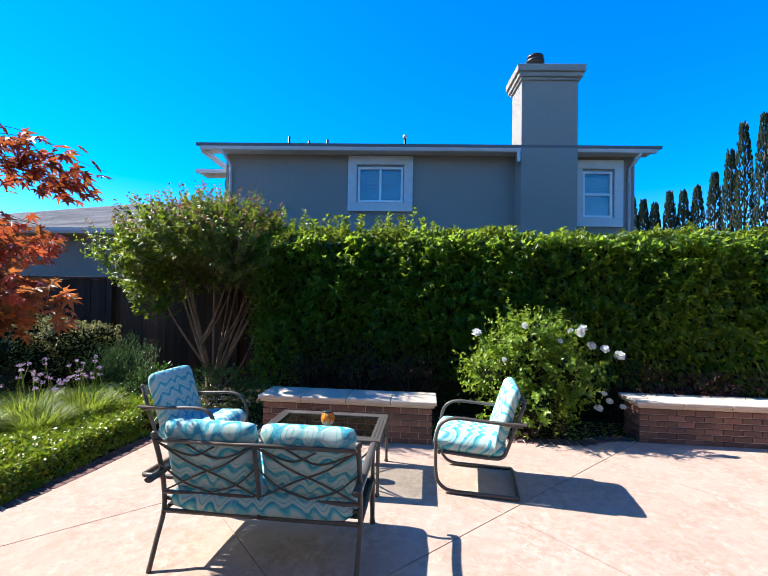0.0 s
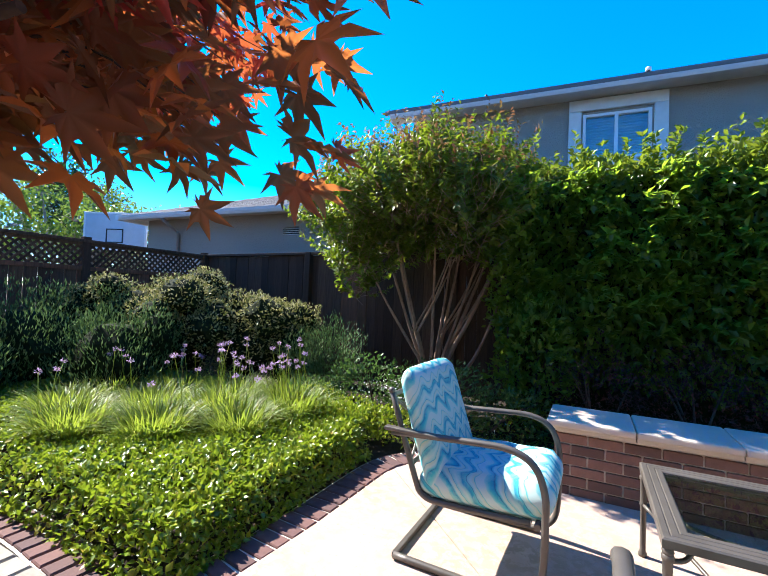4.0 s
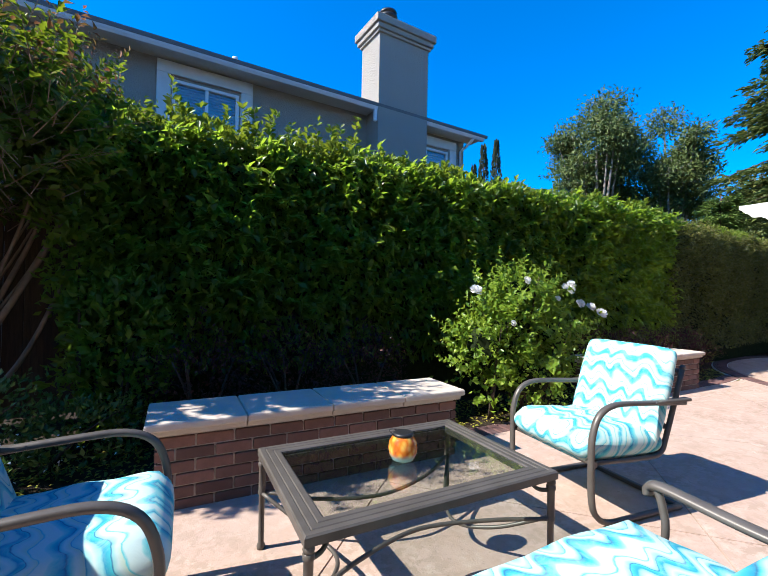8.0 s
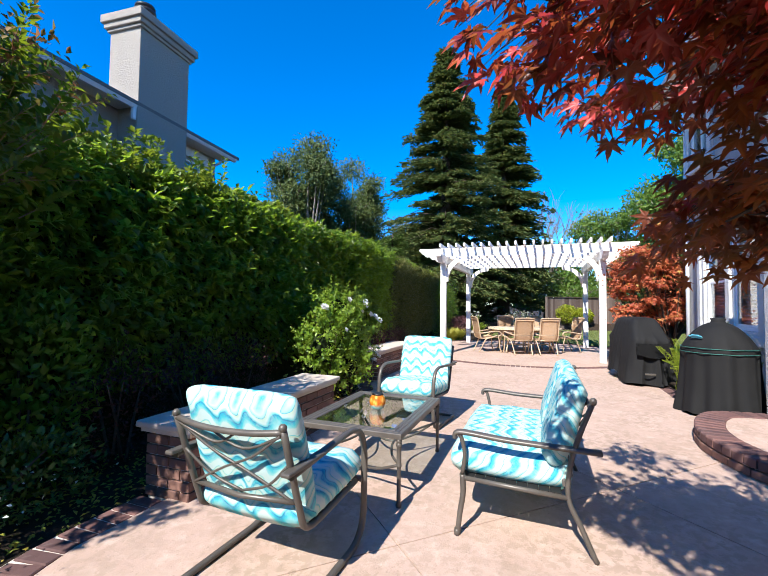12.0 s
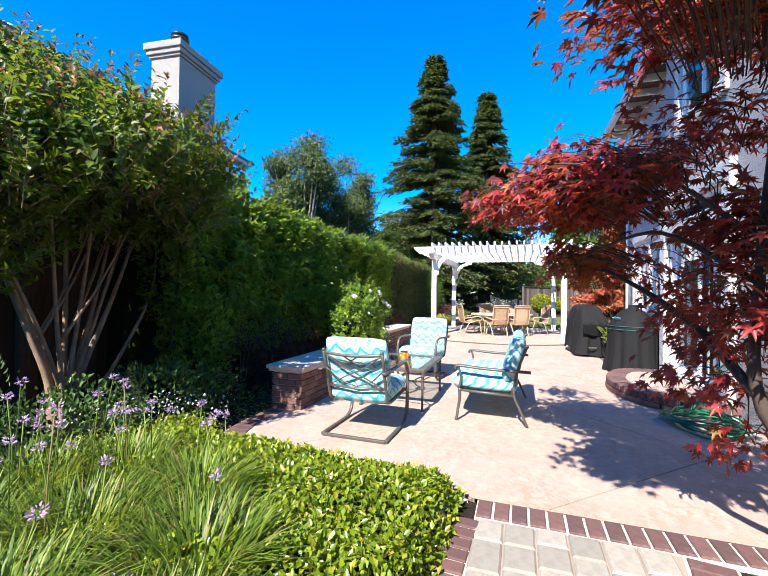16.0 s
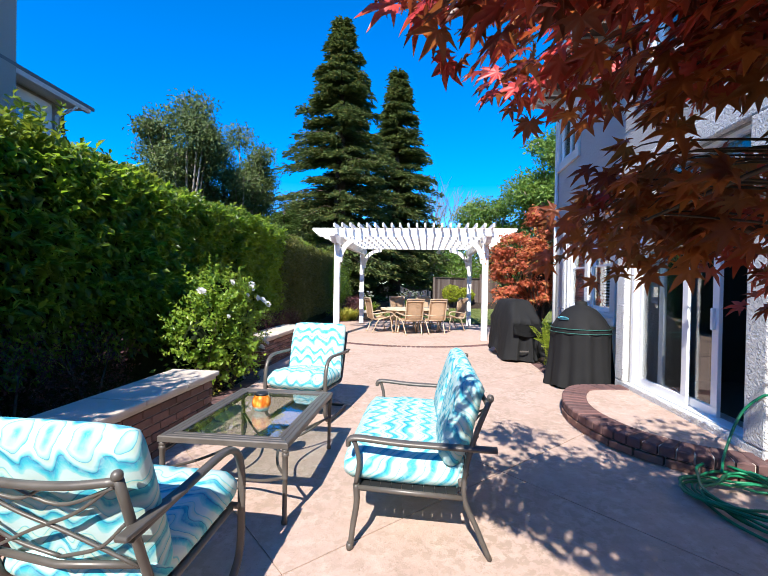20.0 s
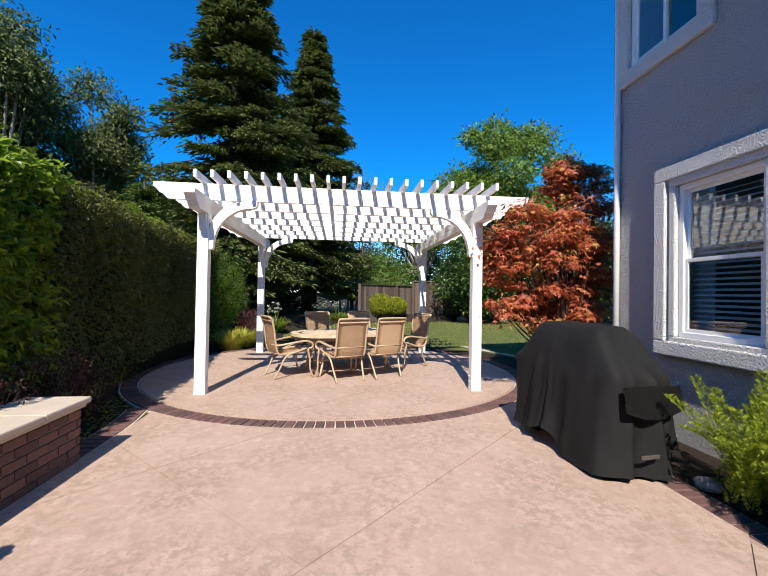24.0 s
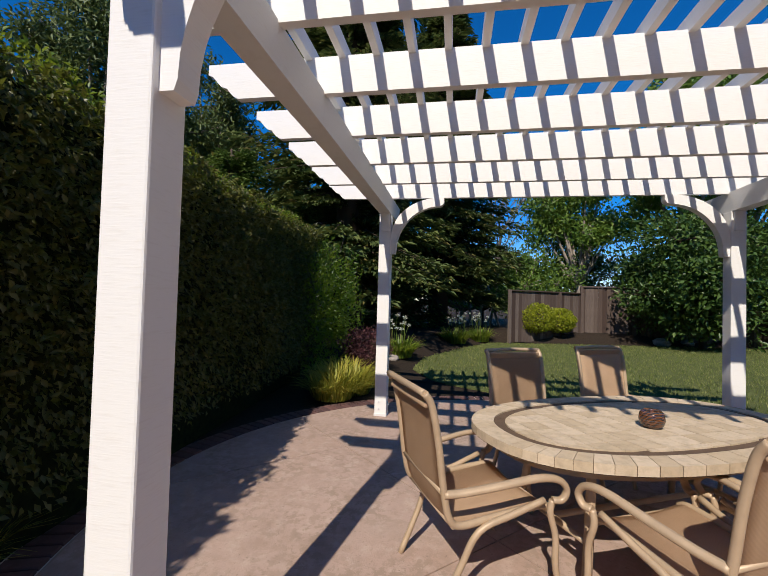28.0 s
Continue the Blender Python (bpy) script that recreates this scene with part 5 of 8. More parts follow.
m.color(m.mix(m.ramp(wv, [(0.035, (1, 1, 1)), (0.06, (0, 0, 0))]), org, blu)).glow_through(0.25, org)
lan = thing("glass_lantern", "round orange and teal swirled-glass solar lantern on the coffee table", "lantern", Matrix.Translation((-0.47, 3.745, TZ - 0.007)))
bm = add_lathe(bmesh.new(), [(0.03, 0.0), (0.05, 0.01), (0.062, 0.035), (0.066, 0.06), (0.06, 0.09), (0.045, 0.112), (0.04, 0.115)], 24)
part("globe", bm, m.m, lan, "orange and teal swirled glass")
part("lid", add_lathe(bmesh.new(), [(0.046, 0.113), (0.046, 0.122), (0.04, 0.127)], 24), M["black"], lan, "dark solar lid")
part("handle", tube(smooth_line([(-0.046, 0, 0.118), (-0.06, 0.02, 0.135), (-0.03, 0.045, 0.13), (0.0, 0.05, 0.12)], 4), 0.002, 5), M["black"], lan)


# dining set
def dining_chair():
    """A sling dining chair: looks to +y."""
    c = thing("dining_chair", "tan metal dining chair with a brown sling seat", "chair", None, "chairs round the dining table")
    for s in (-1, 1):
        x = s * 0.25
        part("side_rail", tube(smooth_line([(x, 0.27, 0.405), (x, 0.2, 0.425), (x, -0.05, 0.4), (x, -0.2, 0.385), (x, -0.255, 0.42), (x, -0.285, 0.54), (x, -0.315, 0.75), (x, -0.35, 0.91), (x, -0.385, 0.965)], 5), 0.017, 8), M["tan_metal"], c)
        xo = s * 0.3
        part("arm", tube(smooth_line([(xo, 0.235, 0.47), (xo + s * 0.015, 0.275, 0.475), (xo + s * 0.02, 0.295, 0.52), (xo + s * 0.02, 0.25, 0.568), (xo + s * 0.02, 0.14, 0.585), (xo, -0.05, 0.56), (s * 0.27, -0.2, 0.535), (s * 0.255, -0.285, 0.53)], 5), 0.016, 8, True, 1.3), M["tan_metal"], c)
        part("front_leg", tube(smooth_line([(xo, 0.235, 0.47), (xo, 0.225, 0.41), (xo, 0.255, 0.3), (xo, 0.26, 0.15), (xo + s * 0.01, 0.31, 0.0)], 5), 0.0155, 8), M["tan_metal"], c)
        part("rear_leg", tube(smooth_line([(xo - s * 0.01, 0.2, 0.47), (xo - s * 0.02, 0.05, 0.42), (xo - s * 0.03, -0.12, 0.36), (xo - s * 0.05, -0.2, 0.2), (xo - s * 0.07, -0.3, 0.0)], 5), 0.0155, 8), M["tan_metal"], c)
    for y, z in ((0.25, 0.4), (-0.24, 0.39), (-0.285, 0.53)):
        part("crossbar", tube([(-0.26, y, z), (0.26, y, z)], 0.012, 8), M["tan_metal"], c)
    part("crossbar", tube(smooth_line([(-0.25, -0.385, 0.965), (0, -0.395, 0.97), (0.25, -0.385, 0.965)], 4), 0.016, 8), M["tan_metal"], c)
    bm = bmesh.new()
    prof = smooth_line([(0, 0.27, 0.412), (0, 0.2, 0.43), (0, -0.05, 0.39), (0, -0.2, 0.375), (0, -0.25, 0.41), (0, -0.285, 0.54), (0, -0.315, 0.75), (0, -0.345, 0.905)], 5)
    nx = 6
    rows = []
    for p in prof:
        rows.append([bm.verts.new((-0.243 + 0.486 * k / nx, p.y - 0.0 + 0.012 * math.sin(math.pi * k / nx) * (-1 if p.z > 0.45 else 0), p.z - 0.018 * math.sin(math.pi * k / nx) * (1 if p.z < 0.45 else 0))) for k in range(nx + 1)])
    for a, b in zip(rows, rows[1:]):
        for k in range(nx):
            f = bm.faces.new((a[k], a[k + 1], b[k + 1], b[k]))
            f.smooth = True
    g = bmesh.ops.solidify(bm, geom=bm.faces[:], thickness=0.004)
    part("sling", bm, M["sling"], c, "brown woven sling")
    part("head_roll", put_bm(box((-0.235, -0.03, -0.012), (0.235, 0.03, 0.012), 0.01), pose(0, -0.362, 0.925, 70)), M["sling"], c, "brown head roll")
    return c


TC, LA = Vector((8.735, 2.92, 0)), radians(116.6)
lax, fax = Vector((math.cos(LA), math.sin(LA), 0)), Vector((math.sin(LA), -math.cos(LA), 0))
dt = thing("dining_table", "oval stone-tiled dining table on tan metal legs", "table", Matrix.Translation(TC) @ Matrix.Rotation(LA, 4, "Z"))
TA, TB, TH = 1.03, 0.6, 0.675
def oval(a, b, n=56, p=2.4):
    out = []
    for k in range(n):
        t = 2 * math.pi * k / n
        c, s = math.cos(t), math.sin(t)
        out.append((a * math.copysign(abs(c) ** (2 / p), c), b * math.copysign(abs(s) ** (2 / p), s)))
    return out
part("tabletop", prism(oval(TA, TB), TH - 0.05, TH - 0.008), M["tile_dark"], dt, "dark grouted oval top")
part("apron", prism(oval(TA - 0.1, TB - 0.1), TH - 0.11, TH - 0.05), M["tan_metal"], dt)
# rim tiles and inner tiles
rim_o, rim_i = oval(TA + 0.006, TB + 0.006), oval(TA - 0.12, TB - 0.12)
for k in range(56):
    q = [rim_i[k], rim_o[k], rim_o[(k + 1) % 56], rim_i[(k + 1) % 56]]
    c0 = Vector((sum(p[0] for p in q) / 4, sum(p[1] for p in q) / 4))
    q = [tuple(c0 + (Vector(p) - c0) * 0.965) for p in q]
    part("rim_tile", prism(q, TH - 0.046, TH), M["tile"], dt)
inside = oval(TA - 0.18, TB - 0.18, 40)
s_ = 0.125
for i in range(-9, 10):
    for j in range(-6, 7):
        p = inside
        for a, b, c in ((1, 0, i * s_ + 0.002), (-1, 0, -(i + 1) * s_ + 0.002), (0, 1, j * s_ + 0.002), (0, -1, -(j + 1) * s_ + 0.002)):
            p = clip(p, a, b, c) if len(p) > 2 else []
        ar = abs(sum(x0 * y1 - x1 * y0 for (x0, y0), (x1, y1) in zip(p, p[1:] + p[:1]))) / 2 if len(p) > 2 else 0
        if ar > 0.001:
            b2 = prism(p, TH - 0.02, TH)
            bmesh.ops.remove_doubles(b2, verts=b2.verts, dist=0.0004)
            part("tile", b2, M["tile"], dt)
for sx in (-1, 1):
    for sy in (-1, 1):
        part("leg", tube(smooth_line([(sx * 0.55, sy * 0.2, TH - 0.07), (sx * 0.58, sy * 0.24, 0.45), (sx * 0.62, sy * 0.27, 0.2), (sx * 0.7, sy * 0.34, 0.0)], 5), 0.024, 8), M["tan_metal"], dt)
part("stretcher", tube([(-0.62, 0, 0.2), (0.62, 0, 0.2)], 0.018, 8), M["tan_metal"], dt)
for sx in (-1, 1):
    part("stretcher", tube([(sx * 0.62, -0.27, 0.2), (sx * 0.62, 0.27, 0.2)], 0.018, 8), M["tan_metal"], dt)

dc = dining_chair()
def chair_at(p, ang):
    return Matrix.Translation(p) @ Matrix.Rotation(ang - math.pi / 2, 4, "Z")
fa = math.atan2(fax.y, fax.x)
spots = [(TC - fax * 0.68 + lax * 0.47, fa), (TC - fax * 0.72 - lax * 0.2, fa), (TC + fax * 0.68 + lax * 0.15, fa + math.pi), (TC + fax * 0.79 - lax * 0.84, fa + math.pi),
         (TC + lax * 1.12 - fax * 0.03, LA + math.pi), (TC - lax * 1.16 - fax * 0.16, LA)]
dc.matrix_world = chair_at(*spots[0])
for sp in spots[1:]:
    copy_thing(dc, chair_at(*sp))
bowl = thing("glass_candle_holder", "small striped amber and teal glass candle holder on the dining table", "candle holder", Matrix.Translation((8.62, 2.9, TH)))
m2 = Mat("striped_glass", 0.1, 0, 0.6)
wv = m2.node("ShaderNodeTexWave", Vector=m2.co, Scale=22.0, Distortion=3.0)
wv.bands_direction = "Z"
m2.color(m2.ramp(wv.outputs["Fac"], [(0.2, (0.02, 0.016, 0.014)), (0.5, (0.36, 0.12, 0.03)), (0.8, (0.03, 0.035, 0.045))]))
part("globe", add_lathe(bmesh.new(), [(0.035, 0), (0.06, 0.02), (0.068, 0.05), (0.06, 0.085), (0.045, 0.1), (0.043, 0.092), (0.03, 0.05)], 24), m2.m, bowl)


# ---- covered grills ----
def draped(prof, folds, amp, seg=96, shape=(1, 1), p=2.0, seed=1):
    """A cloth cover: rings (scale, height), pleated more towards the hem."""
    rr = random.Random(seed)
    ph = [rr.uniform(0, 6.28) for _ in range(6)]
    bm = bmesh.new()
    rings = []
    n = len(prof)
    for i, (s, z) in enumerate(prof):
        fall = max(0.0, 1 - i / (n * 0.6)) ** 1.3
        ring = []
        for k in range(seg):
            t = 2 * math.pi * k / seg
            c_, s__ = math.cos(t), math.sin(t)
            bx, by = math.copysign(abs(c_) ** (2 / p), c_), math.copysign(abs(s__) ** (2 / p), s__)
            w = math.sin(folds * t + ph[0] + 1.2 * math.sin(2 * t + ph[1])) + 0.6 * math.sin((folds * 1.7) // 1 * t + ph[2]) + 0.35 * math.sin(3 * t + ph[3])
            q = s * (1 + amp * fall * w)
            ring.append(bm.verts.new((bx * shape[0] * q, by * shape[1] * q, z + (0.02 * math.sin(5 * t + ph[4]) + 0.012 * math.sin(9 * t + ph[5]) if i == 0 else 0))))
        rings.append(ring)
    for a, b in zip(rings, rings[1:]):
        for k in range(seg):
            f = bm.faces.new((a[k], a[(k + 1) % seg], b[(k + 1) % seg], b[k]))
            f.smooth = True
    f = bm.faces.new(rings[-1])
    f.smooth = True
    return bm


def grill_cover():
    """A boxy cloth cover: a narrow hood, sloping shoulders over the side shelves, hanging folds."""
    rr = random.Random(9)
    seg = 200
    ph = [rr.uniform(0, 6.28) for _ in range(8)]
    prof = [(0.75, 0.43, 0.07, 4), (0.74, 0.415, 0.16, 4), (0.725, 0.395, 0.28, 5), (0.71, 0.375, 0.42, 6), (0.7, 0.36, 0.55, 7), (0.695, 0.35, 0.66, 8), (0.69, 0.345, 0.73, 9), (0.67, 0.335, 0.765, 9),
            (0.6, 0.32, 0.83, 8), (0.53, 0.3, 0.91, 8), (0.46, 0.275, 1.0, 8), (0.41, 0.235, 1.075, 7), (0.37, 0.19, 1.105, 6), (0.25, 0.12, 1.118, 5), (0.08, 0.04, 1.12, 3)]
    bm = bmesh.new()
    rings = []
    for i, (a, b, z, p) in enumerate(prof):
        fall = max(0.0, 1 - i / 8.5)
        upper = max(0.0, 1 - abs(i - 9) / 3.5)
        ring = []
        for k in range(seg):
            t = 2 * math.pi * k / seg
            t -= 0.22 * math.sin(2 * t)
            c_, s__ = math.cos(t), math.sin(t)
            rad = 1.0 / ((abs(c_ / a) ** p + abs(s__ / b) ** p) ** (1.0 / p))
            u = 1 - abs(math.sin(4 * t + ph[0] + 1.1 * math.sin(3 * t + ph[1]) + 0.6 * z))
            v = 1 - abs(math.sin(9 * t + ph[2] + 1.2 * math.sin(2 * t + ph[3]) - 1.4 * z))
            fold = 0.19 * u ** 1.6 + 0.08 * v ** 1.5 - 0.08
            corner = 1 - abs(abs(c_) - abs(s__))
            q = 1 + fold * fall * (0.75 + 0.4 * corner) + 0.012 * upper * math.sin(5 * t + 9 * z + ph[4])
            sag = 0.015 * math.sin(4 * t + ph[5]) * upper
            hem = 0.0
            if i < 4:
                hem = (0.05 * math.sin(2 * t + ph[6]) + 0.03 * math.sin(5 * t + ph[7]) + 0.07 * max(0.0, s__) ** 3 * max(0, 0.7 - abs(c_ - 0.1))) * (1 - i / 4)
            ring.append(bm.verts.new((c_ * rad * q, s__ * rad * q * 0.84, max(0.015, z + sag + hem))))
        rings.append(ring)
    for a, b in zip(rings, rings[1:]):
        for k in range(seg):
            bm.faces.new((a[k], a[(k + 1) % seg], b[(k + 1) % seg], b[k])).smooth = True
    bm.faces.new(rings[-1]).smooth = True
    for v in bm.verts:   # fine crumple
        w = noise.noise(v.co * 7) * 0.010 + noise.noise(v.co * 17 + Vector((3, 1, 2))) * 0.004
        v.co += Vector((v.co.x * 0.7, v.co.y, 0.1)).normalized() * w
    return bm


g1 = thing("covered_grill", "wide gas grill under a draped black cloth cover", "grill", pose(4.95, 0.9, 0, 0, 0, 8))
part("cover", grill_cover(), M["cover"], g1, "creased black cover with hanging folds")
part("cabinet", box((-0.5, -0.22, 0.12), (0.5, 0.26, 0.62), 0.01), M["tan_metal"], g1, "tan cabinet below the cover")
bm = bmesh.new()
fl = []
for i in range(9):
    z = 0.7 - 0.022 * i
    fl.append([bm.verts.new((-0.722 - 0.006 * i - 0.006 * math.sin(j * 0.9 + i * 0.5), -0.26 + 0.065 * j, z - 0.012 * math.sin(j * math.pi / 8) * i * 0.6)) for j in range(9)])
for a, b in zip(fl, fl[1:]):
    for j in range(8):
        bm.faces.new((a[j], b[j], b[j + 1], a[j + 1])).smooth = True
bmesh.ops.solidify(bm, geom=bm.faces[:], thickness=0.006)
part("end_flap", bm, M["cover"], g1, "vent flap on the end of the cover")
part("handle_strap", box((-0.8, 0.0, 0.2), (-0.79, 0.16, 0.228), 0.003), M["metal"], g1, "grey pull strap")
for sx in (-0.5, 0.5):
    part("caster", add_lathe(bmesh.new(), [(0.04, 0), (0.05, 0.02), (0.05, 0.1), (0.04, 0.12)], 12, (sx, 0.1, 0)), M["black"], g1)
    part("caster", add_lathe(bmesh.new(), [(0.04, 0), (0.05, 0.02), (0.05, 0.1), (0.04, 0.12)], 12, (sx, -0.15, 0)), M["black"], g1)
g2 = thing("covered_smoker", "round ceramic smoker under a black cover with teal piping", "grill", pose(2.66, 0.47, 0, 0, 0, 20))
body = draped([(1.0, 0.02), (0.97, 0.12), (0.93, 0.25), (0.9, 0.4), (0.88, 0.55), (0.87, 0.68), (0.88, 0.76), (0.87, 0.8), (0.79, 0.87), (0.69, 0.94), (0.57, 1.005), (0.44, 1.06), (0.3, 1.095), (0.19, 1.115), (0.165, 1.13), (0.185, 1.165), (0.08, 1.178)], 9, 0.06, 160, (0.43, 0.43), 2.0, 5)
part("cover", body, M["cover"], g2, "pleated black cover")
for z, r in ((0.755, 0.392), (0.81, 0.385)):
    part("piping", tube([(r * math.cos(a * math.pi / 24), r * math.sin(a * math.pi / 24), z) for a in range(49)], 0.005, 6), M["cover_trim"], g2, "teal piping")
rotp = pose(0.0, 0.0, 0.0, 0, 0, 12)
lb = bmesh.new()
for (a, b, c, d) in ((-0.05, 0.0, 0.05, 0.018), (-0.04, 0.022, 0.03, 0.04), (0.015, 0.012, 0.065, 0.03), (-0.06, 0.012, -0.03, 0.03)):
    add_box(lb, (a, b, -0.004), (c, d, 0.004), 0.002)
part("emblem", put_bm(lb, rotp @ Matrix.Translation((0.0, 0.318, 0.925)) @ Matrix.Rotation(radians(47), 4, "X") @ Matrix.Scale(1.35, 4)), M["logo_blue"], g2, "blue emblem patch")

# ---- planting ----
def hedge(name, label, x0, x1, yf, depth, top, leaf, mat, topmat, n_face, n_top, wave, sprouts=0, yf1=None, foot=0.08):
    """A clipped hedge: a core coloured as dark inner shade, a leafy front, a top paler as if sunlit."""
    yf1 = yf if yf1 is None else yf1
    h = thing(name, label, "hedge", Matrix.Translation(((x0 + x1) / 2, yf + depth / 2, 0)))
    o = np.array([(x0 + x1) / 2, yf + depth / 2, 0])
    # the core's near-black colour stands in for shade behind and below the leaves
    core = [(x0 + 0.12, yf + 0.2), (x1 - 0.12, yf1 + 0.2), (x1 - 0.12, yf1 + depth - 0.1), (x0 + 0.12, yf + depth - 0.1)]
    part("core", prism([(a - o[0], b - o[1]) for a, b in core], 0.0, top - 0.17), M["leaf_shade"], h, "solid core coloured as dark inner shade")

    def relief(x, z):
        return wave * (np.sin(2.1 * x + 1.3 * z) * 0.5 + np.sin(5.3 * x - 2.2 * z + 1) * 0.35 + np.sin(3.1 * z + 0.7 * x) * 0.4)

    def ytop(x):
        return top + 0.13 * np.exp(-np.maximum(0, x + 2.2) / 1.6) + wave * 0.8 * (np.sin(1.7 * x) * 0.5 + np.sin(4.9 * x + 1.1) * 0.4)

    x = RNG.uniform(x0, x1, n_face)
    z = foot + (RNG.uniform(0, 1, n_face) ** 0.85) * (top - foot)
    face = yf + (yf1 - yf) * (x - x0) / (x1 - x0)
    y = face + relief(x, z) + RNG.uniform(0, 0.2, n_face) - 0.03 * np.clip(top - z, 0, 1.7) + 0.18 * np.maximum(0, (z - top + 0.22) / 0.22) ** 2
    p = np.stack([x, y, np.minimum(z, ytop(x))], 1)
    way = np.stack([RNG.normal(0, 0.45, n_face), RNG.normal(-0.55, 0.3, n_face), RNG.normal(-0.55, 0.4, n_face)], 1)
    face_n = np.stack([RNG.normal(0, 0.7, n_face), RNG.normal(-0.8, 0.3, n_face), RNG.normal(0.34, 0.35, n_face)], 1)
    sx, sz = RNG.uniform(x0 + 0.1, x1 - 0.1, n_face // 22), RNG.uniform(0.25, 1, n_face // 22) ** 0.7 * (top - 0.1)   # sprigs that stand proud
    so = RNG.uniform(0.05, 1.0, len(sx)) * min(0.2, leaf * 2.2)
    m = 9
    t = RNG.uniform(0.1, 1, (len(sx), m))
    sy = (yf + (yf1 - yf) * (sx - x0) / (x1 - x0) + relief(sx, sz))[:, None] - t * so[:, None]
    q = np.stack([sx[:, None] + t * RNG.normal(-0.02, 0.04, len(sx))[:, None], sy, sz[:, None] + t * so[:, None] * RNG.uniform(0.0, 0.7, len(sx))[:, None]], 2).reshape(-1, 3)
    p = np.concatenate([p, q])
    way = np.concatenate([way, rand_dirs(len(q)) * 0.8 + [0, -0.5, -0.05]])
    face_n = np.concatenate([face_n, rand_dirs(len(q)) * 0.5 + [-0.3, -0.3, 0.9]])
    shared("front_leaves", leaves("front_leaves", p - o, way, face_n, leaf, mat, 0.52), h, Matrix())
    # top leaves take the paler leaf, young colour and sunlight in one
    x = RNG.uniform(x0, x1, n_top)
    v = RNG.uniform(0, 1, n_top)
    y = yf + (yf1 - yf) * (x - x0) / (x1 - x0) + 0.02 + v * (depth - 0.05)
    z = ytop(x) - RNG.uniform(0, 0.12, n_top) - 0.1 * (1 - np.minimum(1, v * 8)) + 0.03 * np.sin(7 * x) * np.sin(9 * y)
    p = np.stack([x, y, z], 1)
    way = unit(np.stack([RNG.normal(0, 0.6, n_top), RNG.normal(-0.15, 0.6, n_top), RNG.normal(0.45, 0.4, n_top)], 1))
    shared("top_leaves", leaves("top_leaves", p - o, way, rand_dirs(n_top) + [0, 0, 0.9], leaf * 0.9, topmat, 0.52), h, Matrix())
    if sprouts:
        ps, ws = [], []
        for k in range(sprouts):
            sx, sy = RNG.uniform(x0, x1), yf + RNG.uniform(0.05, depth * 0.8)
            hh = RNG.uniform(0.06, 0.3) * (1.3 if sx < 0.5 else 0.6)
            m = int(10 + hh * 40)
            t = RNG.uniform(0, 1, m)
            lean = RNG.normal(0, 0.15, 2)
            ps.append(np.stack([sx + lean[0] * t * hh, sy + lean[1] * t * hh, ytop(np.array(sx)) - 0.08 + t * hh], 1))
            a = RNG.uniform(0, 6.28, m)
            ws.append(np.stack([np.cos(a), np.sin(a), RNG.uniform(0.2, 0.9, m)], 1))
        ps, ws = np.concatenate(ps), np.concatenate(ws)
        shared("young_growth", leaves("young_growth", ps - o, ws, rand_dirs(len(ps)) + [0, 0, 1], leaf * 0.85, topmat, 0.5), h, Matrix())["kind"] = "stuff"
    return h


hedge("hedge", "tall leafy green hedge with new growth on top coloured a paler, sunlit yellow-green", -2.15, 5.9, 5.92, 1.15, 2.63, 0.09, LEAF["hedge"], LEAF["hedge_top"], 27000, 10500, 0.09, 220, None, 0.5)
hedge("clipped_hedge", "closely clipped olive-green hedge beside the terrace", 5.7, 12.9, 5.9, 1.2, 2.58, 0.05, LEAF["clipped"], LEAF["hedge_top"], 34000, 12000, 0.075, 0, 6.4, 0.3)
shrub("loose_shrub", "loose sunlit green shrub at the end of the hedge", "shrub", [((12.9, 6.4, 1.3), (0.9, 0.8, 1.15)), ((14.0, 6.9, 1.2), (1.1, 0.9, 1.2))], 9000, 0.07, LEAF["hedge"])
shrub("trailing_shrub", "leafy green climber at the foot of the hedge", "shrub", [((-1.75, 5.85, 0.7), (0.4, 0.35, 0.75)), ((-2.0, 6.0, 1.6), (0.3, 0.3, 0.8))], 2600, 0.075, LEAF["hedge"])


def limb_tree(name, label, foot, stems, mat, category="tree"):
    t = thing(name, label, category, Matrix.Translation(foot))
    for k, (pts, r0, r1) in enumerate(stems):
        ln = smooth_line(pts, 5)
        rs = [r0 + (r1 - r0) * q / (len(ln) - 1) for q in range(len(ln))]
        part("trunk" if k == 0 else "limb", tube(ln, rs, 8), mat, t)
    return t


# crape myrtle
rr = random.Random(11)
stems = []
for k in range(11):
    a = rr.uniform(0, 6.28)
    sp = rr.uniform(0.25, 0.85)
    dx, dy = math.cos(a) * sp, math.sin(a) * sp * 0.6
    stems.append(([(math.cos(a) * 0.08, math.sin(a) * 0.07, 0), (dx * 0.2, dy * 0.25, 0.5), (dx * 0.55, dy * 0.6, 1.1), (dx * 0.9, dy, 1.75), (dx * 1.1, dy * 1.15, 2.4)], rr.uniform(0.022, 0.04), 0.008))
    if k % 2 == 0:
        stems.append(([(dx * 0.4, dy * 0.45, 0.85), (dx * 0.4 + 0.25, dy * 0.7, 1.3), (dx * 0.4 + 0.5, dy, 1.9)], 0.016, 0.006))
stems.append(([(0, 0, 0.35), (-0.3, -0.2, 0.9), (-0.55, -0.3, 1.35), (-0.8, -0.3, 1.8)], 0.022, 0.007))
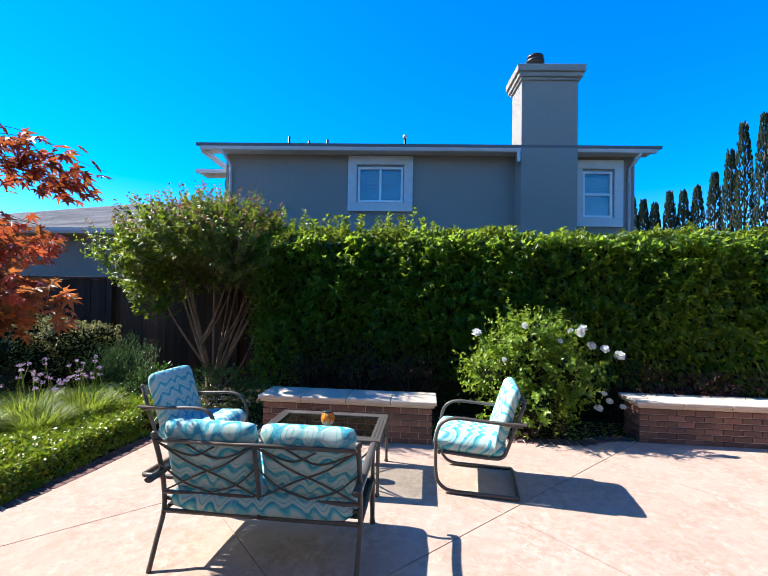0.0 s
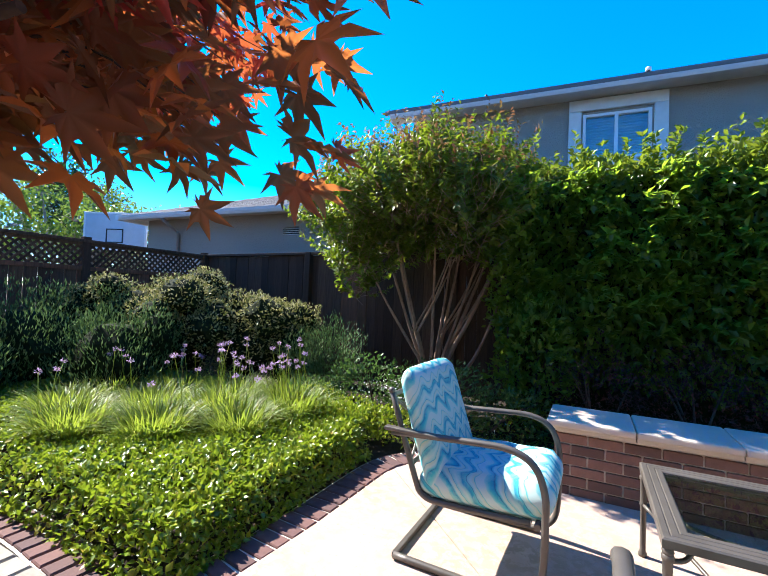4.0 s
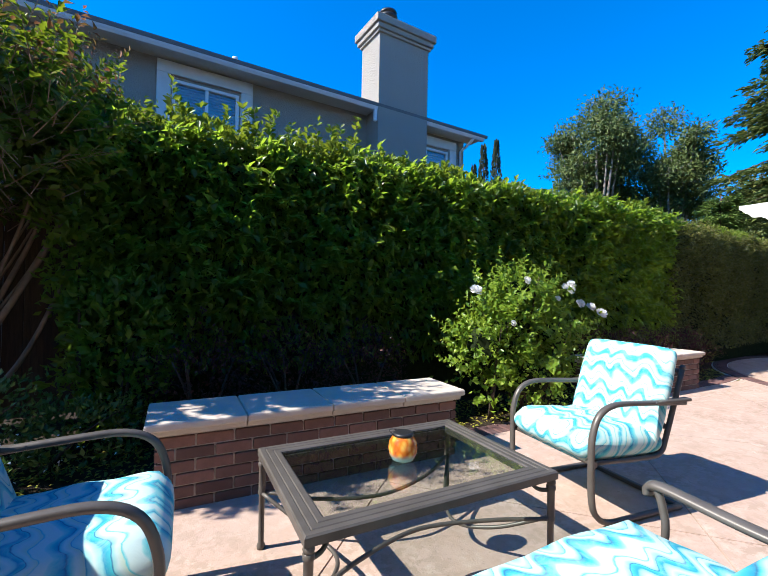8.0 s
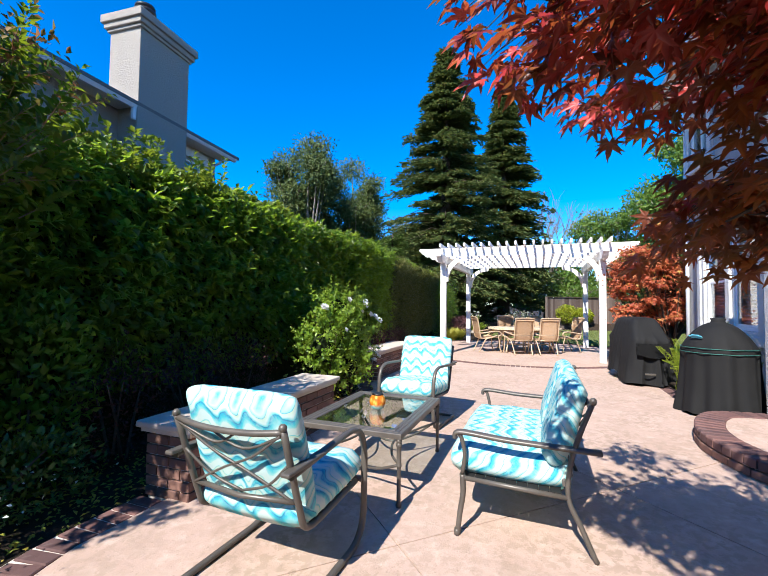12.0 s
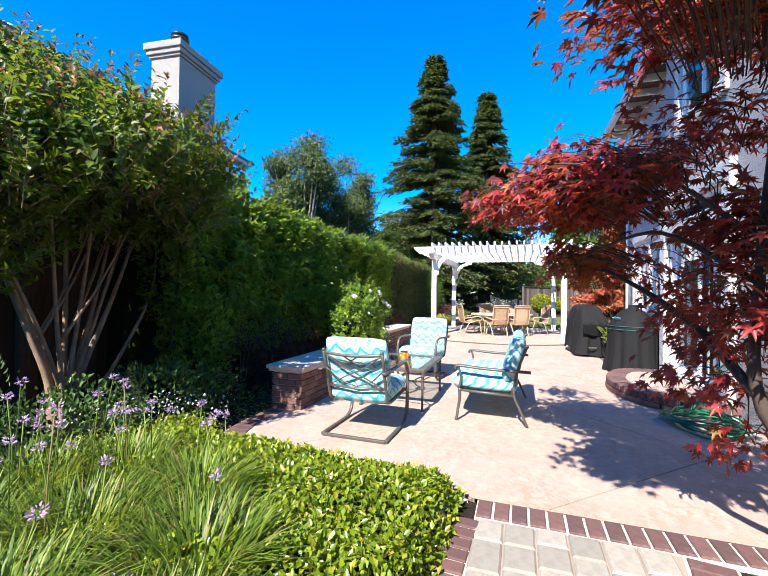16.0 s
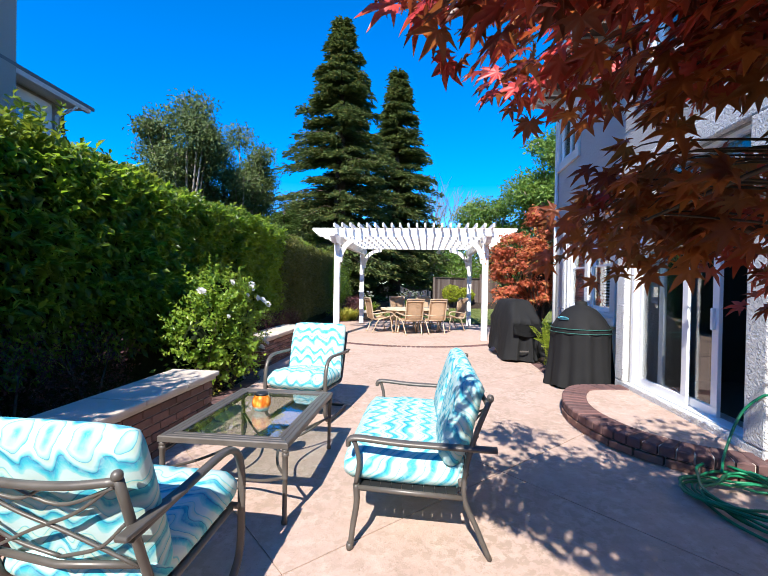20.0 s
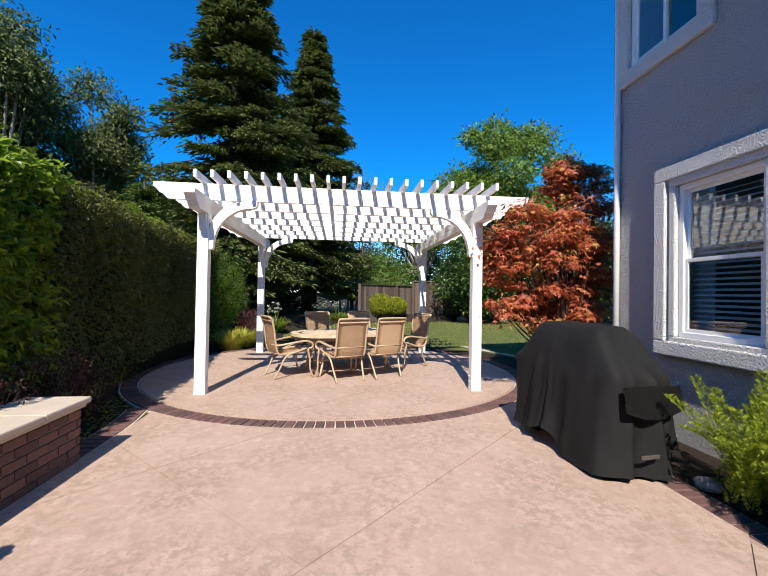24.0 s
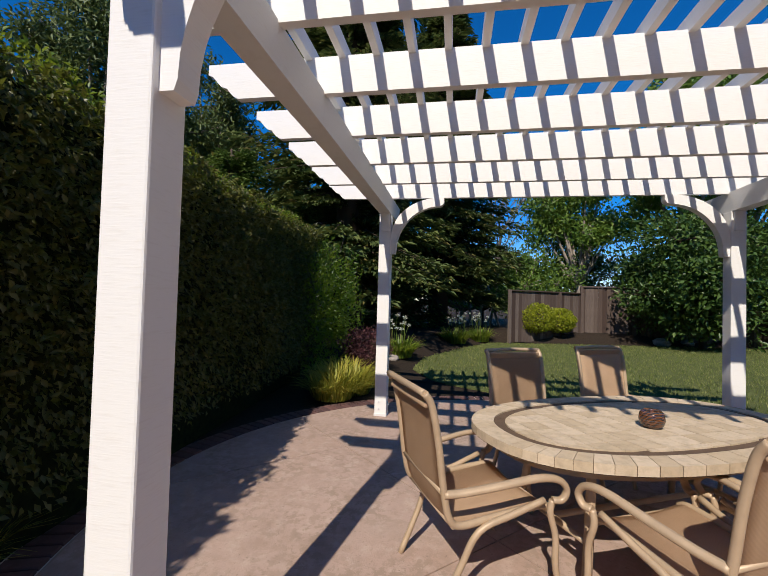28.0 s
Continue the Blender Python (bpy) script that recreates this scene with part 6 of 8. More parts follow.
stems.append(([(0.1, 0, 0.1), (0.5, 0.0, 0.6), (0.8, -0.1, 1.3), (0.95, 0, 2.0)], 0.025, 0.008))
cm = limb_tree("crape_myrtle", "multi-stemmed crape myrtle with bronze new tips beside the fence", (-2.95, 6.2, 0), stems, M["bark"])
def shoots(starts, ways, lengths, per, leaf):
    """Leafy shoots: leaves in pairs along each, standing off its sides."""
    n = len(starts)
    ways = unit(ways)
    t = np.tile((np.arange(per) + 0.5) / per, (n, 1)) + RNG.normal(0, 0.02, (n, per))
    p = starts[:, None] + ways[:, None] * (t * lengths[:, None])[..., None] + np.array([0, 0, 0.12]) * (t ** 2 * lengths[:, None])[..., None]
    off = unit(np.cross(ways[:, None], rand_dirs(n * per).reshape(n, per, 3)))
    way = off + ways[:, None] * 0.55 + rand_dirs(n * per).reshape(n, per, 3) * 0.25
    face = ways[:, None] * 0.8 - off * 0.2 + np.array([0, 0, 0.6]) + rand_dirs(n * per).reshape(n, per, 3) * 0.35
    L = leaf * (1.1 - 0.55 * t) * RNG.uniform(0.75, 1.25, (n, per))
    return p.reshape(-1, 3), way.reshape(-1, 3), face.reshape(-1, 3), L.reshape(-1), t.reshape(-1)


sp, sd = [], []
for c, r, n in (((-0.1, 0.1, 2.35), (1.0, 0.8, 0.68), 330), ((-0.8, -0.15, 1.95), (0.55, 0.55, 0.5), 110), ((0.6, 0.1, 2.15), (0.5, 0.55, 0.6), 110), ((-0.3, -0.1, 2.7), (0.65, 0.6, 0.3), 110), ((0.4, 0.1, 2.7), (0.55, 0.55, 0.28), 100),
                ((-0.85, -0.35, 1.45), (0.25, 0.3, 0.25), 14), ((0.0, -0.85, 2.4), (0.85, 0.4, 0.45), 120), ((-0.9, -0.7, 2.15), (0.4, 0.35, 0.4), 45), ((0.65, -0.75, 2.25), (0.5, 0.35, 0.45), 60)):
    p, d = shell_points(int(n * 1.9), c, r, 0.3, 0.15, 2.6)
    sp.append(p)
    sd.append(d * [0.8, 0.8, 0.3] + [0, 0, 0.6] + rand_dirs(len(p)) * 0.3)
sp, sd = np.concatenate(sp), np.concatenate(sd)
sl = RNG.uniform(0.22, 0.46, len(sp))
p, w, f, L, t = shoots(sp, sd, sl, 18, 0.086)
young = (t > 0.72) & (p[:, 2] > 2.45) & (np.repeat(RNG.uniform(0, 1, len(sp)), 18) < 0.6)
shared("crown", leaves("crown", p[~young], w[~young], f[~young], L[~young], LEAF["crape"], 0.58), cm, Matrix())
shared("new_growth", leaves("new_growth", p[young], w[young], f[young], L[young] * 1.1, LEAF["crape_tip"], 0.5), cm, Matrix())["label"] = "bronze and pink new growth"
bm = bmesh.new()
for a, d, q in zip(sp, unit(sd), sl):
    add_tube(bm, [tuple(a - d * 0.12), tuple(a + d * q * 0.9)], [0.004, 0.0015], 3, False)
part("twig_work", bm, M["bark"], cm)["kind"] = "stuff"


# ---- red maple over the patio ----
def maple_leaf(size, bend=0.25, lobes=7):
    """A palmate leaf: a fan of pointed lobes, drooping at the tips."""
    v, f = [(0, 0, 0)], []
    angs = np.linspace(-2.35, 2.35, lobes)
    lens = [0.42, 0.72, 0.93, 1.0, 0.93, 0.72, 0.42] if lobes == 7 else [0.6, 0.9, 1.0, 0.9, 0.6]
    for k, (a, L) in enumerate(zip(angs, lens)):
        half = 0.17 + 0.05 * (L > 0.8)
        for da, rr_ in ((-half * 1.75, 0.36), (-half, L * 0.55), (0, L), (half, L * 0.55), (half * 1.75, 0.36)):
            if da == half * 1.75 and k < lobes - 1:
                continue
            aa = a + da
            q = rr_ * size
            v.append((math.sin(aa) * q, math.cos(aa) * q, -bend * q * (rr_ ** 1.5) + (0.05 * size if abs(da) == half else 0)))
    n = len(v) - 1
    for k in range(1, n):
        f.append((0, k, k + 1))
    return np.array(v), np.array(f)


def scatter_mesh(name, tv, tf, pos, way, nrm, scale, material):
    n, nv = len(pos), len(tv)
    yv = unit(way)
    xv = unit(np.cross(yv, nrm))
    zv = np.cross(xv, yv)
    B = np.stack([xv, yv, zv], 2) * scale[:, None, None]
    V = np.einsum("nij,kj->nki", B, tv) + pos[:, None]
    F = (np.arange(n)[:, None, None] * nv + tf[None]).reshape(-1, 3)
    return np_mesh(name, V.reshape(-1, 3), F, material)


mm = Mat("maple_leaf_red", 0.4, 0, 0.35)
fac = mm.math("FRACT", mm.math("ADD", mm.island(), mm.each()))
mc = mm.ramp(fac, [(0.0, (0.05, 0.012, 0.012)), (0.3, (0.17, 0.02, 0.02)), (0.7, (0.4, 0.03, 0.036)), (0.9, (0.52, 0.06, 0.05)), (1.0, (0.3, 0.16, 0.04))])
mm.color(mc)
mm.glow_through(0.32, mm.mix(0.6, mc, (0.66, 0.2, 0.04)))
M["maple_leaf"] = mm.m
mm = Mat("maple_leaf_bronze", 0.4, 0, 0.35)
fac = mm.math("FRACT", mm.math("ADD", mm.island(), mm.each()))
mc = mm.ramp(fac, [(0.0, (0.06, 0.018, 0.014)), (0.35, (0.13, 0.04, 0.02)), (0.65, (0.14, 0.08, 0.025)), (0.88, (0.22, 0.035, 0.025)), (1.0, (0.3, 0.1, 0.03))])
mm.color(mc)
mm.glow_through(0.5, mm.mix(0.6, mc, (0.85, 0.26, 0.06)))
M["maple_bronze"] = mm.m
MB = np.array([-3.25, 0.62, 0.0])
WALKLINE = np.array([(-0.9, 1.5), (-1.6, 1.7), (-1.5, 1.74), (-1.35, 1.9), (-1.4, 2.3), (-1.7, 2.75), (-2.4, 2.65), (-3.6, 2.6), (-4.6, 2.35), (-5.3, 2.2), (-5.6, 2.55)])
tips = []
rg = np.random.default_rng(21)
# flat layers of sprays: how many, centre, radii
LAYERS = [(80, (-2.56, 2.03, 2.06), (0.54, 0.52, 0.21)), (32, (-3.25, 1.65, 2.76), (0.6, 0.5, 0.17)), (18, (-2.5, 1.3, 2.42), (0.55, 0.5, 0.2)),
          (36, (-3.85, 0.9, 2.5), (0.7, 0.75, 0.45)), (28, (-3.0, 1.1, 3.05), (0.75, 0.7, 0.17)), (18, (-2.75, 1.15, 1.85), (0.45, 0.35, 0.17)),
          (44, (-4.0, 1.7, 2.68), (0.55, 0.45, 0.17)), (40, (-3.0, 1.12, 1.5), (0.55, 0.35, 0.4)), (9, (-1.95, 2.2, 2.5), (0.15, 0.22, 0.14)), (34, (-4.3, 2.0, 2.5), (0.42, 0.32, 0.12))]
for n_, c0, r0 in LAYERS:
    k = 0
    while k < n_:
        d = rg.uniform(-1, 1, 3)
        if d @ d < 1:
            tips.append(np.array(c0) + d * np.array(r0))
            k += 1
n_dome = len(tips)
rg = np.random.default_rng(5)
for k in range(48):   # the low spray over the path
    w = rg.uniform(0, 1)
    tips.append(np.array([-2.12 + 0.5 * rg.uniform(0, 1), 1.5 + 0.6 * w, 1.59 + rg.uniform(-0.06, 0.2)]))
n_low = len(tips)
for k in range(18):   # low limb towards the step
    w = rg.uniform(0, 1)
    tips.append(np.array([-2.85 + 1.2 * w + rg.normal(0, 0.07), 1.3 - 0.15 * w + rg.normal(0, 0.1), 1.0 + 0.5 * w + rg.normal(0, 0.12)]))
tips += [np.array(q) for q in ((-2.75, 1.3, 0.85), (-2.7, 1.1, 0.6), (-2.6, 1.2, 0.5), (-2.85, 1.0, 0.75))]
mpos, mway, mnrm = [], [], []
twigs = []
for k_tip, c in enumerate(tips):
    hub = np.array([-3.1 + 0.35 * (c[0] + 3.1), 1.25 + 0.4 * (c[1] - 1.25), max(1.0, c[2] * 0.78 + 0.15)])
    out = c - hub
    out[2] *= 0.3
    out = out / max(np.linalg.norm(out), 1e-3)
    L = rg.uniform(0.35, 0.6) if not n_dome <= k_tip < n_low else rg.uniform(0.22, 0.36)
    a0 = c - out * L * 0.6
    b0 = c + out * L * 0.5 + [0, 0, -0.1]
    twigs.append((hub + (a0 - hub) * 0.4, a0, c, b0))
    n = int(rg.uniform(17, 29)) if not n_dome <= k_tip < n_low else 10
    t = rg.uniform(0, 1, n)
    side = np.cross(out, [0, 0, 1])
    side /= max(np.linalg.norm(side), 1e-3)
    sd = rg.choice([-1, 1], n) * rg.uniform(0.02, 0.22, n) * (1 - 0.5 * t)
    p = a0 + (b0 - a0) * t[:, None] + side * sd[:, None] + np.stack([np.zeros(n), np.zeros(n), rg.normal(-0.02, 0.04, n)], 1)
    mpos.append(p)
    mway.append(out * 0.7 + side * np.sign(sd)[:, None] * 0.7 + np.stack([np.zeros(n), np.zeros(n), rg.uniform(-0.9, -0.1, n)], 1) + rg.normal(0, 0.2, (n, 3)))
    mnrm.append(np.array([-0.55, 0.05, 0.85]) + rg.normal(0, 0.35, (n, 3)))
mpos, mway, mnrm = np.concatenate(mpos), np.concatenate(mway), np.concatenate(mnrm)
# keep the leaves out of the way of people on the path
dist = np.full(len(mpos), 9.0)
for a, b in zip(WALKLINE, WALKLINE[1:]):
    ab = b - a
    s = np.clip(((mpos[:, :2] - a) @ ab) / (ab @ ab), 0, 1)
    q = a + s[:, None] * ab
    dist = np.minimum(dist, np.sqrt(((mpos[:, :2] - q) ** 2).sum(1) + (np.maximum(0, mpos[:, 2] - 1.35)) ** 2))
keep = (dist > 0.23) & ~((mpos[:, 0] < -3.3) & (mpos[:, 1] > 1.75) & (mpos[:, 2] < 2.3)) & (mpos[:, 0] > -4.7)
mpos, mway, mnrm = mpos[keep], mway[keep], mnrm[keep]
mscale = rg.uniform(0.75, 1.2, len(mpos)) * np.where((mpos[:, 1] > 1.8) & (mpos[:, 2] < 1.95), 1.1, 1.0)
st = [([(0, 0, 0), (0.05, 0.25, 0.35), (0.12, 0.65, 0.8), (0.17, 0.64, 1.5), (0.25, 0.55, 2.4), (0.35, 0.6, 3.1)], 0.042, 0.008),
      ([(0.08, 0.4, 0.5), (-0.3, 0.45, 1.1), (-0.55, 0.5, 2.0), (-0.6, 0.9, 2.7)], 0.028, 0.007),
      ([(0.12, 0.65, 0.85), (0.6, 0.8, 1.2), (1.1, 1.1, 1.5), (1.45, 1.2, 1.55)], 0.028, 0.006),
      ([(0.17, 0.64, 1.4), (0.5, 0.95, 1.7), (0.85, 1.2, 1.66), (1.2, 1.4, 1.55)], 0.016, 0.004),
      ([(0.18, 0.62, 1.6), (0.25, 1.1, 2.0), (0.4, 1.8, 2.15)], 0.016, 0.004)]
maple = limb_tree("japanese_maple", "red-leaved Japanese maple spreading over the patio", tuple(MB), st, M["dark_bark"])
bm = bmesh.new()
for hub, a0, c, b0 in twigs:
    ok = all(np.min(np.linalg.norm(WALKLINE[:, :2] - q[:2], axis=1)) > 0.3 or q[2] > 1.7 for q in (a0, c, b0))
    if ok:
        add_tube(bm, smooth_line([tuple(hub - MB), tuple(a0 - MB), tuple(c - MB), tuple(b0 - MB)], 3), [0.0038, 0.0036, 0.0034, 0.003, 0.0027, 0.0022, 0.0019, 0.0016, 0.0013, 0.001], 5)
part("twig_work", bm, M["dark_bark"], maple)["kind"] = "stuff"
tv, tf = maple_leaf(0.062)
near = (mpos[:, 0] > -2.5) & (mpos[:, 1] > 1.75) & (mpos[:, 2] < 1.85)
idx = np.nonzero(near)[0][:290]
rest = np.ones(len(mpos), bool)
rest[idx] = False
shared("foliage", scatter_mesh("foliage", tv, tf, mpos[rest] - MB, mway[rest], mnrm[rest], mscale[rest], M["maple_leaf"]), maple, Matrix())["kind"] = "stuff"
lm = np_mesh("leaf", tv, tf, M["maple_bronze"])
for i in idx:
    yv = Vector(mway[i]).normalized()
    xv = yv.cross(Vector(mnrm[i])).normalized()
    zv = xv.cross(yv)
    R = Matrix((xv, yv, zv)).transposed().to_4x4()
    shared("leaf", lm, maple, Matrix.Translation(mpos[i] - MB) @ R @ Matrix.Scale(float(mscale[i]), 4))

# ---- groundcover, strap leaves, flowers ----
def bed_height(x, y):
    e = np.minimum.reduce([(-2.83 - x) / 0.12, (y - 2.74) / 0.1, np.full_like(x, 1.0)])
    return 0.05 + 0.19 * np.clip(e, 0, 1) ** 0.5 + 0.025 * np.sin(3.1 * x) * np.sin(4.3 * y) + 0.02 * np.sin(9 * x + 2 * y)


n = 56000
x = -2.80 - RNG.uniform(0, 1, n) ** 1.25 * 5.0
y = 2.70 + RNG.uniform(0, 1, n) * 2.35
lim = np.where(x > -3.0, 4.6, 5.0)
k = (y < lim) & ~((x > -2.95) & (y > 4.5))
x, y = x[k], y[k]
z = bed_height(x, y) - RNG.uniform(0, 0.07, len(x)) ** 1.0
p = np.stack([x, y, z], 1)
gc = thing("groundcover", "dense glossy bright green groundcover", "groundcover", Matrix.Translation((-4.5, 3.6, 0)), kind="stuff")
o = np.array([-4.5, 3.6, 0])
shared("leaves", leaves("leaves", p - o, rand_dirs(len(p)) + [0, 0, 0.55], rand_dirs(len(p)) * 0.6 + [0, 0, 1], RNG.uniform(0.03, 0.05, len(p)), LEAF["cover"], 0.62), gc, Matrix())


def blades(n, c, r, length, lean=0.5, width=0.012):
    """Arching strap leaves from a clump: strips of three quads."""
    a = RNG.uniform(0, 6.28, n)
    q = RNG.uniform(0, 1, n) ** 0.5 * r
    base = np.stack([c[0] + np.cos(a) * q, c[1] + np.sin(a) * q, np.full(n, c[2])], 1)
    b = a + RNG.normal(0, 0.5, n)
    d = np.stack([np.cos(b), np.sin(b), np.zeros(n)], 1)
    L = length * RNG.uniform(0.6, 1.15, n)
    ln = lean * RNG.uniform(0.3, 1.3, n)
    s = np.stack([-np.sin(b), np.cos(b), np.zeros(n)], 1) * width / 2
    V = []
    for t, w in ((0, 1), (0.4, 1.0), (0.75, 0.8), (1.0, 0.12)):
        pt = base + d * (L * ln * t ** 1.8)[:, None] + np.array([0, 0, 1]) * (L * (t - 0.42 * ln * t ** 2.4))[:, None]
        V += [pt - s * w, pt + s * w]
    V = np.stack(V, 1)
    i = np.arange(n)[:, None] * 8
    F = np.concatenate([i + [2 * k, 2 * k + 1, 2 * k + 3, 2 * k + 2] for k in range(3)])
    return V.reshape(-1, 3), F


def clump(name, label, c, r, n, length, mat, lean=0.55, width=0.012, group="", stalks=0, stalk_h=0.7, petal="lilac", stalk_mat="strap"):
    t = thing(name, label, "plant", Matrix.Translation((c[0], c[1], 0)), group)
    V, F = blades(n, (0, 0, c[2]), r, length, lean, width)
    shared("leaves", np_mesh("leaves", V, F, LEAF[mat]), t, Matrix())
    if stalks:
        bm = bmesh.new()
        fp, fw = [], []
        for k in range(stalks):
            a, q = RNG.uniform(0, 6.28), r * RNG.uniform(0, 1) ** 0.5
            x0, y0 = math.cos(a) * q, math.sin(a) * q
            hh = stalk_h * RNG.uniform(0.75, 1.2)
            lx, ly = RNG.normal(0, 0.07, 2)
            add_tube(bm, [(x0, y0, c[2]), (x0 + lx * 0.4, y0 + ly * 0.4, c[2] + hh * 0.6), (x0 + lx, y0 + ly, c[2] + hh)], [0.0035, 0.003, 0.0025], 5)
            m = 34 if petal == "lilac" else 22
            dirs = rand_dirs(m) * [1, 1, 0.7] + [0, 0, 0.4]
            fp.append(np.array([x0 + lx, y0 + ly, c[2] + hh]) + dirs * RNG.uniform(0.006, 0.022, (m, 1)))
            fw.append(dirs)
        fp, fw = np.concatenate(fp), np.concatenate(fw)
        part("stalk_work", bm, LEAF[stalk_mat], t, "slender flower stalks")["kind"] = "stuff"
        shared("blossom", leaves("blossom", fp, fw, rand_dirs(len(fp)), 0.016 if petal == "lilac" else 0.04, LEAF[petal], 0.5), t, Matrix())["kind"] = "stuff"
    return t


for c, r, n, s in (((-5.2, 3.5, 0.1), 0.2, 520, 1), ((-4.7, 3.3, 0.1), 0.2, 520, 2), ((-4.7, 3.95, 0.1), 0.22, 560, 1), ((-4.15, 3.6, 0.1), 0.2, 520, 2), ((-4.2, 4.2, 0.1), 0.22, 560, 6), ((-3.72, 4.0, 0.1), 0.18, 420, 3), ((-3.65, 4.58, 0.1), 0.2, 480, 11), ((-5.5, 4.05, 0.08), 0.22, 520, 4), ((-5.1, 4.5, 0.08), 0.22, 500, 9), ((-4.45, 4.65, 0.1), 0.22, 560, 11), ((-3.95, 4.9, 0.1), 0.2, 460, 8)):
    clump("society_garlic", "clump of grassy strap leaves with lilac flower heads", c, r, int(n * 1.3), 0.36, "strap", 0.78, 0.009, "lilac flowering clumps", s, 0.58)

shrub("rosemary", "upright grey-green rosemary bush beside the fence", "shrub", [((-4.05, 5.75, 0.5), (0.42, 0.4, 0.55)), ((-4.35, 5.55, 0.42), (0.3, 0.3, 0.45))], 5200, 0.045, LEAF["rosemary"], 0.2, 0.3, 0.15, "", 1.4)
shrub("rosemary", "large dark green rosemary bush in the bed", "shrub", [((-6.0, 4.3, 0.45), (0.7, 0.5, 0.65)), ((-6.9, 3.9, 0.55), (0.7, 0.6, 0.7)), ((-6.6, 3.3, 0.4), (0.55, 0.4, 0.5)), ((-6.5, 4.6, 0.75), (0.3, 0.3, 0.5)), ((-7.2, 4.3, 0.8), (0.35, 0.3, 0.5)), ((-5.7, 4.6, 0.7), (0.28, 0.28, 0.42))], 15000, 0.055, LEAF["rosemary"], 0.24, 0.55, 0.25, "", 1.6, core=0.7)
rr = random.Random(15)
mounds = []
for c, r, k_ in (((-6.2, 5.3, 0.75), (0.85, 0.7, 0.85), 11), ((-5.4, 5.75, 0.62), (0.7, 0.55, 0.7), 9), ((-4.95, 5.95, 0.5), (0.45, 0.4, 0.6), 5), ((-6.9, 4.8, 0.7), (0.5, 0.6, 0.8), 7)):
    mounds.append((c, (r[0] * 0.85, r[1] * 0.85, r[2] * 0.85)))
    for k in range(k_):   # round tufts over the mass
        a, h = rr.uniform(0, 6.28), rr.uniform(0.05, 0.95)
        w = math.sqrt(1 - h * h)
        q = rr.uniform(0.2, 0.34)
        mounds.append(((c[0] + math.cos(a) * w * r[0] * 0.8, c[1] + math.sin(a) * w * r[1] * 0.8, c[2] + h * r[2] * 0.8), (q, q, q * 0.85)))
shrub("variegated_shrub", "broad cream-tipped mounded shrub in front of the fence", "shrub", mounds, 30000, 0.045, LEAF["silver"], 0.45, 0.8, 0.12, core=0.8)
shrub("gardenia", "low glossy dark shrub with pale blooms under the crape myrtle", "shrub", [((-3.4, 5.5, 0.24), (0.55, 0.4, 0.36)), ((-2.6, 5.55, 0.28), (0.6, 0.4, 0.4)), ((-3.9, 5.15, 0.16), (0.4, 0.35, 0.24)), ((-1.9, 5.5, 0.2), (0.4, 0.3, 0.3))], 5200, 0.05, LEAF["gloss"])
shrub("groundcover_mound", "low bright green leafy mound in front of the crape myrtle", "groundcover", [((-3.25, 4.85, 0.12), (0.5, 0.35, 0.2)), ((-2.85, 5.05, 0.1), (0.4, 0.25, 0.18)), ((-3.7, 5.0, 0.14), (0.4, 0.35, 0.22))], 5200, 0.035, LEAF["cover"], 0.6)
jas = thing("white_blossom", "small white starry blossoms over the low glossy shrub", "flowers", Matrix.Translation((-2.9, 5.4, 0)), kind="stuff")
n = 420
bx, by = RNG.normal(0, 0.5, n), RNG.normal(-0.05, 0.2, n)
shared("petals", leaves("petals", np.stack([bx, by, 0.36 + RNG.uniform(-0.12, 0.12, n) - 0.2 * np.abs(bx)], 1), rand_dirs(n), rand_dirs(n) * 0.5 + [0, -0.4, 1], 0.024, LEAF["petal"], 0.6), jas, Matrix())
for x0, n_, zt in ((-1.2, 3, 0.42), (3.3, 4, 0.36)):
    for k in range(n_):
        shrub("barberry", "dark red-leaved barberry below the hedge", "shrub", [((x0 + k * 0.72, 5.68, zt), (0.48, 0.34, zt + 0.08))], 2300, 0.03, LEAF["barberry"], 0.5, 0.5, 0.2, "barberries below the hedge")
shrub("barberry", "dark red-leaved barberry below the hedge", "shrub", [((6.1, 5.75, 0.3), (0.45, 0.3, 0.34))], 1500, 0.03, LEAF["barberry"], 0.5, 0.5, 0.2, "barberries below the hedge")

rose = shrub("rose_bush", "leafy rose bush with white blooms between the brick benches", "rose", [((1.7, 5.3, 0.8), (0.6, 0.42, 0.62)), ((1.3, 5.25, 0.7), (0.42, 0.36, 0.5)), ((2.15, 5.2, 0.75), (0.4, 0.36, 0.45)), ((1.75, 5.25, 1.25), (0.36, 0.3, 0.3)), ((1.75, 5.05, 0.4), (0.55, 0.25, 0.34))], 2400, 0.06, LEAF["rose"], 0.6, 0.35, 0.3, "", 0.1, 14, 0.4)


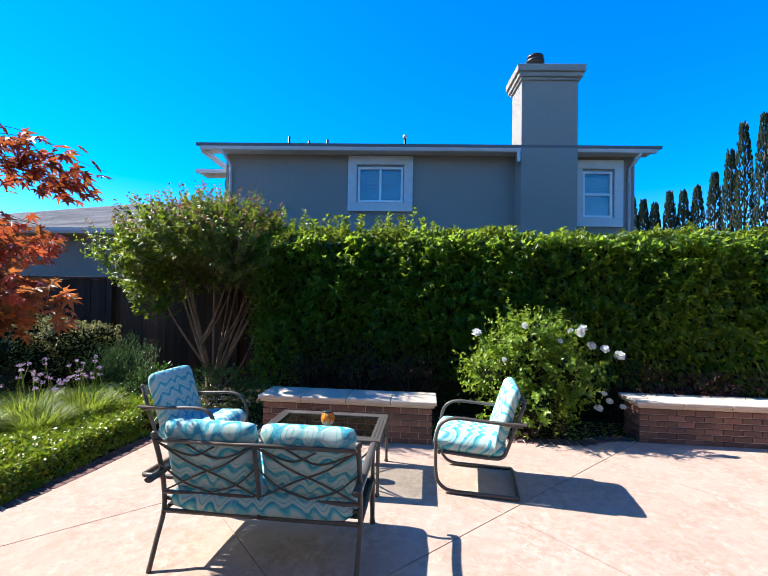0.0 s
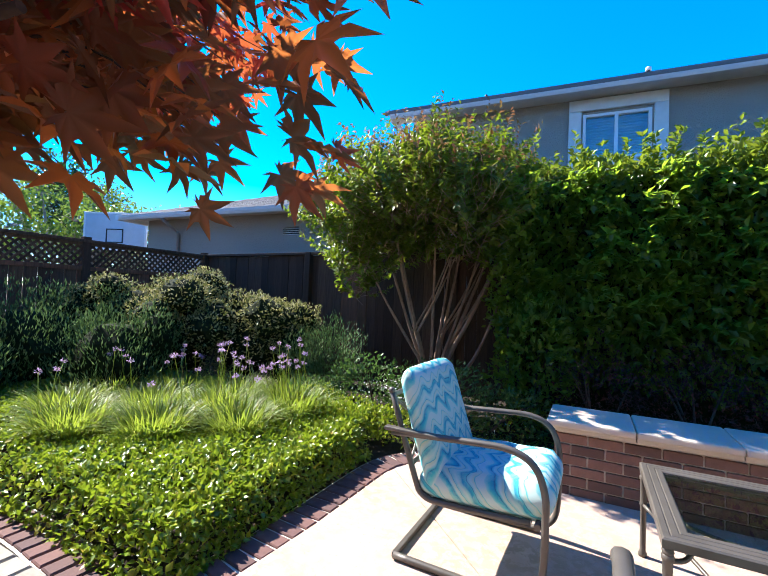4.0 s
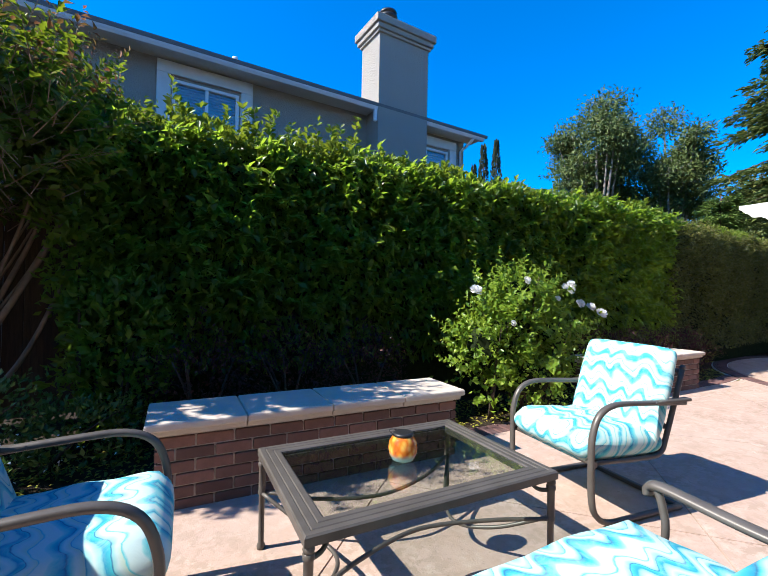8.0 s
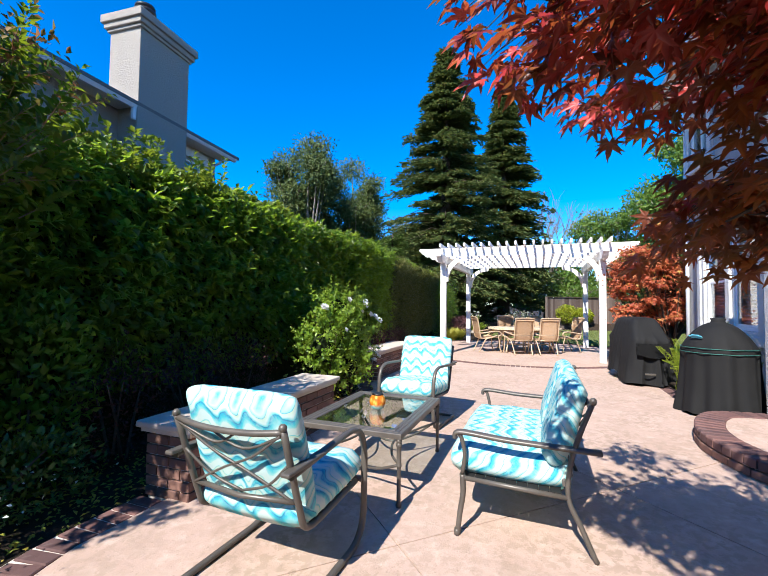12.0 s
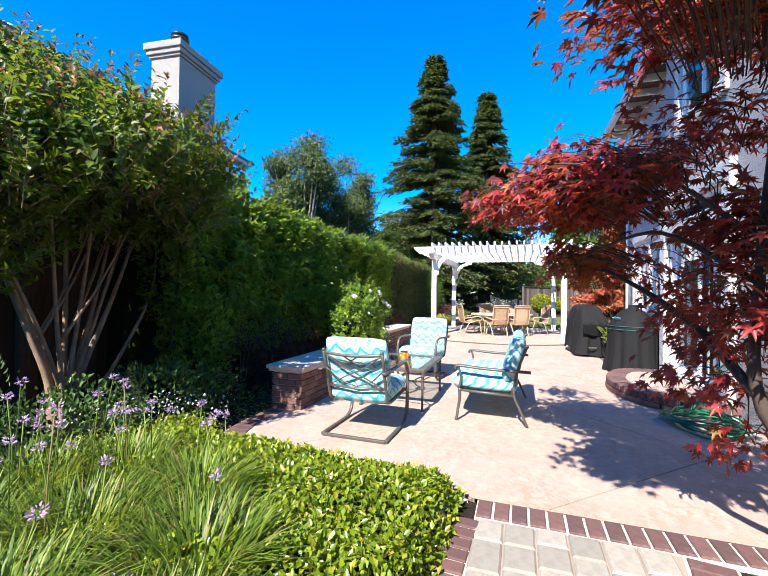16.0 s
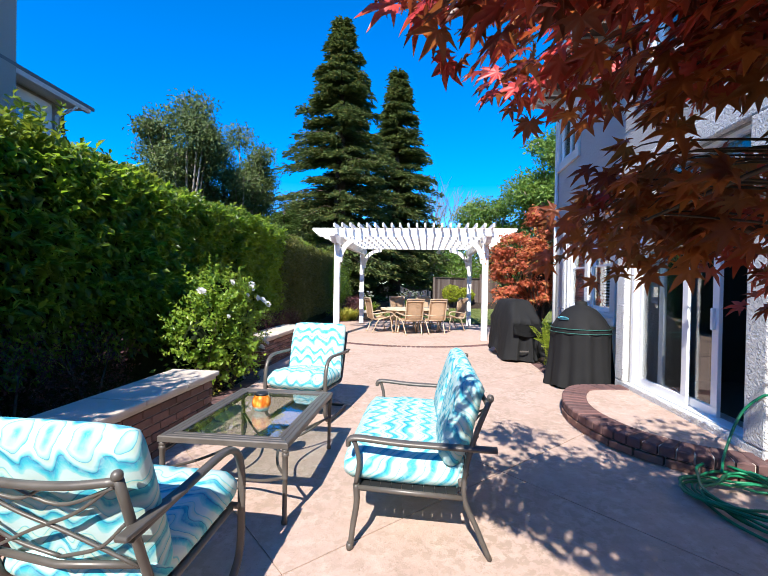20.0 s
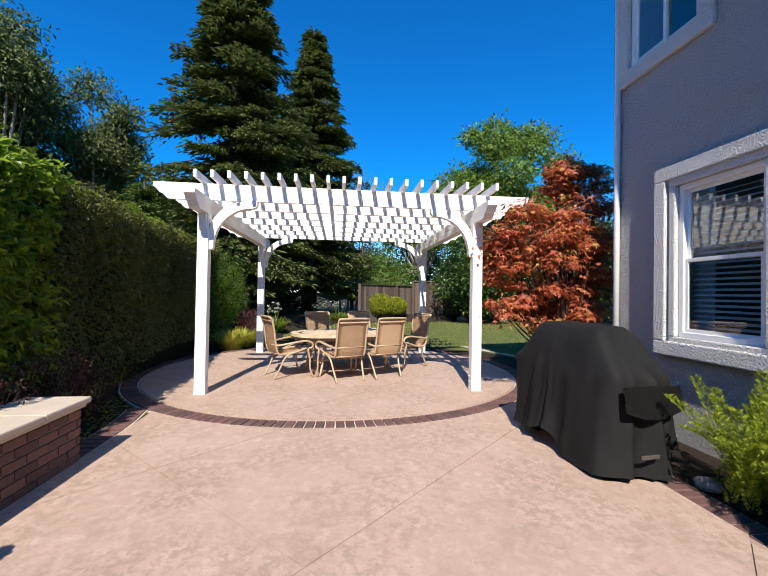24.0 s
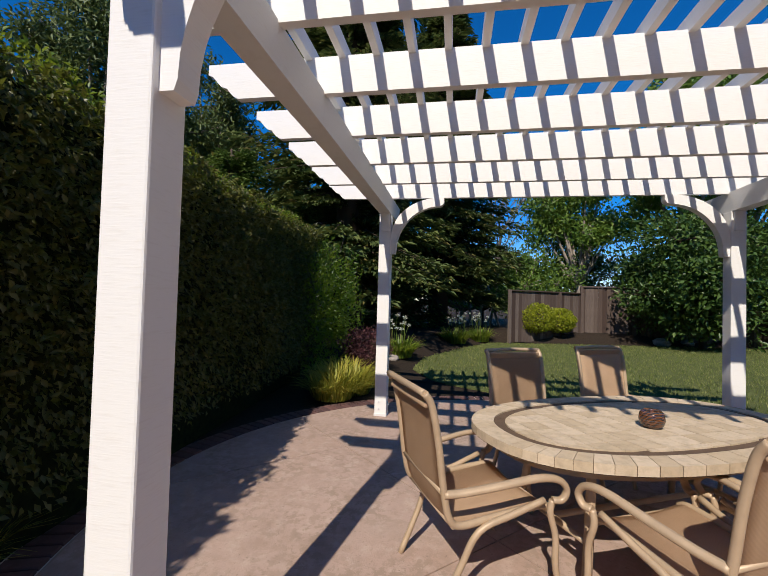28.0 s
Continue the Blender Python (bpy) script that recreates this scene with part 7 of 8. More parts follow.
def bloom(parent, p, r, org):
    """A full rose: three whorls of cupped petals."""
    V, F = [], []
    for ring, (nn, tilt, s) in enumerate(((8, -0.1, 1.0), (8, 0.35, 0.95), (7, 0.75, 0.85), (6, 1.1, 0.7), (4, 1.4, 0.55))):
        for k in range(nn):
            a = 2 * math.pi * (k + 0.5 * ring) / nn + RNG.normal(0, 0.15)
            tl = tilt + RNG.normal(0, 0.12)
            d = np.array([math.cos(a) * math.cos(tl), math.sin(a) * math.cos(tl), math.sin(tl)])
            sd = np.array([-math.sin(a), math.cos(a), 0])
            up = np.cross(sd, d)
            b = len(V)
            for u, w, cup in ((0.1, 0.12, 0), (0.55, 0.36, -0.12), (0.9, 0.34, 0.0), (1.05, 0.12, 0.14)):
                V += [d * u * s * r - sd * w * s * r - up * cup * r, d * u * s * r + sd * w * s * r - up * cup * r]
            F += [(b, b + 1, b + 3, b + 2), (b + 2, b + 3, b + 5, b + 4), (b + 4, b + 5, b + 7, b + 6)]
    me = np_mesh("bloom", np.array(V), np.array(F), LEAF["petal"])
    shared("bloom", me, parent, Matrix.Translation(Vector(p) - Vector(org)) @ Matrix.Rotation(radians(RNG.uniform(20, 70)), 4, "X"))


ro = Vector((np.mean([1.7, 1.3, 2.15, 1.75, 1.75]), np.mean([5.3, 5.25, 5.2, 5.25, 5.05]), 0))
sp, sd = [], []
for c, r, n in (((1.7, 5.3, 0.8), (0.5, 0.35, 0.5), 110), ((1.3, 5.25, 0.7), (0.34, 0.28, 0.4), 50), ((2.15, 5.2, 0.75), (0.32, 0.28, 0.36), 50), ((1.75, 5.25, 1.2), (0.34, 0.25, 0.22), 46), ((1.75, 5.05, 0.4), (0.45, 0.2, 0.26), 40)):
    p, d = shell_points(n, c, r, 0.3, 0.2, 2.6)
    sp.append(p - np.array(ro))
    sd.append(d * [0.8, 0.8, 0.3] + [0, 0, 0.45] + rand_dirs(len(p)) * 0.4)
sp, sd = np.concatenate(sp), np.concatenate(sd)
p, w, f, L, t = shoots(sp, sd, RNG.uniform(0.14, 0.32, len(sp)), 17, 0.072)
shared("shoot_foliage", leaves("shoot_foliage", p, w, f, L, LEAF["rose"], 0.62), rose, Matrix())["kind"] = "stuff"
for p, r in (((1.045, 5.08, 1.243), 0.06), ((2.66, 4.97, 1.03), 0.06), ((2.28, 5.05, 1.33), 0.05), ((2.24, 5.03, 1.28), 0.055), ((2.5, 4.98, 1.1), 0.05), ((2.36, 5.0, 1.13), 0.05), ((2.12, 5.0, 1.3), 0.035), ((1.6, 5.0, 1.35), 0.04), ((2.0, 4.98, 1.18), 0.03), ((1.35, 4.92, 0.95), 0.03), ((2.42, 4.95, 0.42), 0.05), ((2.55, 4.97, 0.5), 0.04), ((2.7, 4.98, 0.44), 0.035), ((2.46, 4.9, 0.6), 0.035)):
    bloom(rose, p, r, ro)

# foxtail fern between the grills
fern = thing("foxtail_fern", "bright green foxtail fern with upright plumes between the grills", "fern", Matrix.Translation((3.75, 0.32, 0)))
for k in range(34):
    a = RNG.uniform(0, 6.28)
    lean = RNG.uniform(0.05, 0.85)
    L = RNG.uniform(0.58, 0.95)
    if k < 7:   # long plumes leaning over the bricks
        a, lean, L = RNG.uniform(1.0, 2.6), RNG.uniform(0.9, 1.2), 0.72
    m = 460
    t = RNG.uniform(0.04, 1, m)
    b0 = RNG.normal(0, 0.1, 2)
    sway = 0.05 * np.sin(3 * t + a)
    s = np.stack([b0[0] * 1.6 + math.cos(a) * (0.05 + lean * L * t ** 1.4 * 0.8) + sway, b0[1] + math.sin(a) * (0.05 + lean * L * t ** 1.4 * 0.8) * 0.75, L * t * (1 - 0.35 * lean * t)], 1)
    b = RNG.uniform(0, 6.28, m)
    rad = 0.058 * np.sin(np.pi * np.clip(0.08 + 0.9 * t, 0.05, 0.985)) ** 0.45
    out = np.stack([np.cos(b), np.sin(b), np.full(m, 0.7)], 1)
    shared("plume", leaves("plume", s + out * rad[:, None] * 0.5, out, rand_dirs(m), 0.034, LEAF["fern"], 0.22), fern, Matrix())
bm = bmesh.new()
for k in range(9):
    add_ball(bm, (RNG.uniform(-0.2, 0.2), RNG.uniform(-0.15, 0.15), -0.01), 0.03, 8, 5)
part("crown_base", bm, M["dark_bark"], fern)
for c, r in (((4.15, 0.42), 0.09), ((3.3, 0.4), 0.07), ((3.2, 0.25), 0.06)):
    s = thing("rock", "small grey rock in the planting strip", "rock", Matrix.Translation((*c, -0.02)))
    bm = bmesh.new()
    bmesh.ops.create_icosphere(bm, subdivisions=2, radius=r)
    for v in bm.verts:
        v.co *= 1 + 0.2 * noise.noise(v.co * 18 + Vector((c[0], 0, 0)))
        v.co.z *= 0.55
        v.co.z += r * 0.3
    part("stone", bm, M["stone"], s)


# ---- trees in the distance ----
def conifer(name, label, foot, height, radius, n, mat, leaf, droop=0.25, skirt=0.04, width=0.35, gap=0.5, power=0.85):
    t = thing(name, label, "tree", Matrix.Translation(foot))
    part("trunk", tube([(0, 0, 0), (0.05, 0, height * 0.5), (0, 0, height * 0.99)], [radius * 0.09, radius * 0.05, 0.02], 8), M["dark_bark"], t)
    bm = bmesh.new()
    ps, ws, fs = [], [], []
    rows = int(height / gap)
    per = max(20, int(n / (rows * 9)))
    for i in range(rows):
        u = skirt + (1 - skirt) * (i + RNG.uniform(0, 0.5)) / rows
        R = min(3.0, radius * (1 - u) ** power + 0.1)
        for k in range(9):
            a = RNG.uniform(0, 6.28)
            rl = R * RNG.uniform(0.55, 1.15)
            z0 = min(0.985, max(0.02, u + RNG.normal(0, 0.012) + RNG.uniform(-0.5, 0.5) * gap / height)) * height
            tip = Vector((math.cos(a) * rl, math.sin(a) * rl, z0 - droop * rl + 0.15 * rl))
            add_tube(bm, [(0, 0, z0), (tip.x * 0.5, tip.y * 0.5, z0 + 0.02 * rl), tip], [0.03, 0.018, 0.006], 4, False)
            q = RNG.uniform(0.08, 1.05, per)
            sp = RNG.normal(0, 0.16 + 0.05 * rl, per) * q
            x = math.cos(a) * rl * q - math.sin(a) * sp
            y = math.sin(a) * rl * q + math.cos(a) * sp
            z = z0 + (tip.z - z0) * q ** 1.5 + RNG.normal(0, 0.06, per) - np.abs(sp) * 0.2
            ps.append(np.stack([x, y, z], 1))
            side = np.sign(sp)
            ws.append(np.stack([math.cos(a) - math.sin(a) * side * 0.8, math.sin(a) + math.cos(a) * side * 0.8, RNG.uniform(-0.7, 0.15, per)], 1))
            fs.append(np.tile([0, 0, 1.0], (per, 1)) + rand_dirs(per) * 0.5)
    part("branchwork", bm, M["dark_bark"], t)["kind"] = "stuff"
    ps, ws, fs = np.concatenate(ps), np.concatenate(ws), np.concatenate(fs)
    shared("foliage", leaves("foliage", ps, ws, fs, leaf, mat, width), t, Matrix())
    return t


conifer("redwood", "tall dark green redwood beyond the lawn", (17.9, 7.2, 0), 15.2, 5.4, 84000, LEAF["redwood"], 0.26, 0.32, 0.12, 0.34, 0.4, 0.93)
conifer("redwood", "slimmer dark green redwood beyond the lawn", (23.0, 4.65, 0), 15.1, 4.7, 64000, LEAF["redwood"], 0.29, 0.32, 0.11, 0.34, 0.42, 0.93)
for p, h, r in (((14.2, 8.9), 4.6, 2.0), ((17.0, 8.2), 4.0, 1.7), ((20.2, 7.4), 4.4, 2.1), ((22.6, 6.0), 4.0, 1.9)):
    conifer("fir", "low spreading dark fir at the edge of the lawn", (*p, 0), h, r, 12000, LEAF["fir"], 0.14, 0.1, 0.06, 0.4, 0.4, 0.75)


def broad_tree(name, label, foot, blobs, n, leaf, mat, bark, trunk_r=0.12, inner=0.45, width=0.5):
    t = thing(name, label, "tree", Matrix.Translation(foot))
    bm = bmesh.new()
    lo = min(b[0][2] for b in blobs)
    fork = Vector((0, 0, max(0.4, lo * 0.5)))
    add_tube(bm, smooth_line([(0, 0, 0), (0.03, 0.02, fork.z * 0.5), fork], 4), [trunk_r * (1 - 0.04 * k) for k in range(9)], 8)
    for c, r in blobs:
        c = Vector(c)
        add_tube(bm, smooth_line([fork, fork.lerp(c, 0.5) + Vector((0, 0, -0.1)), c + Vector((0, 0, r[2] * 0.4))], 4), [trunk_r * 0.6 * (1 - 0.1 * k) for k in range(9)], 6)
        for k in range(4):
            d = Vector(rand_dirs(1)[0])
            add_tube(bm, [c, c + Vector((d.x * r[0], d.y * r[1], abs(d.z) * r[2])) * 0.8], [trunk_r * 0.25, 0.008], 5)
    part("trunk", bm, bark, t)
    tot = sum(b[1][0] * b[1][2] for b in blobs)
    ps, ds = [], []
    for c, r in blobs:
        p, d = shell_points(max(40, int(n * r[0] * r[2] / tot)), c, r, inner, 0.28, 2.4)
        ps.append(p)
        ds.append(d)
    p, d = np.concatenate(ps), np.concatenate(ds)
    shared("crown", leaves("crown", p, d * 0.6 + rand_dirs(len(p)) + [0, 0, -0.15], d + rand_dirs(len(p)) * 0.7 + [0, 0, 0.4], leaf, mat, width), t, Matrix())
    return t


def cloud(c, r, n, size, seed):
    rr = random.Random(seed)
    out = []
    for k in range(n):
        while True:
            d = Vector((rr.uniform(-1, 1), rr.uniform(-1, 1), rr.uniform(-1, 1)))
            if d.length < 1:
                break
        s = size * rr.uniform(0.7, 1.3)
        out.append(((c[0] + d.x * r[0], c[1] + d.y * r[1], c[2] + d.z * r[2]), (s, s, s * 0.7)))
    return out


broad_tree("gum_tree", "tall olive-green tree beyond the hedge", (17.5, 15.5, 0), cloud((0, 0, 8.0), (2.5, 2.2, 3.1), 38, 0.95, 1), 30000, 0.2, LEAF["gum"], M["pale_bark"], 0.2, 0.3, 0.35)
broad_tree("gum_tree", "olive-green tree beyond the hedge", (20.2, 13.6, 0), cloud((0, 0, 7.6), (1.8, 1.7, 2.7), 26, 0.9, 2), 19000, 0.2, LEAF["gum"], M["pale_bark"], 0.16, 0.3, 0.35)
broad_tree("gum_tree", "spreading green tree beyond the hedge", (21.5, 10.2, 0), cloud((0, 0, 4.5), (2.4, 2.9, 2.1), 36, 0.95, 3), 24000, 0.2, LEAF["gum"], M["pale_bark"], 0.16, 0.3, 0.35)
broad_tree("green_tree", "bright green tree beyond the end of the lawn", (24.0, -6.2, 0), cloud((0, 0, 7.6), (3.2, 3.4, 3.5), 42, 1.0, 4), 30000, 0.22, LEAF["tree"], M["pale_bark"], 0.2, 0.4)
broad_tree("green_tree", "green tree beyond the lawn fence", (29.0, -2.5, 0), cloud((0, 0, 6.0), (2.0, 2.2, 2.4), 18, 1.0, 5), 13000, 0.22, LEAF["tree"], M["pale_bark"], 0.18, 0.4)
broad_tree("laurel", "dense dark-leaved tree beside the lawn", (21.2, -4.2, 0), cloud((0, 0, 2.7), (2.2, 2.2, 2.0), 30, 1.0, 6), 24000, 0.18, LEAF["shade"], M["dark_bark"], 0.16, 0.4)
broad_tree("laurel", "dense dark-leaved tree at the edge of the lawn", (20.5, -9.0, 0), cloud((0, 0, 2.8), (2.4, 3.0, 2.2), 30, 1.05, 7), 22000, 0.18, LEAF["shade"], M["dark_bark"], 0.16, 0.4)
broad_tree("lime_tree", "yellow-green foliage behind the far fence", (26.5, 0.8, 0), cloud((0, 0, 2.4), (1.8, 2.4, 1.3), 14, 0.9, 8), 6000, 0.17, LEAF["tree"], M["pale_bark"], 0.12, 0.4)
def orange_masses(seed):
    return (cloud((0, 0.2, 2.05), (0.62, 0.98, 0.95), 42, 0.33, 9 + seed) + cloud((-0.1, 0.45, 1.15), (0.55, 0.8, 0.25), 14, 0.26, 10 + seed)
            + cloud((-0.15, -0.05, 3.1), (0.35, 0.5, 0.25), 9, 0.25, 41 + seed) + cloud((0.2, 0.95, 1.75), (0.35, 0.3, 0.5), 8, 0.25, 44 + seed))
omap = broad_tree("orange_maple", "orange-red maple beside the corner of the house", (7.02, -0.17, 0), orange_masses(0), 2600, 0.06, LEAF["orange"], M["dark_bark"], 0.04, 0.3, 0.7)
ov, of = maple_leaf(0.062, 0.3, 5)
ps, ds = [], []
for c, r in orange_masses(0):   # flat sprays, one above another
    p, d = shell_points(165, c, (r[0], r[1], r[2] * 0.5), 0.35, 0.2, 2.6)
    ps.append(p)
    ds.append(d)
p, d = np.concatenate(ps), np.concatenate(ds)
k = ((p[:, 0] > -0.72) | (p[:, 1] > 0.2)) & (p[:, 1] < 1.12) & ((p[:, 2] > 1.05) | (p[:, 1] < 0.6))
p, d = p[k], d[k]
shared("sprays", scatter_mesh("sprays", ov, of, p, d * [0.8, 0.8, 0.1] + rand_dirs(len(p)) * 0.4 + [0, 0, -0.4], d * 0.3 + rand_dirs(len(p)) * 0.35 + [-0.15, 0, 1.0], RNG.uniform(0.7, 1.25, len(p)), LEAF["orange"]), omap, Matrix())["kind"] = "stuff"
broad_tree("green_tree", "mixed green trees behind the far fence", (31.0, 3.5, 0), cloud((0, 0, 2.9), (2.0, 5.0, 1.7), 26, 1.1, 42), 9000, 0.22, LEAF["tree"], M["pale_bark"], 0.16, 0.4)
broad_tree("green_tree", "mixed green trees behind the far fence", (32.0, -3.5, 0), cloud((0, 0, 3.4), (2.0, 4.0, 2.2), 26, 1.2, 43), 9000, 0.22, LEAF["shade"], M["pale_bark"], 0.16, 0.4)
# bare tree behind the fence
bare = thing("bare_tree", "leafless grey tree behind the far fence", "tree", Matrix.Translation((30, 2.2, 0)))
bm = bmesh.new()
rr = random.Random(8)
def fork_limb(p, d, L, r, depth):
    q = p + d * L
    add_tube(bm, [p, p.lerp(q, 0.5) + Vector((rr.uniform(-0.05, 0.05), rr.uniform(-0.05, 0.05), 0.03)) * L, q], [r, r * 0.8, r * 0.6], 4, False)
    if depth:
        for k in range(3):
            e = (d + Vector((rr.uniform(-0.7, 0.7), rr.uniform(-0.7, 0.7), rr.uniform(-0.1, 0.5)))).normalized()
            fork_limb(q, e, L * rr.uniform(0.6, 0.85), r * 0.6, depth - 1)
for k in range(4):
    fork_limb(Vector((k * 0.2 - 0.3, k * 0.5 - 0.7, 0)), Vector((rr.uniform(-0.2, 0.2), rr.uniform(-0.3, 0.3), 1)).normalized(), 3.0, 0.09, 4)
part("trunk", bm, M["pale_bark"], bare)

# cypresses behind the neighbour
for k, (x, y, h) in enumerate(((14.8, 30.5, 9.0), (15.4, 30.2, 8.7), (16.0, 29.9, 8.4), (16.8, 29.6, 9.1), (17.5, 29.3, 9.1), (18.2, 29.0, 9.3), (18.6, 28.0, 9.9), (18.6, 26.6, 10.9), (18.5, 25.4, 12.0), (19.0, 24.6, 12.1))):
    t = thing("cypress", "slim dark columnar cypress behind the houses", "tree", Matrix.Translation((x, y, 0)), "cypress row")
    part("trunk", tube([(0, 0, 0), (0, 0, h * 0.95)], [0.1, 0.02], 6), M["dark_bark"], t)
    n = 1900
    u = RNG.uniform(0.05, 1, n)
    R = 0.42 * np.sin(np.pi * np.clip(u * 0.86 + 0.12, 0, 1)) ** 0.75 * RNG.uniform(0.6, 1.1, n) + 0.02
    a = RNG.uniform(0, 6.28, n)
    p = np.stack([np.cos(a) * R, np.sin(a) * R, u * h], 1)
    shared("foliage", leaves("foliage", p, np.stack([np.cos(a) * 0.3, np.sin(a) * 0.3, np.ones(n)], 1), np.stack([np.cos(a), np.sin(a), np.full(n, 0.3)], 1), 0.3, LEAF["cypress"], 0.3), t, Matrix())

# behind the west fence and the wing
broad_tree("green_tree", "leafy green trees behind the lattice fence", (-17.5, 9.0, 0), cloud((0, 0, 3.2), (2.6, 2.6, 2.2), 18, 1.0, 12), 8000, 0.16, LEAF["tree"], M["pale_bark"], 0.18, 0.4)
broad_tree("olive_tree", "grey-green tree behind the lattice fence", (-15.5, 11.5, 0), cloud((0, 0, 3.0), (2.0, 2.0, 1.9), 14, 0.9, 13), 6000, 0.14, LEAF["silver"], M["pale_bark"], 0.15, 0.4)
broad_tree("green_tree", "dark green tree behind the lattice fence", (-21.0, 12.0, 0), cloud((0, 0, 4.5), (2.6, 2.6, 3.2), 18, 1.1, 14), 7000, 0.2, LEAF["shade"], M["dark_bark"], 0.2, 0.4)
broad_tree("green_tree", "leafy tree behind the lattice fence", (-16.0, 3.5, 0), cloud((0, 0, 3.0), (2.2, 2.6, 2.0), 14, 1.0, 15), 6000, 0.17, LEAF["tree"], M["pale_bark"], 0.18, 0.4)
conifer("fir", "distant dark conifer behind the wing", (-16.5, 34, 0), 10.5, 2.2, 4000, LEAF["cypress"], 0.4, 0.3, 0.05, 0.4, 0.7)
conifer("fir", "distant dark conifer behind the wing", (-9.5, 26, 0), 9.3, 2.4, 4000, LEAF["cypress"], 0.4, 0.3, 0.05, 0.4, 0.7)
conifer("fir", "distant dark conifer behind the wing", (-7.6, 25, 0), 9.8, 2.6, 4000, LEAF["cypress"], 0.4, 0.3, 0.05, 0.4, 0.7)
broad_tree("green_tree", "distant bushy tree behind the wing", (-13.5, 24, 0), cloud((0, 0, 3.4), (2.5, 2.0, 1.8), 10, 1.0, 16), 4000, 0.2, LEAF["gum"], M["pale_bark"], 0.15, 0.4)
for k, (x, y, h) in enumerate(((30, 16, 5), (31, 8, 5), (33, -12, 6), (30, -18, 6), (26, -20, 6), (36, 2, 6), (14, -16, 6))):
    broad_tree("green_tree", "leafy tree closing the view beyond the garden", (x, y, 0), cloud((0, 0, h * 0.55), (3, 3, h * 0.42), 14, 1.3, 30 + k), 5000, 0.26, LEAF["shade"] if k % 2 else LEAF["tree"], M["dark_bark"], 0.2, 0.4)

# around the lawn
def bank(x, y):
    """Height of the mulch bank behind the lawn."""
    d, hit = 1e9, False
    for (x0, y0), (x1, y1) in zip(LAWN, LAWN[1:] + LAWN[:1]):
        k = max(0.0, min(1.0, ((x - x0) * (x1 - x0) + (y - y0) * (y1 - y0)) / ((x1 - x0) ** 2 + (y1 - y0) ** 2)))
        d = min(d, math.hypot(x - x0 - k * (x1 - x0), y - y0 - k * (y1 - y0)))
        if (y0 > y) != (y1 > y) and x < (x1 - x0) * (y - y0) / (y1 - y0) + x0:
            hit = not hit
    if hit:
        return -0.05
    u, v = min(1.0, d / 1.3), max(0.0, min(1.0, (x - 13.2) / 2.5))
    return -0.02 + 0.34 * u * u * (3 - 2 * u) * v * v * (3 - 2 * v)


GX, GY = 57, 81
V = np.array([(13.0 + 0.2 * i, -8.0 + 0.2 * j, bank(13.0 + 0.2 * i, -8.0 + 0.2 * j)) for j in range(GY) for i in range(GX)])
V[:, 2] += np.where(V[:, 2] > 0.03, RNG.normal(0, 0.012, len(V)), 0)
F = [(j * GX + i, j * GX + i + 1, (j + 1) * GX + i + 1, (j + 1) * GX + i) for j in range(GY - 1) for i in range(GX - 1)]
me = bpy.data.meshes.new("mulch_bank")
me.from_pydata([tuple(map(float, v)) for v in V], [], F)
me.polygons.foreach_set("use_smooth", [True] * len(me.polygons))
me.materials.append(M["mulch"])
tagged(new("mulch_bank", me), "dark bark mulch bank rising behind the lawn", "ground", kind="structure")
shrub("lime_shrub", "clipped lime-green mounded shrub in front of the far fence", "shrub", [((21.05, 1.2, 0.84), (0.7, 0.66, 0.52))], 6200, 0.07, LEAF["yellow"], 0.6, 0.75, 0.06, "lime shrubs")
shrub("lime_shrub", "clipped lime-green rounded shrub in front of the far fence", "shrub", [((21.5, 0.3, 0.76), (0.58, 0.56, 0.42))], 5000, 0.07, LEAF["yellow"], 0.6, 0.75, 0.06, "lime shrubs")
shrub("plum_shrub", "plum-red rounded shrub beside the terrace", "shrub", [((13.45, 5.6, 0.4), (0.46, 0.44, 0.42))], 5200, 0.04, LEAF["plum"])
clump("day_lily", "golden-green grassy clump beside the terrace", (11.85, 5.5, 0.0), 0.3, 620, 0.48, "strap_gold", 0.9, 0.014)
clump("day_lily", "golden-green grassy clump beside the terrace", (12.35, 5.8, 0.0), 0.28, 560, 0.46, "strap_gold", 0.9, 0.014)
clump("day_lily", "golden-green grassy clump beside the terrace", (11.45, 5.62, 0.0), 0.26, 520, 0.44, "strap_gold", 0.9, 0.014)
for c in ((15.2, 5.25), (18.9, 3.95), (20.25, 3.15)):
    clump("agapanthus", "bright strap-leaved clump with pale flower heads", (*c, bank(*c) - 0.01), 0.32, 420, 0.5, "strap", 0.8, 0.03, "agapanthus clumps", 14, 0.8, "agapanthus")
for c in ((6.2, 5.9), (7.6, 6.3), (6.9, 6.15)):
    clump("fountain_grass", "thin russet grassy clump at the foot of the hedge", (*c, 0.0), 0.14, 120, 0.32, "strap_gold", 0.9, 0.006)
shrub("low_shrub", "low glossy groundcover beside the lawn", "shrub", [((7.9, -0.6, 0.15), (0.7, 0.45, 0.2)), ((8.9, -0.85, 0.14), (0.7, 0.4, 0.18)), ((7.1, -0.4, 0.15), (0.5, 0.4, 0.2))], 3600, 0.05, LEAF["rose"])
n = 60000
gx = 6.8 + RNG.uniform(0, 1, n) ** 1.2 * 15
gy = RNG.uniform(-9, 5, n)
LP = np.array(LAWN)
inside_ = np.zeros(n, bool)
j = len(LP) - 1
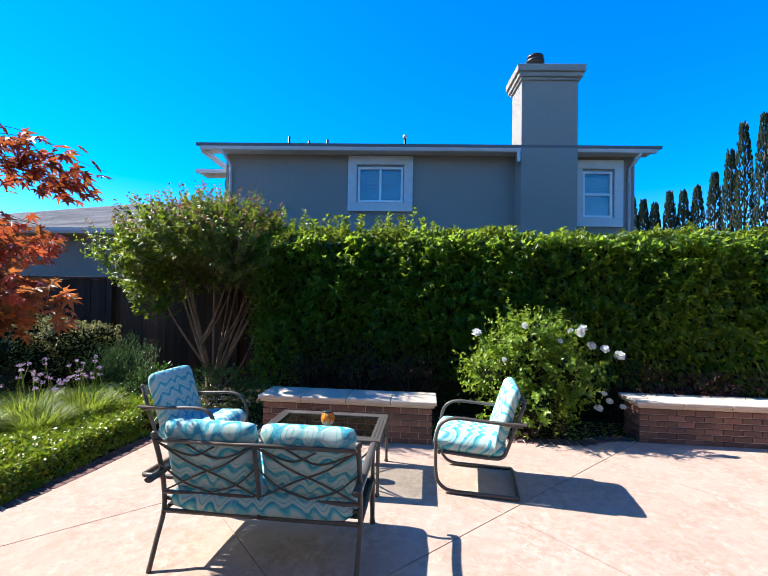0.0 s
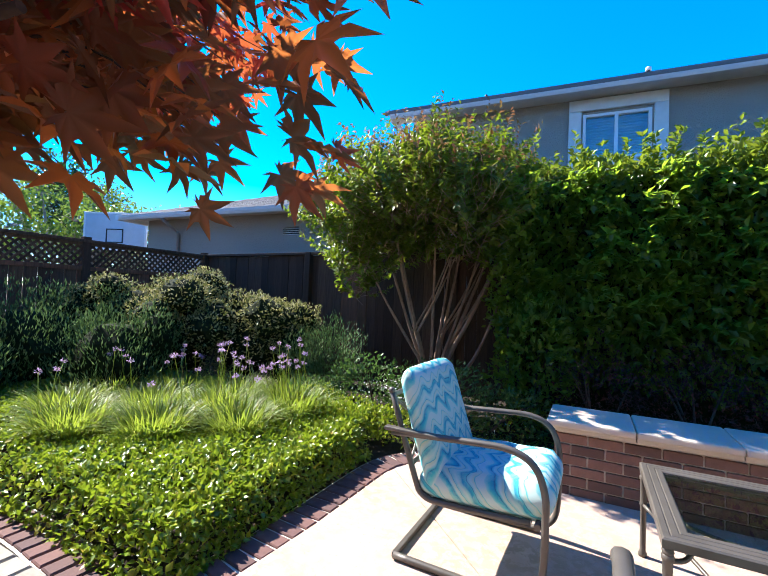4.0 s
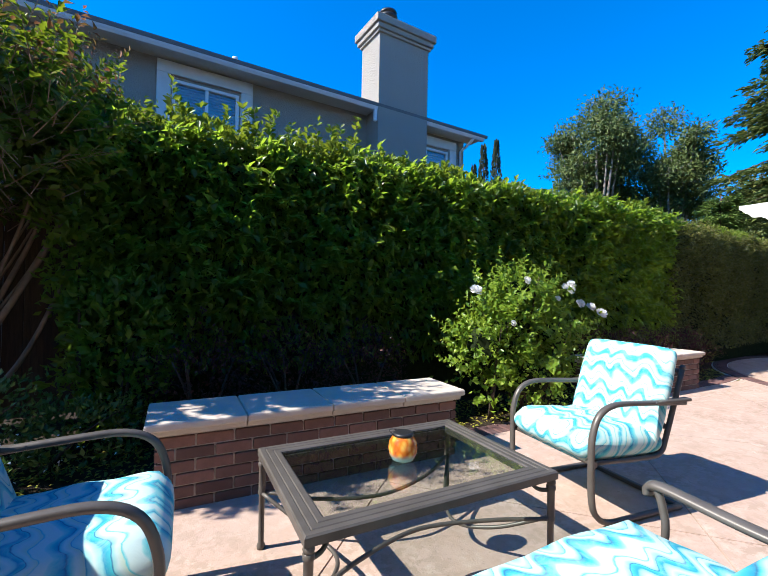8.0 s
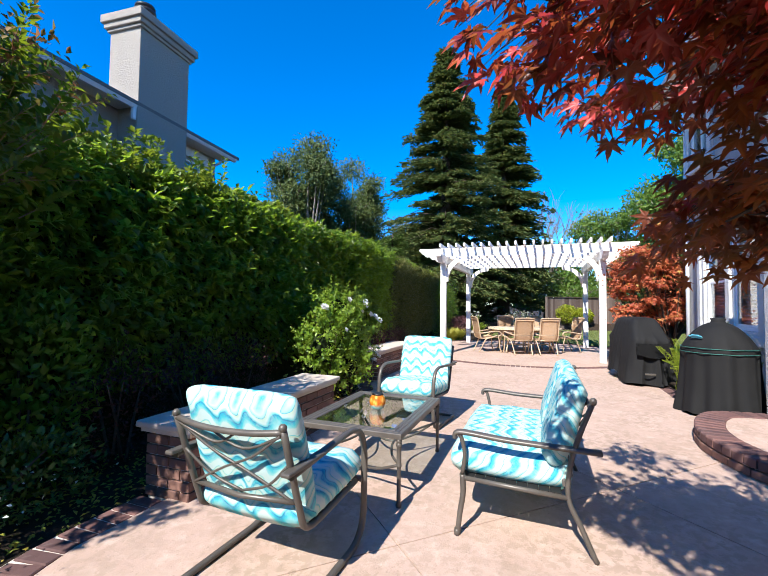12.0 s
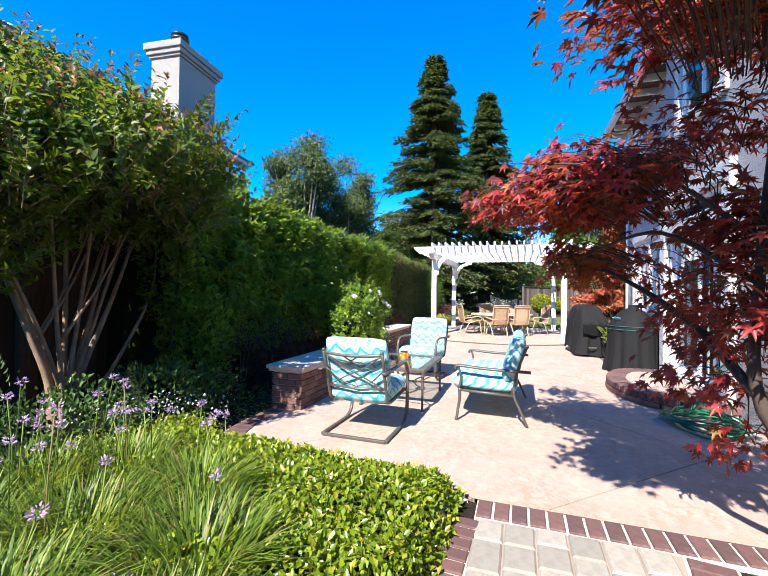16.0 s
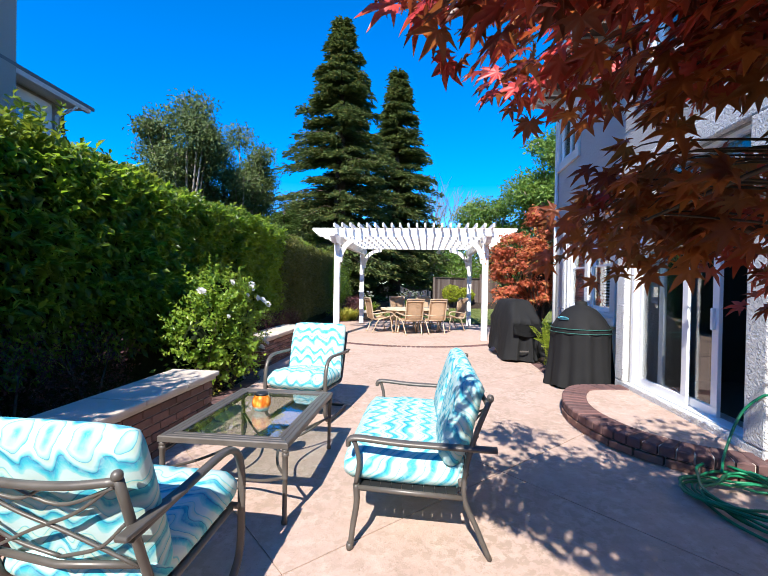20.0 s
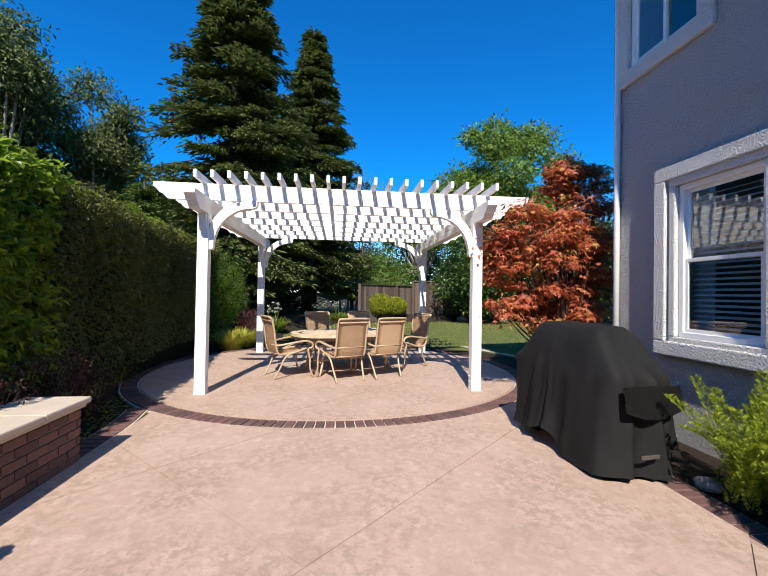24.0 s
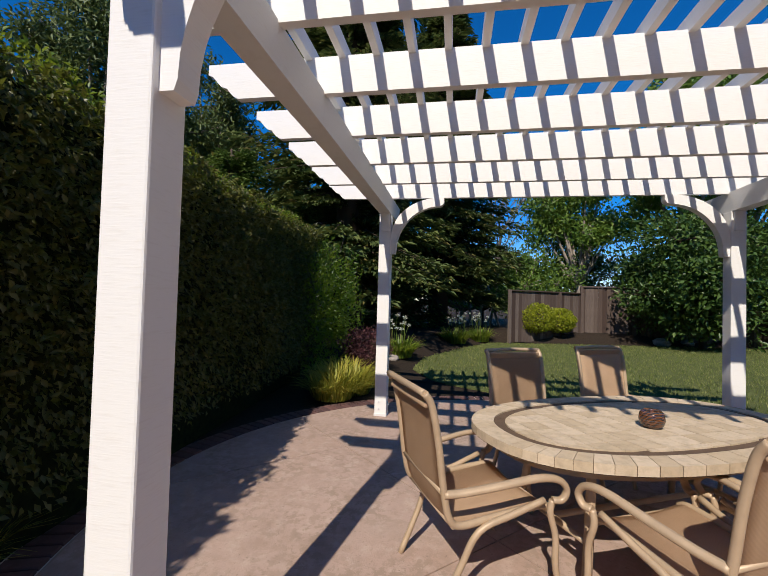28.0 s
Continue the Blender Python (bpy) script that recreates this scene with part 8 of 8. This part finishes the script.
for i in range(len(LP)):
    hit = ((LP[i, 1] > gy) != (LP[j, 1] > gy)) & (gx < (LP[j, 0] - LP[i, 0]) * (gy - LP[i, 1]) / (LP[j, 1] - LP[i, 1] + 1e-9) + LP[i, 0])
    inside_ ^= hit
    j = i
p = np.stack([gx, gy, np.full(n, -0.01)], 1)[inside_]
shared("lawn_blades", leaves("lawn_blades", p, rand_dirs(len(p)) * 0.5 + [0, 0, 1], rand_dirs(len(p)), 0.05, LEAF["grass"], 0.22), lawn, Matrix())["kind"] = "stuff"
# stones at the edge of the lawn
for x, y, r in ((21.8, -3.2, 0.3), (22.2, -4.2, 0.22), (20.2, 3.2, 0.15), (22.3, -5.6, 0.25), (14.8, 5.3, 0.14)):
    s = thing("boulder", "rounded tan boulder at the edge of the lawn", "rock", Matrix.Translation((x, y, max(0.0, bank(x, y)) - 0.03)), "lawn boulders")
    bm = bmesh.new()
    bmesh.ops.create_icosphere(bm, subdivisions=2, radius=r)
    for v in bm.verts:
        v.co *= 1 + 0.25 * noise.noise(v.co * 4 + Vector((x, 0, 0)))
        v.co.z = v.co.z * 0.6 + r * 0.35
    part("stone", bm, M["stone"], s)
# leaf litter in the beds
n = 3800
x = RNG.uniform(-2.4, 7.0, n)
y = np.where(x < 0.6, RNG.uniform(5.05, 5.9, n), RNG.uniform(5.15, 5.95, n))
lit = thing("leaf_litter", "dry fallen leaves on the mulch", "leaf litter", Matrix.Translation((2, 5.5, 0)), kind="stuff")
p = np.stack([x - 2, y - 5.5, RNG.uniform(-0.03, -0.015, n)], 1)
shared("leaves", leaves("leaves", p, rand_dirs(n) * [1, 1, 0.2], rand_dirs(n) * 0.4 + [0, 0, 1], 0.04, LEAF["strap_gold"], 0.5), lit, Matrix())

# ---- hose, lamp, hoop ----
hose = thing("garden_hose", "coiled green garden hose beside the step", "hose", Matrix.Translation((-0.5, 0.55, 0)))
pts = []
for k in range(240):
    a = k * 2 * math.pi / 30
    r = 0.3 + 0.05 * math.sin(k * 0.13) + 0.04 * math.sin(k * 0.61)
    pts.append((r * 1.15 * math.cos(a) + 0.03 * math.sin(k * 0.4), r * math.sin(a) + 0.03 * math.cos(k * 0.33), 0.012 + 0.0004 * k + 0.012 * math.sin(k * 0.7) ** 2))
part("coil", tube(pts, 0.0095, 7), M["hose"], hose)
part("riser", tube(smooth_line([(0.3, 0.0, 0.1), (0.42, -0.1, 0.2), (0.5, -0.25, 0.45), (0.46, -0.36, 0.6), (0.42, -0.42, 0.62)], 6), 0.0095, 7), M["hose"], hose)
part("tap", box((0.38, -0.47, 0.58), (0.45, -0.41, 0.66), 0.008), M["green_plastic"], hose, "green hose connector")
hb = thing("hose_box", "small green plastic valve box beside the door step", "valve box", Matrix.Translation((2.12, 0.36, 0)))
part("lid", add_lathe(bmesh.new(), [(0.07, 0.0), (0.075, 0.06), (0.07, 0.075), (0.02, 0.08)], 16), M["green_plastic"], hb)
lamp = thing("wall_lamp", "black metal wall lantern beside the patio door", "wall lamp", Matrix.Translation((-0.06, 0.12, 2.0)))
part("bracket", tube(smooth_line([(0, 0.06, 0.18), (0, 0.11, 0.26), (0, 0.16, 0.24), (0, 0.17, 0.17)], 4), 0.008, 6), M["black"], lamp)
part("backplate", box((-0.04, 0.04, 0.08), (0.04, 0.065, 0.24), 0.006), M["black"], lamp)
part("cage", add_lathe(bmesh.new(), [(0.035, -0.09), (0.06, -0.06), (0.07, 0.08), (0.085, 0.09), (0.03, 0.15), (0.01, 0.17)], 6, (0, 0.17, 0)), M["black"], lamp)
part("glass", add_lathe(bmesh.new(), [(0.058, -0.05), (0.066, 0.07)], 6, (0, 0.17, 0)), M["blind"], lamp, "frosted lantern glass")
hoop = thing("basketball_hoop", "white basketball backboard beyond the lattice fence", "basketball hoop", pose(-13.4, 8.4, 0, 0, 0, 25))
part("backboard", box((-0.9, -0.02, 2.35), (0.9, 0.02, 3.4), 0.01), M["blind"], hoop, "pale backboard")
part("frame", frame_bm(-0.92, 0.92, 2.33, 3.42, 0.05, -0.03, 0.03), M["white"], hoop)
part("target", frame_bm(-0.25, 0.25, 2.55, 2.95, 0.03, -0.04, -0.02), M["black"], hoop)
part("pole", tube([(0, 0.6, 0), (0, 0.6, 2.2), (0, 0.05, 2.7)], 0.06, 8), M["black"], hoop)

# ---- pieces of paving and walls ----
EDGE = unit_brick("edge_brick", M["paver_brick"], 0.088, 0.2, 0.06)
n = int(2 * math.pi * 3.19 / 0.1035)
for k in range(n):
    a = 2 * math.pi * k / n
    shared("edge_brick", EDGE, ringbase, Matrix.Translation((CX + 3.185 * math.cos(a), CY + 3.185 * math.sin(a), 0.002)) @ Matrix.Rotation(a + math.pi / 2, 4, "Z"))


def border(name, label, pts, spacing=0.1035, z=0.0, mesh=None):
    ln = smooth_line([(x, y, 0) for x, y in pts], 6)
    bm = bmesh.new()
    left, right = [], []
    for i, p in enumerate(ln):
        d = (ln[min(i + 1, len(ln) - 1)] - ln[max(i - 1, 0)]).normalized()
        q = Vector((-d.y, d.x, 0)) * 0.115
        left.append(p + q)
        right.append(p - q)
    vs = [[bm.verts.new((a.x, a.y, zz)) for zz in (-0.08, z - 0.012)] + [bm.verts.new((b.x, b.y, zz)) for zz in (z - 0.012, -0.08)] for a, b in zip(left, right)]
    for a, b in zip(vs, vs[1:]):
        for k in range(4):
            bm.faces.new((a[k], a[(k + 1) % 4], b[(k + 1) % 4], b[k]))
    bmesh.ops.recalc_face_normals(bm, faces=bm.faces)
    ob = tagged(link_bm(name, bm, M["mortar"]), label, "edging", kind="structure")
    for p, d in along([(q.x, q.y) for q in ln], spacing):
        shared("edge_brick", mesh or EDGE, ob, Matrix.Translation((p.x, p.y, z)) @ Matrix.Rotation(math.atan2(d.y, d.x), 4, "Z"))
    return ob


border("edging_west", "dark brick edging beside the groundcover", [(-1.5, 4.93), (-2.05, 4.92), (-2.36, 4.84), (-2.58, 4.62), (-2.68, 4.32), (-2.71, 3.5), (-2.77, 2.95), (-2.89, 2.72)])
border("edging_row", "dark brick row between patio and pavers", [(-2.88, 2.6), (-2.88, 0.2)])
border("edging_bed_side", "dark brick edging between pavers and the maple bed", [(-3.02, 1.43), (-3.6, 1.5), (-5.0, 1.52), (-9.0, 1.52)])
border("edging_path", "dark brick edging between groundcover and pavers", [(-3.02, 2.66), (-3.5, 2.7), (-4.4, 2.72), (-9.0, 2.72)])
border("edging_north", "dark brick edging in front of the rose", [(0.56, 4.97), (2.2, 5.0), (2.5, 5.14), (2.9, 5.24)])
border("edging_hedge", "dark brick edging below the hedge", [(4.98, 5.25), (5.8, 5.27), (6.4, 5.36)])
border("edging_house", "dark brick edging of the planting strip below the window", [(2.34, 0.64), (4.2, 0.64), (6.5, 0.62)])

# pavers of the side path
path = tagged(link_bm("path", prism([(-9.0, 1.62), (-2.99, 1.5), (-2.99, 2.55), (-9.0, 2.6)], -0.1, -0.015), M["joint"]), "pale concrete paver path", "path", kind="structure")
PV = [unit_brick("paver", M["paver"], w - 0.008, 0.16, 0.06, 0.01) for w in (0.15, 0.21, 0.27)]
rr = random.Random(4)
for r in range(6):
    x = -3.0
    y = 2.51 - r * 0.168
    while x > -7.2:
        k = rr.choice((0, 1, 1, 2))
        w = (0.15, 0.21, 0.27)[k]
        shared("paver", PV[k], path, pose(x - w / 2, y, rr.uniform(-0.002, 0.002)))
        x -= w
slabs(patio, PATIO, 0.0)
slabs(terrace, arc(CX, CY, R_IN - 0.022, 0, 357, 119), 0.002, 2.45, 1.85 + 0.6, -0.25 + 0.4)

STEPB = unit_brick("edge_brick", M["paver_brick"], 0.1, 0.25, 0.075, 0.012)
STEPF = unit_brick("edge_brick", M["brick"], 0.2, 0.06, 0.06, 0.006)
for p, d in along(STEP_LINE, 0.113):
    nrm = Vector((d.y, -d.x))
    if (Vector((1.0, 0.4)) - p).dot(nrm) < 0:
        nrm = -nrm
    c = p + nrm * 0.1
    shared("edge_brick", STEPB, step, Matrix.Translation((c.x, c.y, 0.158)) @ Matrix.Rotation(math.atan2(d.y, d.x), 4, "Z"))
for p, d in along(STEP_LINE, 0.212):
    shared("edge_brick", STEPF, step, Matrix.Translation((p.x, p.y, 0.07)) @ Matrix.Rotation(math.atan2(d.y, d.x), 4, "Z"))

WB = {w: unit_brick("brick", M["brick"], w, 0.02, 0.058, 0.004) for w in (0.193, 0.0925)}


def brick_face(owner, m, length, rows=6, pitch=0.0695):
    for r in range(rows):
        x = 0.0 if r % 2 == 0 else -0.102
        z = 0.398 - r * pitch
        while x < length - 0.02:
            a, b = max(x, 0), min(x + 0.193, length)
            if b - a > 0.16:
                shared("brick", WB[0.193], owner, m @ pose((a + b) / 2, random.uniform(-0.0015, 0.0015), z, 0, 0, 0) @ Matrix.Diagonal(((b - a) / 0.193, 1, 1, 1)))
            elif b - a > 0.04:
                shared("brick", WB[0.0925], owner, m @ pose((a + b) / 2, 0, z) @ Matrix.Diagonal(((b - a) / 0.0925, 1, 1, 1)))
            x += 0.204


for b, hx, hy in ((bench_1, b1x, b1y), (bench_2, b2x, b2y)):
    brick_face(b, Matrix.Translation((-hx, -hy + 0.006, 0)), 2 * hx)
    brick_face(b, Matrix.Translation((-hx + 0.006, hy, 0)) @ Matrix.Rotation(-math.pi / 2, 4, "Z"), 2 * hy)
    brick_face(b, Matrix.Translation((hx - 0.006, -hy, 0)) @ Matrix.Rotation(math.pi / 2, 4, "Z"), 2 * hy)
